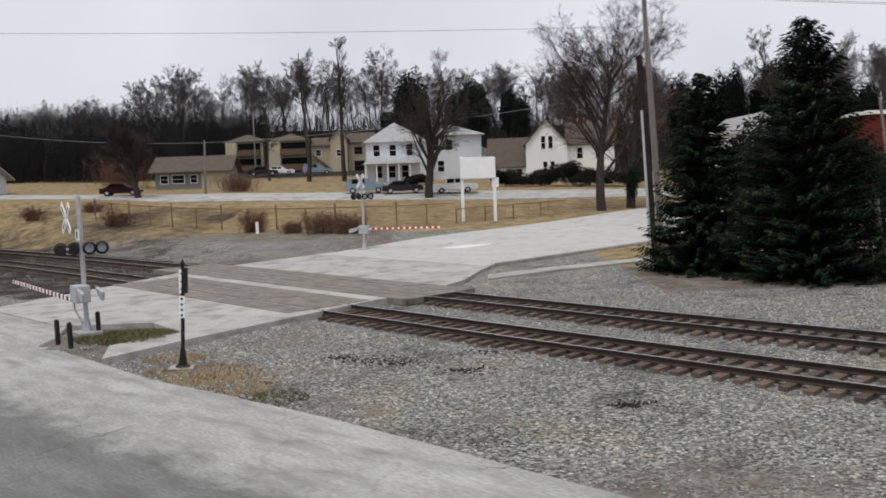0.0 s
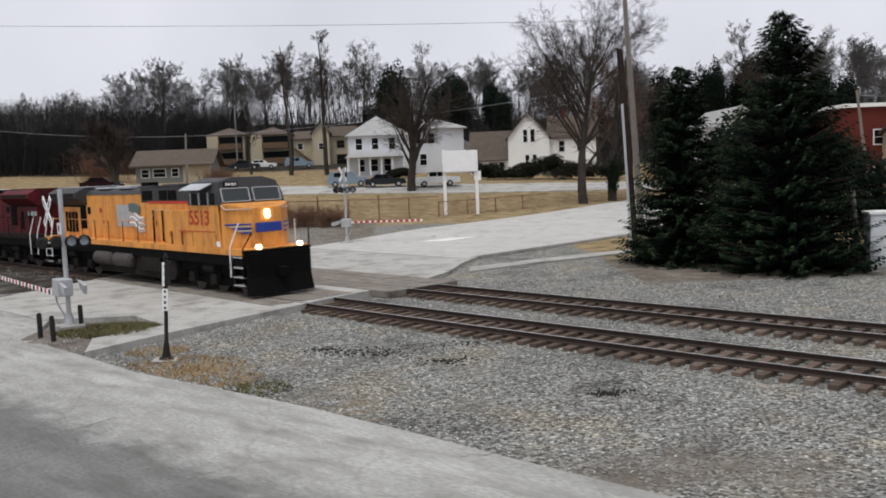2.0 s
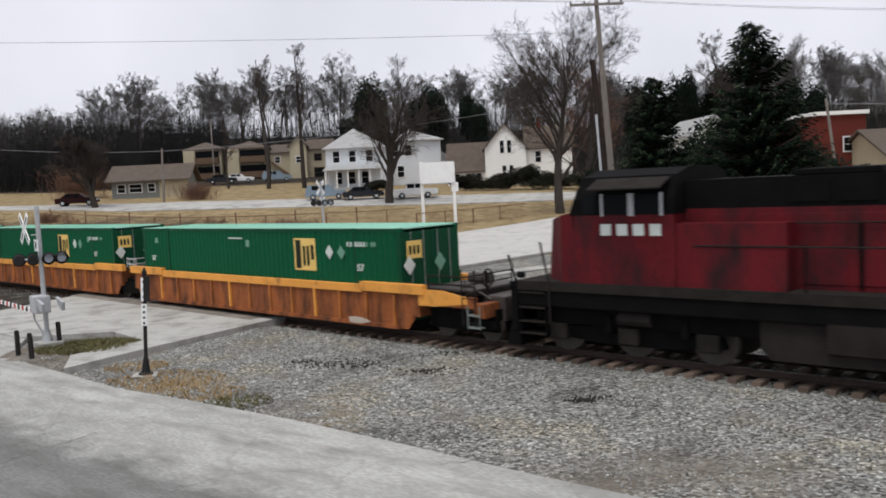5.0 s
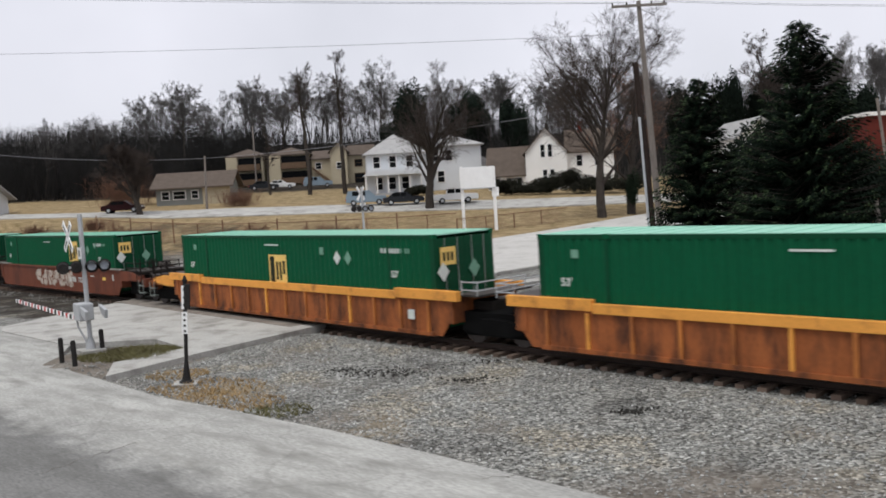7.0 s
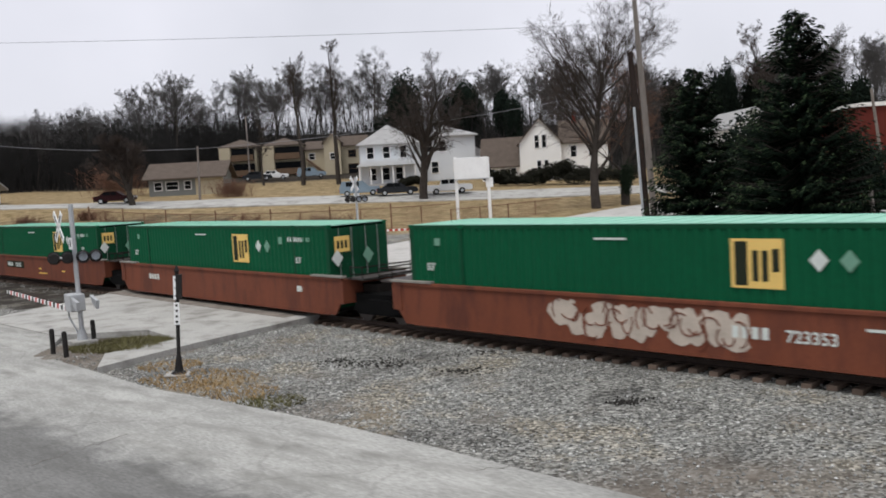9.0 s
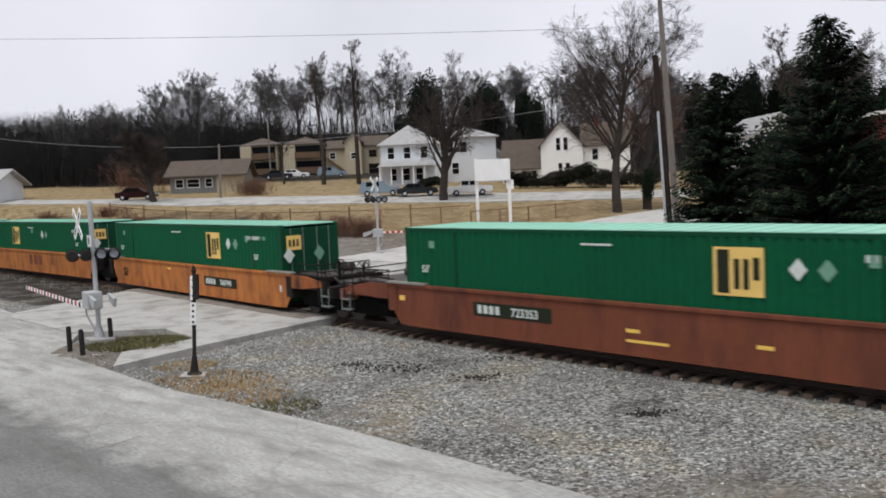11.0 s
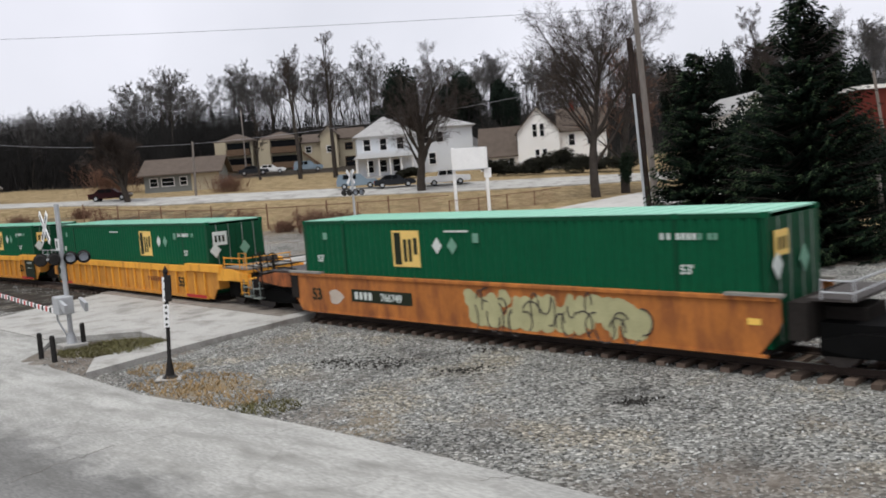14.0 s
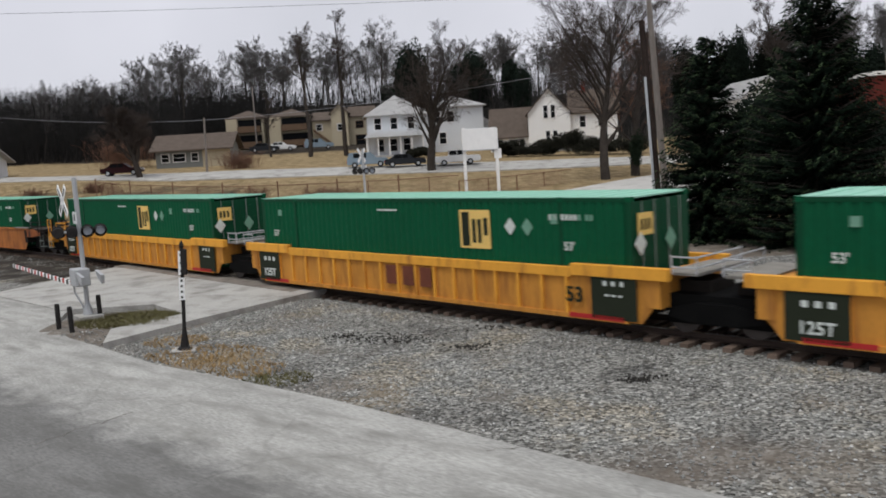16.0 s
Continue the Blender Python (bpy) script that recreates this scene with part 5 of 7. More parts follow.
def build_train():
    lead = loco("yellow")
    CARS.append((lead, -35.15 - 10.85, 0))
    second = loco("red")
    second.scale = (1.115, -1, 1)
    CARS.append((second, -70.3, 180))
    rnd = random.Random(5)
    styles = [("ribbed", "coupler", "joint"), ("ribbed", "joint", "joint"), ("ribbed", "joint", "coupler"),
              ("brown", "coupler", "joint"), ("brown", "joint", "joint"), ("brown", "joint", "coupler"),
              ("orange", "coupler", "joint"), ("orange", "joint", "joint"), ("orange", "joint", "coupler"),
              ("yellow", "coupler", "joint"), ("yellow", "joint", "joint"), ("yellow", "joint", "coupler"),
              ("orange", "coupler", "joint"), ("orange", "joint", "coupler")]
    fronts = [-86.1, -105.9, -126.4, -150.8, -171.4, -191.9, -215.6, -235.6, -256.1, -279.5, -299.9, -320.5, -344.4, -364.8]
    logos = [3.4, 2.7, -0.55, 2.9, 2.3, 2.95, 2.7, -3.6, -3.05, 2.5, 2.95, 1.5, 2.0, -2.0]
    ids = plate
    black_ends = [("black", 7.75, 1.35, 0.85, 1.2), ("black", -7.75, 1.35, 0.85, 1.2)]
    codes = [("white", 7.5 + 0.25 * k, 0.1, 1.15, 0.12) for k in range(3)] + [("white", 7.55 + 0.2 * k, 0.12, 0.85, 0.05) for k in range(3)] + [("white", -8.0 + 0.28 * k, 0.14, 1.05, 0.14) for k in range(3)]
    reds = [("strip", 7.2, 1.7, 0.27, 0.12), ("strip", -7.3, 1.5, 0.27, 0.12)]
    marks = {
        0: [("graffiti", 6.2, 1.3, 0.33, 0.22)], 1: [], 2: [("white", 7.2, 0.3, 0.8, 0.3)],
        3: scrawl(rnd, -2.6, 2.6, 0.35, 1.35, "graffiti") + ids(3.6, "723353", 0.85, 0.27, False) + [("ystrip", 6.9, 0.4, 1.0, 0.16), ("white", 8.0, 0.12, 1.1, 0.3), ("white", 5.4, 0.4, 1.1, 0.06)],
        4: [("white", -5.9 + 0.27 * k, 0.17, 0.95, 0.24) for k in range(4)] + [("graffiti", -3.3, 0.7, 0.6, 0.7), ("white", 6.4, 0.3, 1.0, 0.2)],
        5: ids(-3.8, "723353", 0.95) + [("ystrip", 0.2, 0.4, 0.8, 0.09), ("ystrip", 0.6, 1.2, 0.55, 0.07), ("ystrip", 3.6, 0.4, 0.75, 0.09), ("ystrip", -8.4, 0.25, 1.05, 0.16)],
        6: ids(3.3, "766749") + [("ystrip", -1.7, 0.35, 1.2, 0.09), ("white", 8.2, 0.12, 0.9, 0.24)],
        7: [("ink", -1.0, 0.5, 0.95, 0.6), ("ink", -0.2, 0.5, 0.95, 0.6), ("ink", 0.6, 0.5, 0.95, 0.6)] + [("ink", 2.5 + 0.35 * k, 0.08, 0.95, 0.5) for k in range(3)],
        8: scrawl(rnd, -0.5, 5.2, 0.22, 1.36, "green", "dark_curl") + ids(-4.3, "766749") + [("graffiti", -6.6, 0.9, 0.75, 0.5), ("ystrip", 7.9, 0.3, 0.95, 0.14)],
        9: reds + black_ends[1:] + codes[6:] + [("dark", 3.8 + 0.24 * k, 0.14, 0.85, 0.2) for k in range(-4, 5)],
        10: black_ends + codes + reds + [("ink", -0.7, 0.5, 0.88, 0.6), ("ink", 0.1, 0.5, 0.88, 0.6), ("ink", 0.9, 0.5, 0.88, 0.6)],
        11: black_ends + codes + reds, 12: [], 13: [],
    }
    size_at = {6: -6.9, 7: -7.7, 8: -7.6, 9: 6.0, 10: 6.55, 0: None}
    for i, ((style, fe, re_), f, lx) in enumerate(zip(styles, fronts, logos)):
        w = well_unit(style, fe, re_, marks[i])
        if size_at.get(i):
            letters("53", 0.55, pose(size_at[i], -1.4 if style == "orange" else -1.475, 0.62), M["logo_dark"], w, "size_mark", "dark painted number", 0.012)
        if style == "yellow":
            for x in (-7.75,):
                letters("125T", 0.38, pose(x, -1.475, 0.42), M["white_mark"], w, "load_mark", "white painted load mark", 0.012)
        c = container(lx, ((1.35, "diamond"),) if i not in (2, 7) else ((3.8 if i == 2 else 4.6, "diamond"),), i not in (9,), 1.62 if i == 2 else 2.02)
        CARS.append((w, f - LONG / 2, 0))
        CARS.append((c, f - LONG / 2, 0))


build_train()


# ---- trees ----
class Wood:
    """Collects tapered branches as plain triangles."""

    def __init__(self):
        self.v, self.f = [], []

    def limb(self, pts, radii, seg):
        rings = []
        a = None
        for k, p in enumerate(pts):
            d = (pts[min(k + 1, len(pts) - 1)] - pts[max(k - 1, 0)]).normalized()
            a = d.orthogonal().normalized() if a is None else (a - d * a.dot(d)).normalized()
            b = d.cross(a)
            base = len(self.v)
            for i in range(seg):
                w = 2 * math.pi * i / seg
                self.v.append(tuple(p + (a * math.cos(w) + b * math.sin(w)) * radii[k]))
            rings.append(base)
        for r, q in zip(rings, rings[1:]):
            for i in range(seg):
                j = (i + 1) % seg
                self.f.append((r + i, r + j, q + j, q + i))

    def mesh(self, name, material):
        me = bpy.data.meshes.new(name)
        me.from_pydata(self.v, [], self.f)
        me.materials.append(material)
        for p in me.polygons:
            p.use_smooth = True
        return me


def bare_tree(rnd, height, spread, counts, trunk_r, fork=0.3, twig_r=0.012, up=0.35):
    """Trunk and limbs in one set, fine branches in another."""
    big, small = Wood(), Wood()

    def grow(p, d, length, r, level):
        n = (8, 6, 4, 3, 1)[min(level, 4)]
        pts, rad = [p.copy()], [r]
        for k in range(n):
            wob = 0.06 + 0.05 * level
            d = (d + Vector((rnd.gauss(0, wob), rnd.gauss(0, wob), rnd.gauss(0, wob * 0.6) + up * 0.12 * (level > 0)))).normalized()
            p = p + d * (length / n)
            pts.append(p.copy())
            rad.append(max(twig_r * 0.6, r * (1 - 0.85 * (k + 1) / n)))
        (big if level < 2 else small).limb(pts, rad, (8, 5, 3, 3)[min(level, 3)])
        if level >= len(counts):
            return
        for _ in range(counts[level]):
            f = rnd.uniform(fork if level == 0 else 0.25, 0.98)
            i = min(n - 1, int(f * n))
            q = pts[i].lerp(pts[i + 1], f * n - i)
            axis = (pts[i + 1] - pts[i]).normalized()
            side = axis.orthogonal().normalized()
            side.rotate(Matrix.Rotation(rnd.uniform(0, 6.283), 3, axis))
            ang = rnd.uniform(0.35, 0.85) if level == 0 else rnd.uniform(0.3, 0.85)
            nd = (axis * math.cos(ang) + side * math.sin(ang)).normalized()
            ln = spread * (1.15 - 0.6 * f) * rnd.uniform(0.7, 1.15) if level == 0 else length * (rnd.uniform(0.32, 0.55) if level < 3 else rnd.uniform(0.5, 0.9)) * (1.1 - 0.4 * f)
            grow(q, nd, ln, max(twig_r, rad[i] * rnd.uniform(0.35, 0.58)), level + 1)
    grow(Vector((0, 0, -0.3)), Vector((0, 0, 1)), height + 0.3, trunk_r, 0)
    return big, small


def make_tree(rnd, label, height, spread, counts, trunk_r, m, fork=0.3, twig_r=0.012, bark="bark", twig="twig", group="", up=0.35):
    t = thing("bare_tree", m, label, "tree", group)
    big, small = bare_tree(rnd, height, spread, counts, trunk_r, fork, twig_r, up)
    a = new("trunk", big.mesh("trunk", M[bark]))
    b = new("crown", small.mesh("crown", M[twig]))
    a.parent = b.parent = t
    return t


def needles(rnd, v, f, p, d, length, width):
    """A flat pointed spray."""
    s = d.cross(Vector((0, 0, 1)))
    s = (s.normalized() if s.length > 1e-3 else Vector((1, 0, 0))) * width
    s = s + Vector((0, 0, rnd.uniform(-0.5, 0.5) * width))
    base = len(v)
    v += [tuple(p - s * 0.5), tuple(p + s * 0.5), tuple(p + d * length + s * 0.15), tuple(p + d * length - s * 0.15 + Vector((0, 0, -0.02)))]
    f.append((base, base + 1, base + 2, base + 3))


def spruce(rnd, x, y, height, radius, lean):
    t = thing("spruce_tree", pose(x, y, ground_z(x, y), lean[1], lean[0], 0), "tall dense dark green spruce with drooping boughs", "tree", "spruces by the track")
    w = Wood()
    w.limb([Vector((0, 0, -0.2)), Vector((0, 0, height * 0.5)), Vector((0, 0, height))], [0.24, 0.14, 0.02], 8)
    k = new("trunk", w.mesh("trunk", M["bark"]))
    k.parent = t
    v, f, tv, tf = [], [], [], []
    boughs = Wood()
    z = 0.25
    while z < height - 0.15:
        r = radius * (1 - z / height) ** 0.8 * (1.0 if z > 1.2 else 0.9)
        n = max(5, int(8 + 12 * r / radius))
        for k in range(n):
            a = rnd.uniform(0, 6.283)
            ln = r * rnd.uniform(0.72, 1.14) + 0.1
            rise = 0.35 if z > height * 0.75 else (0.05 if z > height * 0.4 else -0.12)
            d = Vector((math.cos(a), math.sin(a), rise))
            p = Vector((0, 0, z + rnd.uniform(-0.1, 0.1)))
            m = max(3, int(ln / 0.16))
            pts = []
            for i in range(m + 1):
                g = i / m
                pts.append(p + d * ln * g + Vector((0, 0, -0.22 * ln * math.sin(g * 2.2) + 0.16 * ln * g * g)))
            boughs.limb([pts[0], pts[m // 2], pts[-1]], [0.03, 0.018, 0.006], 3)
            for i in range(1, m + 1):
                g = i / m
                # bough ends take the paler green, as light painted on them
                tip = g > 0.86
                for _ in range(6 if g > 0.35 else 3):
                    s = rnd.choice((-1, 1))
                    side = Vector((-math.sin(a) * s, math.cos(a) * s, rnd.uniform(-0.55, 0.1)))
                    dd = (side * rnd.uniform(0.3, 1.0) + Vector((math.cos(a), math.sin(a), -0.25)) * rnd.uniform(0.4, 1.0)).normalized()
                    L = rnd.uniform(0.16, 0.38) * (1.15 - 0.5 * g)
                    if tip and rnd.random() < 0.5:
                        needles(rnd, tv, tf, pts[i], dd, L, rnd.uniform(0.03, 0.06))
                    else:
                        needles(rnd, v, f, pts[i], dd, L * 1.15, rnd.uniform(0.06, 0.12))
        z += rnd.uniform(0.13, 0.2)
    ob = new("bough_frame", boughs.mesh("bough_frame", M["bark"]))
    ob.parent = t
    for name, vv, ff, m in (("crown", v, f, "needle"), ("new_growth", tv, tf, "needle_lit")):
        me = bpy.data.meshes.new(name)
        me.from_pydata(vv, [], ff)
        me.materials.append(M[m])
        ob = new(name, me)
        ob.parent = t
    return t


def leafy(rnd, m, label, name, category, size, count, leaf, material, trunk=0.0, group="", lumps=7):
    """A crown or bush of many small leaves in uneven lumps."""
    t = thing(name, m, label, category, group)
    if trunk:
        w = Wood()
        w.limb([Vector((0, 0, -0.3)), Vector((0, 0, trunk)), Vector((0.1, 0, size[2] * 0.8))], [0.22, 0.17, 0.05], 7)
        k = new("trunk", w.mesh("trunk", M["bark"]))
        k.parent = t
    lump = [(Vector((rnd.uniform(-0.55, 0.55) * size[0], rnd.uniform(-0.55, 0.55) * size[1], trunk * 0.7 + (size[2] - trunk * 0.7) * rnd.uniform(0.3, 0.8))), rnd.uniform(0.35, 0.62)) for _ in range(lumps)]
    v, f = [], []
    for _ in range(count):
        c, k = rnd.choice(lump)
        d = Vector((rnd.gauss(0, 1), rnd.gauss(0, 1), rnd.gauss(0, 1))).normalized() * (rnd.random() ** 0.4)
        p = c + Vector((d.x * size[0] * k, d.y * size[1] * k, d.z * (size[2] - trunk * 0.7) * k * 0.6))
        p.z = max(0.02, p.z)
        a = Vector((rnd.gauss(0, 1), rnd.gauss(0, 1), rnd.gauss(0, 0.6))).normalized() * leaf * rnd.uniform(0.6, 1.4)
        b = a.orthogonal().normalized() * leaf * rnd.uniform(0.25, 0.5)
        base = len(v)
        v += [tuple(p - b), tuple(p + a), tuple(p + b)]
        f.append((base, base + 1, base + 2))
    me = bpy.data.meshes.new("crown")
    me.from_pydata(v, [], f)
    me.materials.append(M[material])
    k = new("crown" if trunk else "leaves", me)
    k.parent = t
    return t


def shrub(rnd, x, y, w, h, label, stems=70, material="brush_wood"):
    t = thing("shrub", pose(x, y, ground_z(x, y)), label, "shrub")
    wd = Wood()
    for _ in range(stems):
        p = Vector((rnd.gauss(0, w * 0.28), rnd.gauss(0, w * 0.2), -0.05))
        d = Vector((rnd.gauss(0, 0.35), rnd.gauss(0, 0.35), 1)).normalized()
        ln = h * rnd.uniform(0.55, 1.05)
        q, r = p + d * ln * 0.5, p + d * ln + Vector((rnd.gauss(0, 0.12), rnd.gauss(0, 0.12), 0)) * h
        wd.limb([p, q, r], [0.022, 0.016, 0.006], 3)
        for _ in range(9):
            g = rnd.uniform(0.25, 1)
            s = p.lerp(r, g)
            e = s + Vector((rnd.gauss(0, 0.22), rnd.gauss(0, 0.22), rnd.uniform(0.0, 0.4))) * h * 0.6
            wd.limb([s, e], [0.011, 0.005], 3)
    k = new("stem_clump", wd.mesh("stem_clump", M[material]))
    k.parent = t
    return t


def build_trees():
    rnd = random.Random(77)
    # single trees that stand out
    make_tree(rnd, "large bare shade tree in front of the grey house", 11.6, 7.2, (22, 9, 8, 5), 0.5, pose(-1.6, 95, ground_z(-1.6, 95)), fork=0.2, twig_r=0.009, up=0.2)
    make_tree(rnd, "tall bare tree beside the road", 13.4, 10.0, (26, 10, 8, 5), 0.46, pose(14.4, 80, ground_z(14.4, 80)), fork=0.2, twig_r=0.009, up=0.12)
    make_tree(rnd, "reddish bare tree with a dark ivy trunk", 11.5, 5.6, (17, 9, 8, 5), 0.45, pose(17.5, 82, ground_z(17.5, 82)), fork=0.25, twig_r=0.009, twig="brush_wood")
    leafy(rnd, pose(17.4, 81.6, ground_z(17.4, 82)), "dark ivy wrapped round a tree trunk", "ivy", "ivy", (0.75, 0.75, 4.4), 2600, 0.16, "ivy")
    make_tree(rnd, "dark bare tree beside the far street", 6.0, 4.6, (22, 10, 9, 5), 0.42, pose(-34.8, 100, ground_z(-34.8, 100)), fork=0.22, twig_r=0.016)
    make_tree(rnd, "slender tall bare tree on the lawn", 18.6, 4.3, (16, 7, 6, 3), 0.34, pose(-19.1, 125, ground_z(-19.1, 125)), fork=0.42, twig_r=0.016)
    make_tree(rnd, "slender tall bare tree on the lawn", 18.2, 4.6, (16, 7, 6, 3), 0.36, pose(-13.9, 124, ground_z(-13.9, 124)), fork=0.42, twig_r=0.016)
    make_tree(rnd, "bare tree behind the spruces", 14.5, 4.2, (18, 9, 7, 4), 0.36, pose(33.4, 85, ground_z(33.4, 85)), fork=0.62, twig_r=0.013)
    make_tree(rnd, "small bare tree in front of the flats", 8.5, 3.0, (11, 7, 5, 3), 0.2, pose(-25.3, 128, ground_z(-25.3, 128)), fork=0.3, twig_r=0.014)
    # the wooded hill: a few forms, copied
    forms = [make_tree(rnd, "bare grey-brown woodland tree on the hill", 16, 5.6 + 0.5 * k, (14 + k, 8, 7, 6), 0.15 + 0.025 * k, pose(-60 + 9 * k, 190, ground_z(-60 + 9 * k, 190)), fork=0.3 + 0.05 * (k % 3), twig_r=0.012, twig="hazy_twig", group="hill woods") for k in range(6)]
    tops = ((-200, 205), (0, 196), (150, 186), (240, 160), (340, 130), (420, 150), (470, 133), (560, 120), (650, 112), (760, 112), (850, 128), (980, 130), (1080, 95), (1200, 150), (1340, 130), (1480, 90), (1568, 92), (1800, 100))
    for k in range(135):
        y = rnd.uniform(150, 255) if k > 30 else rnd.uniform(136, 165)
        u = rnd.uniform(-120, 1660)
        if 370 < u < 680:
            y = max(y, 166 + rnd.uniform(0, 40))
        x = (u - 784) / 1545 * y
        horizon = 345 - 0.038 * u
        want = np.interp(u, [p[0] for p in tops], [p[1] for p in tops]) + abs(rnd.gauss(0, 22)) - 4
        g = ground_z(x, y)
        h = 0.9 * max(7.0, min(24.0, 4.65 + (horizon - want) / 1545 * y - g))
        if 30 < x < 38 and y < 140:
            continue
        src = rnd.choice(forms)
        copy = copy_thing(src, pose(x, y, g - 0.2, 0, 0, rnd.uniform(0, 360)))
        copy.scale = (h / 16 * rnd.uniform(0.85, 1.15),) * 2 + (h / 16,)
    for k, f in enumerate(forms):
        f.scale = (0.85, 0.85, 0.85)
    pines = [leafy(rnd, pose(-5.0 + 11 * k, 152 + 3 * k, ground_z(-5 + 11 * k, 152 + 3 * k)), "dark green pine among the bare hill trees", "pine_tree", "tree", (3.2, 3.2, 15.5 - k), 9000, 0.42, "pine", 5.0, "hill pines", 11) for k in range(2)]
    for u, top, y, w in ((735, 150, 158, 1.2), (815, 152, 150, 1.2), (855, 160, 165, 1.0), (905, 148, 150, 0.75), (925, 168, 142, 0.6), (1215, 148, 120, 0.9), (1300, 126, 110, 0.5), (1285, 135, 112, 0.55), (1345, 128, 105, 0.85), (1380, 140, 108, 0.8), (1255, 160, 115, 0.9), (1530, 135, 100, 0.7), (700, 185, 170, 1.1), (300, 215, 170, 1.0), (150, 225, 175, 1.1), (1480, 150, 110, 0.9)):
        x = (u - 784) / 1545 * y
        g = ground_z(x, y)
        h = 4.65 + (345 - 0.038 * u - top - 14) / 1545 * y - g
        w *= 0.85
        c = copy_thing(rnd.choice(pines), pose(x, y, g, 0, 0, rnd.uniform(0, 360)))
        c.scale = (w, w, h / 15)
    # brush under the woods
    wd = Wood()
    for k in range(18000):
        y = rnd.uniform(134, 225)
        x = rnd.uniform(-0.62, 0.58 if rnd.random() < 0.6 else -0.2) * y
        if -0.29 < x / y < -0.06 and y < 166:
            continue
        g = ground_z(x, y)
        h = rnd.uniform(2.5, 10.0)
        p = Vector((x, y, g - 0.1))
        q = p + Vector((rnd.gauss(0, 0.14) * h, rnd.gauss(0, 0.1) * h, h))
        wd.limb([p, q], [rnd.uniform(0.03, 0.08), 0.015], 3)
        for _ in range(5):
            s = p.lerp(q, rnd.uniform(0.3, 1))
            e = s + Vector((rnd.gauss(0, 0.8), rnd.gauss(0, 0.8), rnd.uniform(0.2, 1.6)))
            wd.limb([s, e], [0.022, 0.012], 3)
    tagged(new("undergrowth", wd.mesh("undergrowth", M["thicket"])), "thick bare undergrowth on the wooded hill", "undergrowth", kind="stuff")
    spruce(rnd, 12.2, 41.4, 9.3, 3.15, (0.5, 0))
    leafy(rnd, pose(16.4, 45.4, ground_z(16.4, 45.4)), "dark evergreen behind the spruces", "evergreen_bush", "bush", (2.5, 1.8, 6.7), 22000, 0.24, "pine", 0.0, "", 12)
    spruce(rnd, 15.8, 37.6, 11.1, 4.5, (-1.5, 0))
    leafy(rnd, pose(20.3, 40.5, ground_z(20.3, 40.5)), "dark evergreen bush behind the spruces", "evergreen_bush", "bush", (2.6, 2.0, 5.6), 9000, 0.2, "pine", 0.0, "", 9)
    for x, y, w, h, lab in ((-15.6, 71.5, 1.5, 2.0, "reddish bare bush at the fence"), (-9.6, 69.5, 2.6, 1.9, "reddish brush at the fence"), (-7.6, 69, 2.0, 1.7, "reddish brush at the fence"), (-40.0, 85, 1.9, 1.5, "dark bush in the field"), (-29.6, 79, 1.8, 1.6, "brown bush at the fence's end"), (-25.4, 108, 3.8, 2.2, "dense reddish bush beside the far street"), (-12.2, 70.2, 1.6, 1.0, "low dry brush in the field"), (-36, 90, 2.0, 1.2, "low dry brush in the field"), (-43, 118, 6, 4.5, "tan bare thicket on the slope")):
        shrub(rnd, x, y, w, h, lab, int(60 + 30 * w))
    for x, y, s in ((8.6, 108, (2.6, 1.2, 2.0)), (12.0, 107, (3.0, 1.2, 1.9)), (15.0, 106, (2.6, 1.4, 3.0)), (18.2, 105, (2.8, 1.2, 2.3)), (6.5, 112, (1.2, 1, 2.2)), (22, 104, (2.6, 1.4, 2.2)), (-3.5, 114, (2, 1, 1.4))):
        leafy(rnd, pose(x, y, ground_z(x, y)), "dark clipped hedge in front of the houses", "hedge", "hedge", s, 6500, 0.2, "hedge", 0.0, "house hedges", 8)


# ---- buildings; x along the front, y back from it ----
def window(parent, x, z, w, h, y=0.0, trim="trim"):
    f = part("window", box(x - w / 2 - 0.1, x + w / 2 + 0.1, y - 0.05, y + 0.05, z - h / 2 - 0.1, z + h / 2 + 0.1), M[trim], parent)
    part("pane", box(x - w / 2, x + w / 2, y - 0.065, y - 0.04, z - h / 2, z + h / 2), M["glass"], f, "dark window pane")
    part("mullion", box(x - w / 2, x + w / 2, y - 0.075, y - 0.06, z - 0.025, z + 0.025), M[trim], f)
    return f


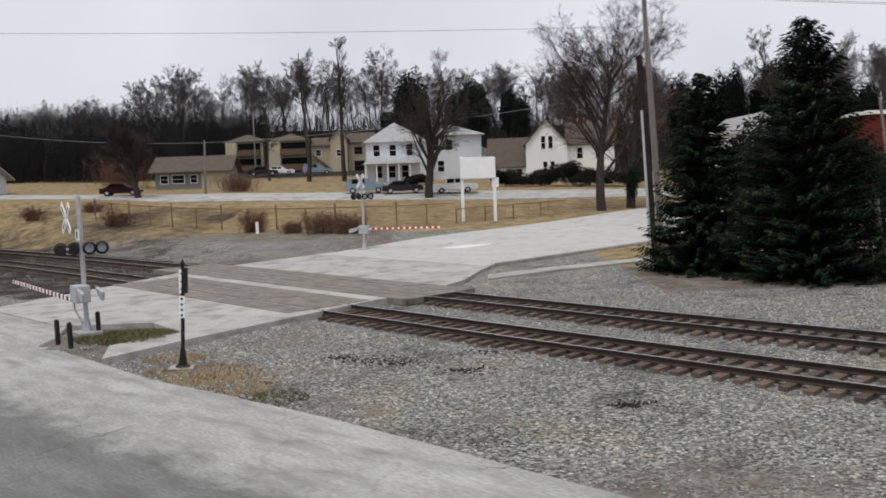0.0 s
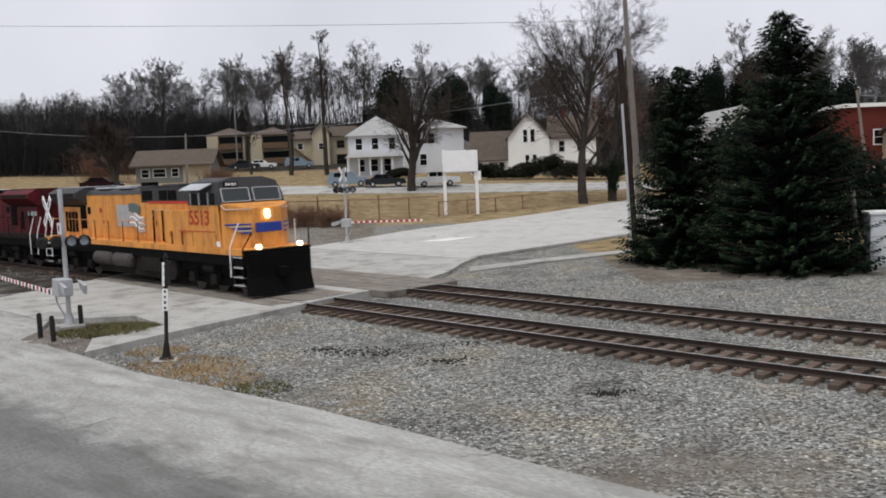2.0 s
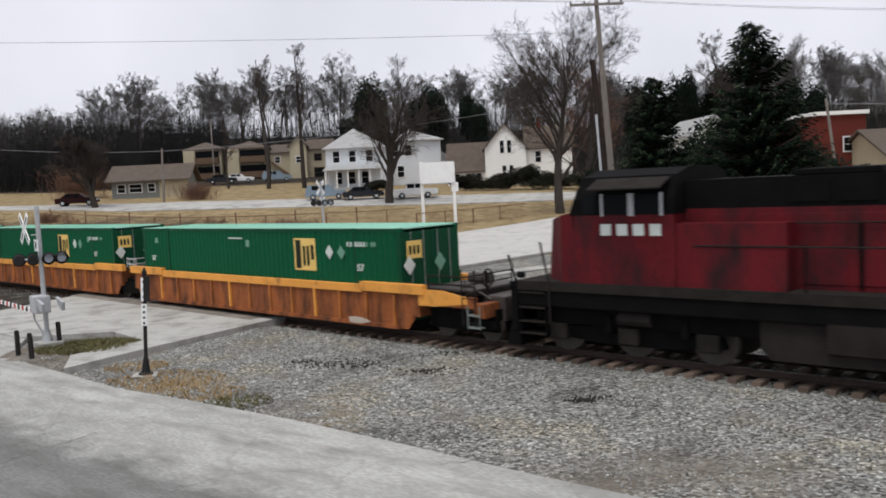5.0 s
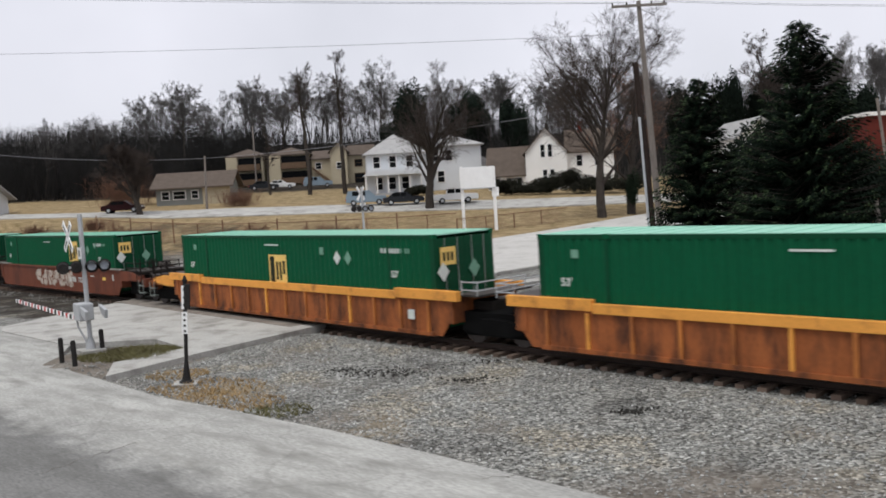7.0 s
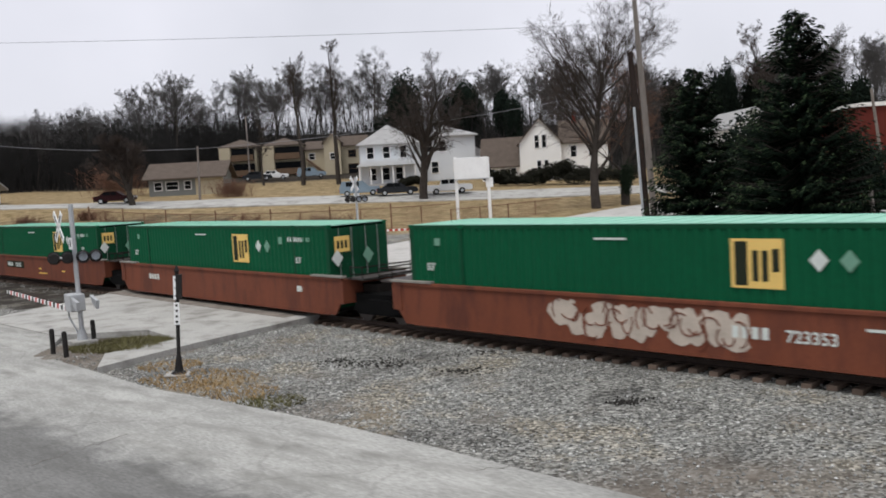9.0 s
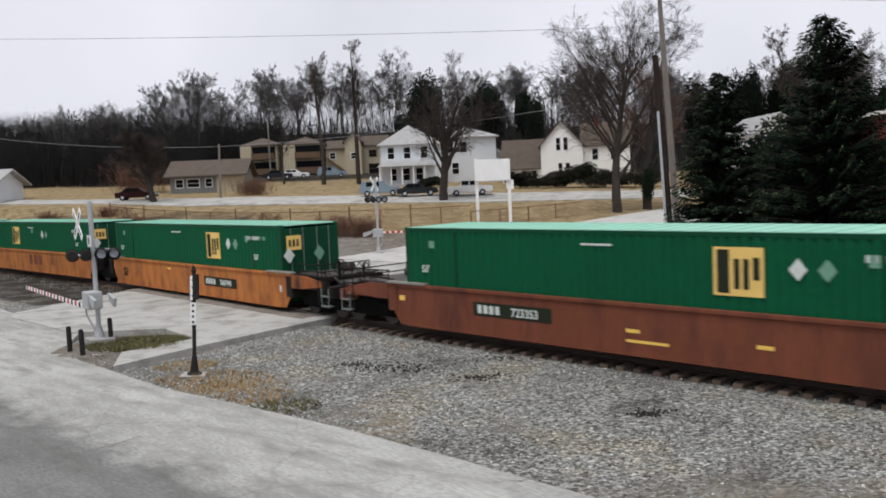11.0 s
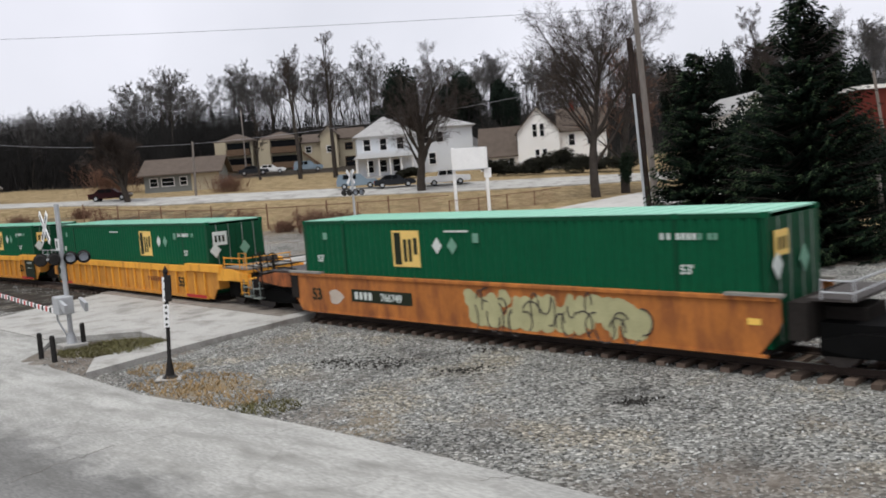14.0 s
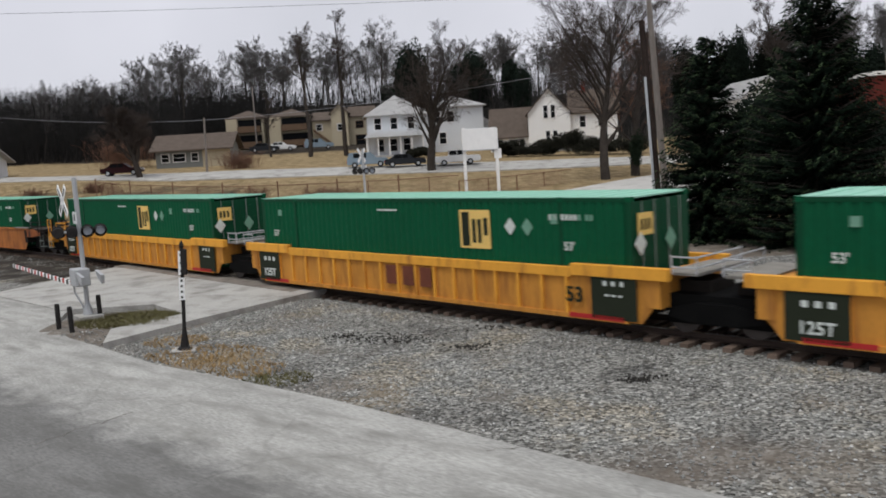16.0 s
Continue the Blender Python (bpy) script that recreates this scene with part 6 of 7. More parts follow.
def gable_block(parent, x0, x1, y0, y1, base, eave, ridge, wall, roof, along="y", over=0.35, siding=True):
    """Walls with gable ends and two roof slopes; the ridge runs along x or y."""
    if along == "y":
        c = (x0 + x1) / 2
        part("wall", prism([(x0, base), (x1, base), (x1, eave), (c, ridge), (x0, eave)], y0, y1), M[wall], parent)
        for s in (-1, 1):
            e = x0 - over if s < 0 else x1 + over
            k = (ridge - eave) / ((x1 - x0) / 2)
            part("roof", prism([(c, ridge + 0.02), (c, ridge + 0.2), (e, eave - k * over + 0.2), (e, eave - k * over + 0.02)], y0 - over, y1 + over), M[roof], parent)
    else:
        c = (y0 + y1) / 2
        bm = prism([(y0, base), (y1, base), (y1, eave), (c, ridge), (y0, eave)], -x1, -x0)
        bm.transform(Matrix.Rotation(math.pi / 2, 4, "Z"))
        part("wall", bm, M[wall], parent)
        for s in (-1, 1):
            e = y0 - over if s < 0 else y1 + over
            k = (ridge - eave) / ((y1 - y0) / 2)
            bm = prism([(c, ridge + 0.02), (c, ridge + 0.2), (e, eave - k * over + 0.2), (e, eave - k * over + 0.02)], -x1 - over, -x0 + over)
            bm.transform(Matrix.Rotation(math.pi / 2, 4, "Z"))
            part("roof", bm, M[roof], parent)
    if siding:
        for k in range(int((eave - base) / 0.35)):
            z = base + 0.25 + 0.35 * k
            part("siding_board", box(x0 - 0.015, x1 + 0.015, y0 - 0.02, y0 + 0.01, z, z + 0.03), M[wall], parent)


def hip_block(parent, x0, x1, y0, y1, base, eave, ridge, wall, roof, over=0.45):
    part("wall", box(x0, x1, y0, y1, base, eave), M[wall], parent)
    bm = bmesh.new()
    q = min(x1 - x0, y1 - y0) / 2 + over
    e = [(x0 - over, y0 - over), (x1 + over, y0 - over), (x1 + over, y1 + over), (x0 - over, y1 + over)]
    lo = [bm.verts.new((x, y, eave - 0.12)) for x, y in e]
    hi = [bm.verts.new((x, y, eave + 0.03)) for x, y in e]
    if x1 - x0 >= y1 - y0:
        r = [bm.verts.new((x0 - over + q, (y0 + y1) / 2, ridge)), bm.verts.new((x1 + over - q, (y0 + y1) / 2, ridge))]
        tops = ((hi[0], hi[1], r[1], r[0]), (hi[1], hi[2], r[1]), (hi[2], hi[3], r[0], r[1]), (hi[3], hi[0], r[0]))
    else:
        r = [bm.verts.new(((x0 + x1) / 2, y0 - over + q, ridge)), bm.verts.new(((x0 + x1) / 2, y1 + over - q, ridge))]
        tops = ((hi[0], hi[1], r[0]), (hi[1], hi[2], r[1], r[0]), (hi[2], hi[3], r[1]), (hi[3], hi[0], r[0], r[1]))
    for t in tops:
        bm.faces.new(t)
    bm.faces.new(lo[::-1])
    for i in range(4):
        bm.faces.new((lo[i], lo[(i + 1) % 4], hi[(i + 1) % 4], hi[i]))
    bmesh.ops.recalc_face_normals(bm, faces=bm.faces[:])
    part("roof", bm, M[roof], parent)


def build_houses():
    # big pale house with a hipped roof and a porch
    g = ground_z(-6, 120)
    h = thing("house", pose(-10.3, 119.5, g, 0, 0, 6), "large pale grey two-storey house with hipped roof and porch", "house")
    hip_block(h, 0, 8.2, 0, 8, -0.8, 5.5, 8.3, "siding_grey", "roof_grey")
    hip_block(h, 8.2, 16.2, 2.5, 11, -0.8, 6.3, 8.0, "siding_grey", "roof_grey")
    for x in (1.4, 3.6, 5.9):
        window(h, x, 4.35, 0.85, 1.5)
    for x in (9.7, 11.6):
        window(h, x, 4.9, 0.9, 1.4, 2.5)
    for x in (10.4, 13.5):
        window(h, x, 2.0, 0.9, 1.5, 2.5)
    part("porch_roof", prism([(-0.6, 2.55), (7.4, 2.55), (7.2, 3.25), (0.2, 3.25)], -2.4, 0.1), M["siding_grey"], h)
    part("porch_floor", box(-0.5, 7.3, -2.3, 0, -0.6, 0.15), M["roof_grey"], h)
    for k in range(6):
        part("porch_post", box(-0.35 + 1.5 * k, -0.17 + 1.5 * k, -2.2, -2.02, 0.15, 2.55), M["trim"], h)
    for x in (1.6, 3.4, 5.2):
        window(h, x, 1.45, 0.9, 1.6)
    part("side_wing", box(16.2, 18.6, 5, 10, -0.8, 3.4), M["siding_grey"], h)
    part("side_wing_roof", prism([(16.0, 3.4), (19.0, 3.2), (16.2, 4.9)], 4.7, 10.3), M["roof_grey"], h)
    # white gabled house with a low wing
    g = ground_z(13, 115)
    h = thing("house", pose(11.0, 115.5, g, 0, 0, -9), "white gabled house with brown shingle roof and low wing", "house")
    gable_block(h, 0, 5.4, 0, 9, -0.6, 5.0, 8.0, "siding_white", "roof_brown")
    for x in (2.3, 3.25):
        window(h, x, 5.1, 0.5, 1.6)
        window(h, x + 0.2, 1.85, 0.5, 1.5)
    gable_block(h, 5.4, 11.5, 2.2, 8.4, -0.6, 4.9, 7.7, "siding_white", "roof_brown", "x")
    for x in (7.0, 9.4):
        window(h, x, 3.6, 0.7, 1.4, 2.2)
    gable_block(h, -5.2, 0.0, 1.5, 8.5, -0.6, 2.3, 5.9, "siding_white", "roof_brown", "x")
    for x in (-3.9, -2.4, -1.0):
        window(h, x, 1.1, 0.6, 1.4, 1.5)
    part("chimney", box(6.9, 7.5, 4.8, 5.4, 7.0, 8.9), M["brick_red"], h)
    # flats: two tan blocks with dark balconies, then a paler one
    for x0, x1, y in ((-36.8, -30.6, 150), (-29.8, -22.9, 151)):
        g = ground_z(x0, y)
        f = thing("apartment_building", pose(x0, y, g), "tan brick two-storey flats with dark recessed balconies", "apartment building", "flats on the hill")
        w = x1 - x0
        hip_block(f, 0, w, 0, 9, -0.8, 5.3, 6.7, "brick_tan", "roof_brown", 0.3)
        for z in (0.4, 3.0):
            # dark sheet on the flat wall stands for the shaded recess
            part("balcony_recess", box(w * 0.32, w * 0.95, -0.06, 0.05, z, z + 2.0), M["glass"], f, "dark sheet as the shade in a balcony recess")
            part("balcony_rail", box(w * 0.32, w * 0.95, -1.0, -0.92, z, z + 0.9), M["wood_brown"], f)
            part("balcony_floor", box(w * 0.32, w * 0.95, -1.0, 0, z - 0.15, z), M["wood_brown"], f)
        part("gable_panel", box(-0.03, w * 0.3, -0.4, 0.0, -0.6, 5.2), M["siding_tan"], f)
    g = ground_z(-18, 150)
    f = thing("apartment_building", pose(-22.6, 152, g), "brown and tan flats with a wooden stair", "apartment building", "flats on the hill")
    gable_block(f, 0, 3.6, 0, 8, -0.8, 4.6, 6.0, "siding_tan", "roof_brown", "x", siding=False)
    part("stair", prism([(0.3, 3.2), (0.3, 2.8), (3.2, 0.3), (3.5, 0.3), (3.5, 0.6)], -1.2, -0.2), M["wood_brown"], f)
    window(f, 1.2, 3.4, 0.9, 1.0)
    f = thing("house", pose(-18.9, 149, g), "pale tan townhouse with a steep gable", "house", "")
    gable_block(f, 0, 2.8, 0, 8, -0.8, 5.6, 6.9, "siding_tan", "roof_brown", "y", siding=False)
    gable_block(f, 2.8, 6.9, 1.5, 8, -0.8, 4.9, 6.5, "brick_tan", "roof_brown", "x", siding=False)
    window(f, 4.6, 3.5, 1.2, 1.1, 1.5, "wood_brown")
    window(f, 4.7, 0.9, 1.6, 1.6, 1.5, "wood_brown")
    window(f, 1.4, 3.2, 0.7, 1.0)
    # low ranch house
    g = ground_z(-33, 115)
    r = thing("house", pose(-37.6, 114.5, g, 0, 0, 4), "long low ranch house with grey roof and dull walls", "house")
    gable_block(r, 0, 9.4, 0, 8, -0.6, 2.4, 4.2, "ranch_wall", "roof_brown", "x", 0.7, siding=False)
    for x, w in ((1.2, 0.9), (3.0, 1.5), (5.0, 0.8)):
        window(r, x, 1.3, w, 1.0)
    part("garage_wall", box(6.0, 9.6, -0.12, 0.0, -0.5, 2.2), M["siding_tan"], r)

    # pale house at the far end of the field
    g = 3.7
    r = thing("house", pose(-67.2, 104, g, 0, 0, 2), "pale blue-white house with white eaves beside the field", "house")
    gable_block(r, 0, 11.5, 0, 8, -3.0, 3.0, 4.6, "siding_grey", "roof_grey", "x", 0.8, siding=False)
    # dark panel paints the shade beneath the eaves onto the wall
    part("porch_shadow_wall", box(7.5, 11.3, -0.06, 0, -0.5, 1.3), M["car_dark"], r)
    # behind the spruces: a white gable and a red brick building
    g = ground_z(24, 72)
    r = thing("house", pose(25.0, 74, g), "white gabled house half hidden by spruces", "house")
    gable_block(r, 0, 3.8, 0, 9, -0.6, 7.0, 8.4, "siding_white", "roof_grey", siding=False)
    window(r, 1.4, 6.5, 0.5, 1.0)
    window(r, 2.4, 6.5, 0.5, 1.0)
    g = ground_z(40, 66)
    r = thing("house", pose(36.6, 64, g), "low tan house with brown roof", "house")
    gable_block(r, 0, 12, 0, 8, -0.6, 4.6, 6.6, "siding_tan", "roof_brown", "x", siding=False)
    g = ground_z(35, 70)
    r = thing("brick_building", pose(33.7, 69.5, g), "red brick building with pale roof edge", "building")
    part("wall", box(0, 4.1, 0, 8, -0.6, 8.0), M["brick_red"], r)
    part("parapet", box(-0.2, 4.3, -0.2, 8.2, 8.0, 8.3), M["siding_white"], r)
    for x in (2.6,):
        window(r, x, 5.6, 0.7, 1.1)
        window(r, x, 2.6, 0.7, 1.1)


def car(x, y, turn, paint, label, kind="car"):
    t = thing("parked_car", pose(x, y, ground_z(x, y) + 0.09, 0, 0, turn), label, "car", "parked cars")
    if kind == "pickup":
        body = [(-2.6, 0.35), (2.6, 0.35), (2.65, 0.75), (2.55, 1.0), (1.2, 1.05), (-0.6, 1.05), (-2.6, 1.05)]
        top = [(1.15, 1.03), (0.6, 1.68), (-0.7, 1.7), (-0.95, 1.03)]
    elif kind == "suv":
        body = [(-2.3, 0.35), (2.3, 0.35), (2.35, 0.75), (2.2, 0.98), (1.0, 1.05), (-2.3, 1.05)]
        top = [(1.1, 1.03), (0.4, 1.7), (-2.0, 1.72), (-2.28, 1.03)]
    else:
        body = [(-2.3, 0.3), (2.3, 0.3), (2.35, 0.62), (2.15, 0.85), (1.0, 0.92), (-1.6, 0.95), (-2.3, 0.9)]
        top = [(1.05, 0.9), (0.35, 1.42), (-1.0, 1.44), (-1.75, 0.93)]
    bm = prism(body, -0.88, 0.88)
    bmesh.ops.bevel(bm, geom=bm.edges[:], offset=0.05, segments=2, affect="EDGES")
    part("body", bm, M[paint], t)
    bm = prism(top, -0.74, 0.74)
    part("cabin", bm, M[paint], t)
    zc = [p[1] for p in top]
    lo, hi = min(zc) + 0.1, max(zc) - 0.1
    for s in (-1, 1):
        c = sum(p[0] for p in top) / 4
        part("side_glass", box(c - 0.85, c - 0.05, s * 0.745 - 0.012, s * 0.745 + 0.012, lo, hi), M["glass"], t)
        part("side_glass", box(c + 0.05, c + 0.62, s * 0.745 - 0.012, s * 0.745 + 0.012, lo, hi), M["glass"], t)
        for wx in (-1.45, 1.45):
            w = part("wheel", tube([(wx, s * 0.72, 0.33), (wx, s * 0.9, 0.33)], 0.33, 16), M["tyre"], t)
            part("rim", tube([(wx, s * 0.9, 0.33), (wx, s * 0.915, 0.33)], 0.18, 12), M["alu"], w)
    for y0 in (-0.6, 0.6):
        part("headlight", box(2.3, 2.37, y0 - 0.16, y0 + 0.16, 0.6, 0.74), M["white"], t)
        part("tail_light", box(-2.36, -2.28, y0 - 0.16, y0 + 0.16, 0.65, 0.8), M["red_strip"], t)


def signal_mast(x, y, heading, height, far):
    """A flashing-light crossing signal with crossbuck, mechanism box and a lowered striped gate arm."""
    z = ground_z(x, y)
    t = thing("crossing_signal", pose(x, y, z, 0, 0, heading), "aluminium crossing signal with crossbuck and lowered striped gate arm", "railway signal", "crossing signals")
    part("mast", tube([(0, 0, 0), (0, 0, height)], 0.075, 12), M["alu"], t)
    part("foundation", box(-0.38, 0.38, -0.38, 0.38, -0.1, 0.16, bevel=0.03), M["concrete"], t)
    part("base_casting", tube([(0, 0, 0.16), (0, 0, 0.5)], [0.17, 0.1], 12), M["alu"], t)
    hang = pose(-0.1, -0.3, 0) if not far else pose(0, 0, 0, 0, 0, 72)
    for a in (45, -45):
        bm = box(-0.62, 0.62, -0.10, -0.08, -0.11, 0.11)
        bm.transform(hang @ pose(0, 0, height - (0.42 if far else 0.7), 0, a, 0))
        blade = part("crossbuck_blade", bm, M["white"], t, "white crossbuck blade")
        for k in (-0.36, 0.36):
            bm = box(k - 0.16, k + 0.16, -0.106, -0.10, -0.035, 0.035)
            bm.transform(hang @ pose(0, 0, height - (0.42 if far else 0.7), 0, a, 0))
            part("legend_bar", bm, M["logo_dark"], blade)
    plate_z = height - 1.25
    part("track_sign", box(-0.2, 0.2, -0.11, -0.09, plate_z - 0.2, plate_z + 0.18), M["white"], t, "white plate with dark bars")
    part("sign_bar", box(-0.05, 0.05, -0.116, -0.108, plate_z - 0.1, plate_z + 0.1), M["logo_dark"], t)
    lz = height - (1.45 if far else 1.7)
    across = pose(0, 0, 0, 0, 0, 74 if not far else 0)

    def turned(bm):
        bm.transform(across)
        return bm
    part("light_arm", turned(tube([(-0.75, 0, lz), (0.75, 0, lz)], 0.035, 8)), M["alu"], t)
    for k in (-0.62, -0.22, 0.24, 0.62):
        d = 1 if k < 0 else -1
        lamp = part("signal_lamp", turned(tube([(k, 0.16 * -d, lz), (k, 0.1 * d, lz)], [0.15, 0.18], 16)), M["iron"], t, "black signal lamp housing")
        part("lens", turned(tube([(k, 0.1 * d, lz), (k, 0.115 * d, lz)], 0.135, 16)), M["signal_lens"], lamp)
        bm = tube([(k, 0.1 * d, lz), (k, 0.36 * d, lz - 0.03)], [0.19, 0.185], 16, caps=False)
        bmesh.ops.delete(bm, geom=[f for f in bm.faces if f.calc_center_median().z < lz - 0.06], context="FACES")
        part("visor", turned(bm), M["iron"], lamp)
        part("backing_disc", turned(tube([(k, 0.09 * d, lz), (k, 0.1 * d, lz)], 0.21, 18)), M["iron"], lamp)
    mz = 1.42
    part("mechanism_box", box(-0.3, 0.34, -0.38, 0.1, mz - 0.3, mz + 0.26, bevel=0.04), M["alu"], t, "grey gate mechanism box")
    part("conduit", tube([(-0.2, -0.3, mz - 0.3), (-0.25, -0.28, 0.9), (-0.08, -0.12, 0.45), (-0.05, -0.1, 0.1)], 0.035, 6), M["alu"], t)
    for s in (-1, 1):
        part("counterweight", prism([(0.3, mz + 0.18), (0.95, mz + 0.05), (0.9, mz - 0.22), (0.6, mz - 0.12)], s * 0.3 - 0.05, s * 0.3 + 0.05), M["alu"], t)
    length, n = (9.2, 18) if not far else (5.2, 12)
    arm = part("gate_arm", box(-length, -0.3, -0.24, -0.2, mz - 0.34 if not far else mz - 0.05, mz - 0.2 if not far else mz + 0.07), M["white"], t, "white gate arm with red stripes")
    z0, z1 = (mz - 0.342, mz - 0.198) if not far else (mz - 0.052, mz + 0.072)
    for k in range(n):
        xx = -length + 0.15 + k * (length - 0.5) / n
        part("stripe", box(xx, xx + 0.24, -0.245, -0.195, z0, z1), M["red_stripe"] if far or k % 2 else M["logo_dark"], arm)
    return t


def build_signals():
    signal_mast(-11.75, 28.2, -52, 4.55, False)
    signal_mast(-5.5, 59.0, 170, 5.1, True)
    for x, y in ((-12.1, 26.8), (-11.4, 26.1), (-11.4, 28.25)):
        z = ground_z(x, y)
        b = thing("bollard", pose(x, y, z, random.uniform(-2, 2), random.uniform(-2, 2), 0), "dark weathered steel bollard beside the signal", "bollard", "bollards round the signal")
        part("post", tube([(0, 0, -0.1), (0, 0, 0.72), (0, 0, 0.75)], [0.075, 0.075, 0.06], 12), M["iron"], b)
        part("cap", tube([(0, 0, 0.75), (0, 0, 0.77)], 0.06, 12), M["grime"], b)
    # black marker post with a pale plate
    p = thing("marker_post", pose(-7.2, 23.3, -0.2, 0, 3.2, 8), "black iron post with white lettered strip and flared base", "sign post")
    part("base", tube([(0, 0, 0), (0, 0, 0.07), (0, 0, 0.12), (0, 0, 0.35), (0, 0, 0.55)], [0.2, 0.2, 0.12, 0.085, 0.06], 14), M["iron"], p)
    part("shaft", tube([(0, 0, 0.5), (0, 0, 2.75)], 0.05, 10), M["iron"], p)
    part("finial", tube([(0, 0, 2.75), (0, 0, 2.82), (0, 0, 2.95)], [0.05, 0.07, 0.015], 10), M["iron"], p)
    part("backing", box(-0.02, 0.13, -0.09, 0.06, 2.05, 2.72, bevel=0.015), M["iron"], p)
    for z0, z1, n in ((2.05, 2.68, 3), (1.38, 1.97, 4)):
        s = part("strip", box(-0.085, 0.06, -0.075, -0.055, z0, z1), M["white"], p, "white vertical sign strip")
        for k in range(n):
            z = z0 + (z1 - z0) * (k + 0.5) / n
            part("letter_bar", box(-0.04, 0.015, -0.081, -0.073, z - 0.03, z + 0.03), M["logo_dark"], s)
    part("footing", box(-0.35, 0.3, -0.3, 0.3, 0.0, 0.05, bevel=0.02), M["concrete"], p)


def build_poles():
    z = ground_z(12.4, 50)
    u = thing("utility_pole", Matrix(), "tall grey wooden utility pole with crossarm", "utility pole")
    part("pole", tube([(12.4, 50, z - 0.2), (11.95, 50, 8), (11.6, 50, 14.5)], [0.2, 0.17, 0.12], 12), M["pole_wood"], u)
    arm = part("crossarm", box(10.05, 13.15, 49.8, 49.92, 14.16, 14.3), M["pole_wood"], u)
    for x in (10.1, 10.9, 12.3, 13.0):
        part("insulator", tube([(x, 49.86, 14.3), (x, 49.86, 14.36), (x, 49.86, 14.44)], [0.02, 0.06, 0.04], 8), M["grime"], arm)
    part("drop_wire", tube([(11.7, 49.8, 14.0), (12.4, 49.7, 13.6), (12.5, 49.7, 12.9), (11.9, 49.8, 12.3)], 0.018, 5), M["wire"], u)
    z = ground_z(11.2, 47)
    d = thing("wooden_pole", Matrix(), "dark creosoted pole with a pale metal conduit", "utility pole")
    part("pole", tube([(11.25, 47, z - 0.2), (10.95, 47, 5.5), (10.6, 47, 10.7)], [0.2, 0.18, 0.15], 12), M["pole_dark"], d)
    part("conduit", tube([(11.0, 46.85, z), (10.85, 46.82, 3.5), (10.65, 46.83, 7.8)], 0.07, 8), M["pipe_grey"], d)
    s = thing("stub_pole", Matrix(), "short leaning weathered wooden stub pole", "pole")
    part("pole", tube([(18.35, 36.5, -0.4), (18.0, 36.5, 3.1)], [0.13, 0.1], 10), M["pole_wood"], s)
    q = thing("utility_pole", Matrix(), "slim grey utility pole beside the far street", "utility pole")
    part("pole", tube([(-28.5, 105, ground_z(-28.5, 105) - 0.2), (-28.3, 105, 10.2)], [0.16, 0.11], 8), M["pole_wood"], q)
    q = thing("utility_pole", Matrix(), "slim grey utility pole on the hill", "utility pole")
    part("pole", tube([(-31.5, 148, ground_z(-31.5, 148) - 0.2), (-31.5, 148, 17)], [0.15, 0.1], 8), M["pole_wood"], q)
    q = thing("utility_pole", Matrix(), "leaning grey pole before the brick building", "utility pole")
    part("pole", tube([(33.0, 64, ground_z(33, 64) - 0.2), (31.8, 64, 9.3)], [0.15, 0.1], 8), M["pole_wood"], q)

    def span(a, b, sag, r, label):
        a, b = Vector(a), Vector(b)
        pts = [a.lerp(b, k / 24) - Vector((0, 0, sag * 4 * (k / 24) * (1 - k / 24))) for k in range(25)]
        w = part("overhead_wire", tube(pts, r, 5), M["wire"])
        tagged(w, label, "wire", "overhead wires")
    span((-75, 62, 18.6), (11.6, 50, 12.7), 0.7, 0.013, "thin dark wire sagging to the utility pole")
    span((10.1, 49.86, 14.42), (-70, 40, 19.5), 0.7, 0.011, "thin dark overhead wire from the crossarm")
    span((10.9, 49.86, 14.42), (-70, 44, 20.5), 0.7, 0.011, "thin dark overhead wire from the crossarm")
    span((12.3, 49.86, 14.42), (60, 48, 12.5), 0.8, 0.011, "thin dark overhead wire from the crossarm")
    span((13.0, 49.86, 14.42), (60, 52, 13.5), 0.8, 0.011, "thin dark overhead wire from the crossarm")
    span((-70, 118, 14.5), (-28.3, 105, 9.9), 0.9, 0.025, "low dark wire along the far street")
    span((-28.3, 105, 9.9), (31, 90, 14.5), 1.2, 0.022, "low dark wire along the far street")
    span((31.85, 64, 8.9), (70, 60, 9.2), 0.6, 0.02, "low dark wire at the brick building")


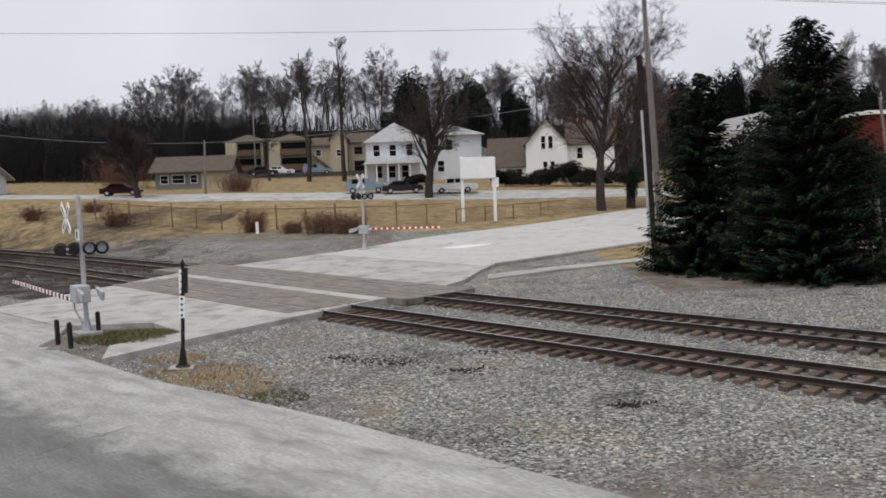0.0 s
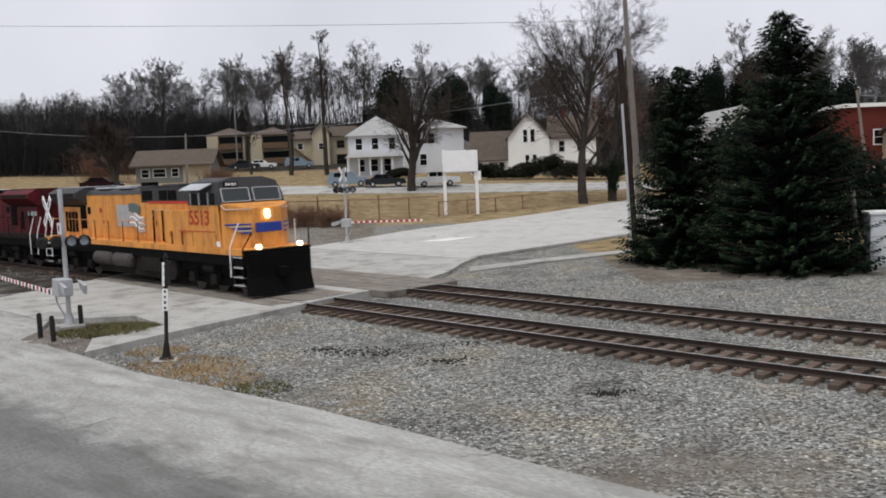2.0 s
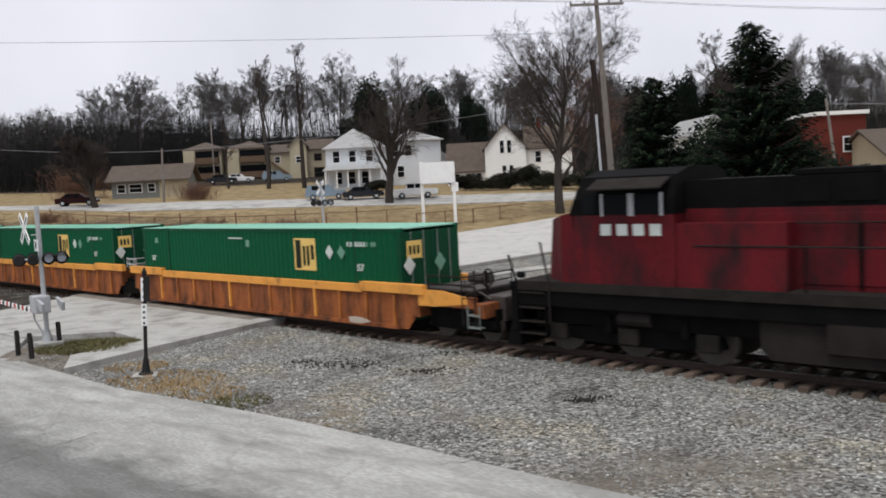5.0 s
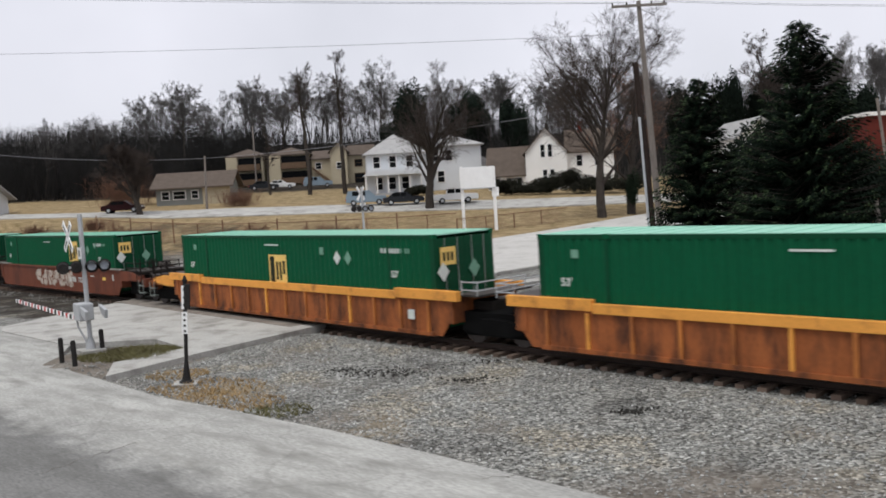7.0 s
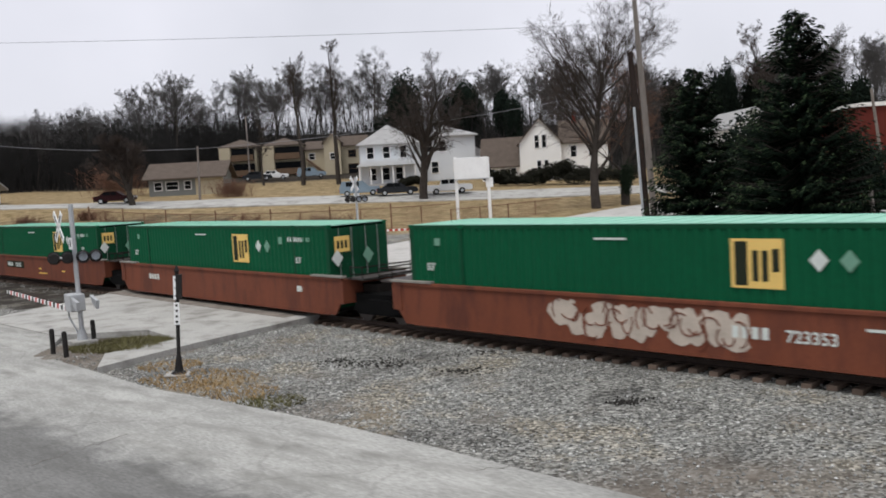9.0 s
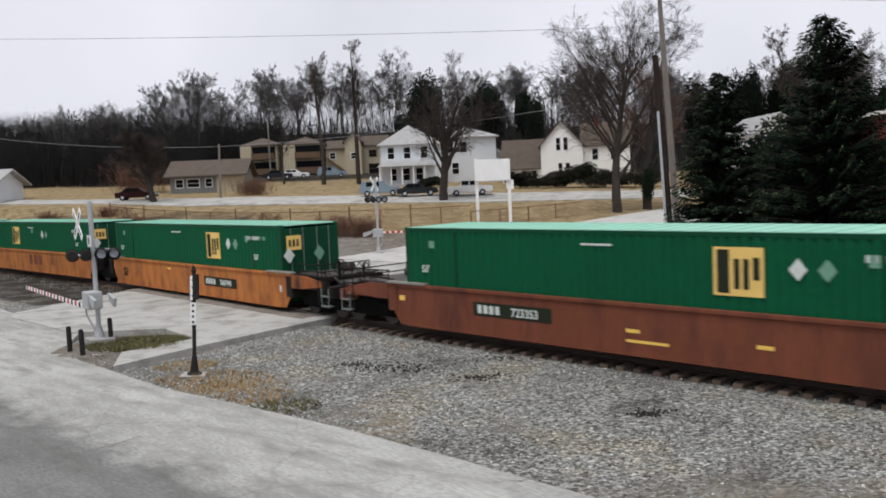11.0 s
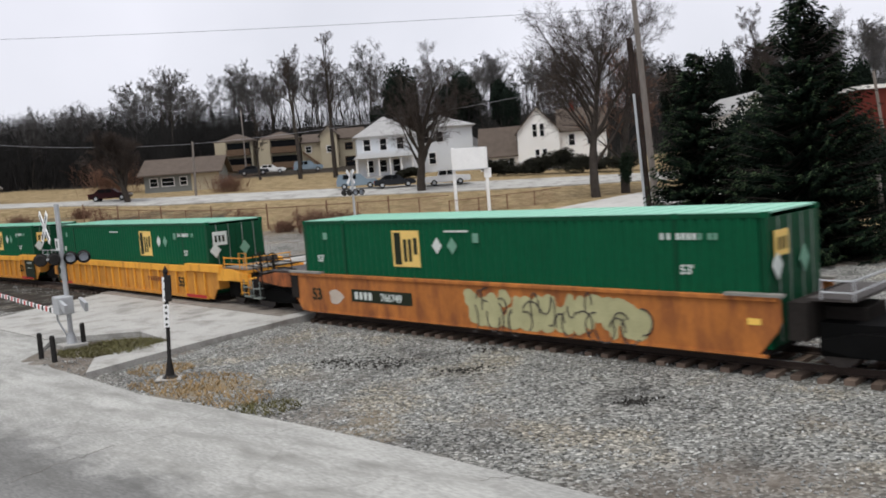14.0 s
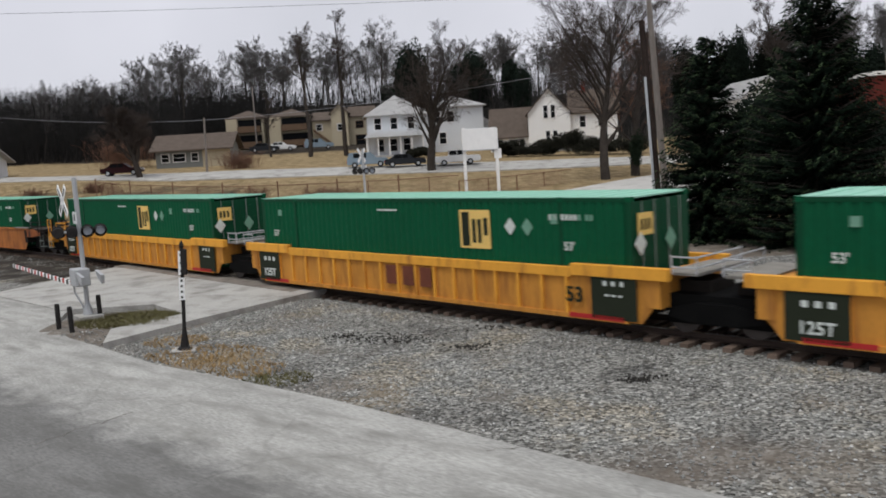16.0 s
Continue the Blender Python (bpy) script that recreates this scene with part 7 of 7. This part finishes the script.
def build_field():
    # white board on two posts
    g = ground_z(3, 75)
    s = thing("billboard", pose(0, 75, 0), "plain white sign board on two white posts", "sign")
    part("board", box(1.5, 4.4, -0.06, 0.06, 4.5, 6.3, bevel=0.02), M["white"], s)
    for x in (1.62, 4.38):
        part("post", box(x - 0.13, x + 0.13, 0.07, 0.3, g - 0.2, 6.4 if x < 2 else 6.25), M["white"], s)
    part("bracket", box(4.15, 4.75, 0.05, 0.25, 3.7, 4.5), M["white"], s)
    part("board_frame", box(1.44, 4.46, -0.08, 0.08, 4.42, 4.5), M["alu"], s)
    # chain-link fence: posts, rails and wire
    pts = [(-33.5, 84), (-29, 80.5), (-24, 77), (-19, 74.5), (-14, 72.8), (-9, 72.2), (-4, 72.8), (1, 74), (6, 76), (11, 78.5)]
    f = thing("chain_link_fence", Matrix(), "rusty chain-link fence along the field", "fence")
    wire = Wood()
    for (xa, ya), (xb, yb) in zip(pts, pts[1:]):
        n = 2
        low = xa >= 0.5
        h = 1.75 if not low else 1.25
        za, zb = ground_z(xa, ya), ground_z(xb, yb)
        part("top_rail", tube([(xa, ya, za + h), (xb, yb, zb + h)], 0.035, 6), M["fence"], f)
        for k in range(n):
            g = k / n
            x, y = xa + (xb - xa) * g, ya + (yb - ya) * g
            z = ground_z(x, y)
            part("post", tube([(x, y, z - 0.2), (x, y, z + h + (0.35 if k == 0 and not low else 0.05))], 0.05 if k else 0.065, 8), M["fence"], f)
        m = int(math.hypot(xb - xa, yb - ya) / 0.17)
        for k in range(-10, m + 1):
            for s in (1, -1):
                g0, g1 = k / m, (k + 10) / m
                if s < 0:
                    g0, g1 = g1, g0
                a = Vector((xa + (xb - xa) * g0, ya + (yb - ya) * g0, 0))
                b = Vector((xa + (xb - xa) * g1, ya + (yb - ya) * g1, 0))
                if not (-0.02 <= g0 <= 1.02 and -0.02 <= g1 <= 1.02):
                    continue
                a.z, b.z = ground_z(a.x, a.y), ground_z(b.x, b.y) + h
                wire.limb([a, b], [0.008, 0.008], 3)
    k = new("wire_mesh", wire.mesh("wire_mesh", M["fence"]))
    k.parent = f
    tagged(k, kind="stuff")
    b = thing("marker", pose(-15.1, 70.3, ground_z(-15.1, 70.3)), "short white marker post at the fence", "post")
    part("post", box(-0.12, 0.12, -0.05, 0.05, -0.1, 0.95, bevel=0.02), M["white"], b)
    part("cap", box(-0.13, 0.13, -0.06, 0.06, 0.95, 1.0), M["red_strip"], b)
    # equipment cabinet beside the spruces
    c = thing("equipment_cabinet", pose(19.1, 35.5, -0.2, 0, 0, -14), "pale grey trackside equipment cabinet on a base", "cabinet")
    part("body", box(-0.9, 0.9, -0.6, 0.6, 0.2, 2.35, bevel=0.03), M["cabinet"], c)
    part("lid", box(-0.97, 0.97, -0.67, 0.67, 2.35, 2.46, bevel=0.02), M["white"], c, "white overhanging lid")
    part("plinth", box(-0.85, 0.85, -0.55, 0.55, -0.1, 0.2), M["concrete"], c)
    d = part("door", box(-0.8, 0.8, -0.63, -0.6, 0.3, 2.25, bevel=0.01), M["cabinet"], c)
    part("handle", box(0.55, 0.62, -0.68, -0.63, 1.2, 1.45), M["alu"], d)
    part("nameplate", box(-0.2, 0.1, -0.636, -0.628, 1.35, 1.5), M["grime"], d)
    car(1.2, 98.6, 4, "car_white", "white pickup truck parked on the far street", "pickup")
    car(-4.6, 99.4, 5, "car_dark", "dark sedan parked on the far street")
    car(-8.9, 100.2, 5, "car_blue", "pale blue-grey car parked beside the house", "suv")
    car(-25.8, 139, 8, "car_white", "white sedan parked by the flats")
    car(-28.2, 138, 8, "car_dark", "dark sedan parked by the flats")
    car(-20.0, 140, 10, "car_blue", "grey sedan parked by the flats", "suv")
    car(-38.0, 103.4, 6, "car_red", "dark maroon car on the far street")


build_houses()
build_field()
build_signals()
build_poles()
build_trees()
build_stones()


# ---- what moves ----
PACE = {2.5: 0.2, 6.5: -0.3, 7.5: -0.25, 13.5: -0.4, 15.0: -0.3, 16.0: 0.3}   # metres gained or lost by the train


def motions():
    for car, start, turn in CARS:
        rows = []
        for k in range(33):
            t = k * 0.5
            s = start + SPEED * t + PACE.get(t, 0.0)
            p, h = track(s)
            rows.append((t, pose(p.x, p.y, p.z, 0, 0, h + turn)))
        walk(car, rows)


motions()
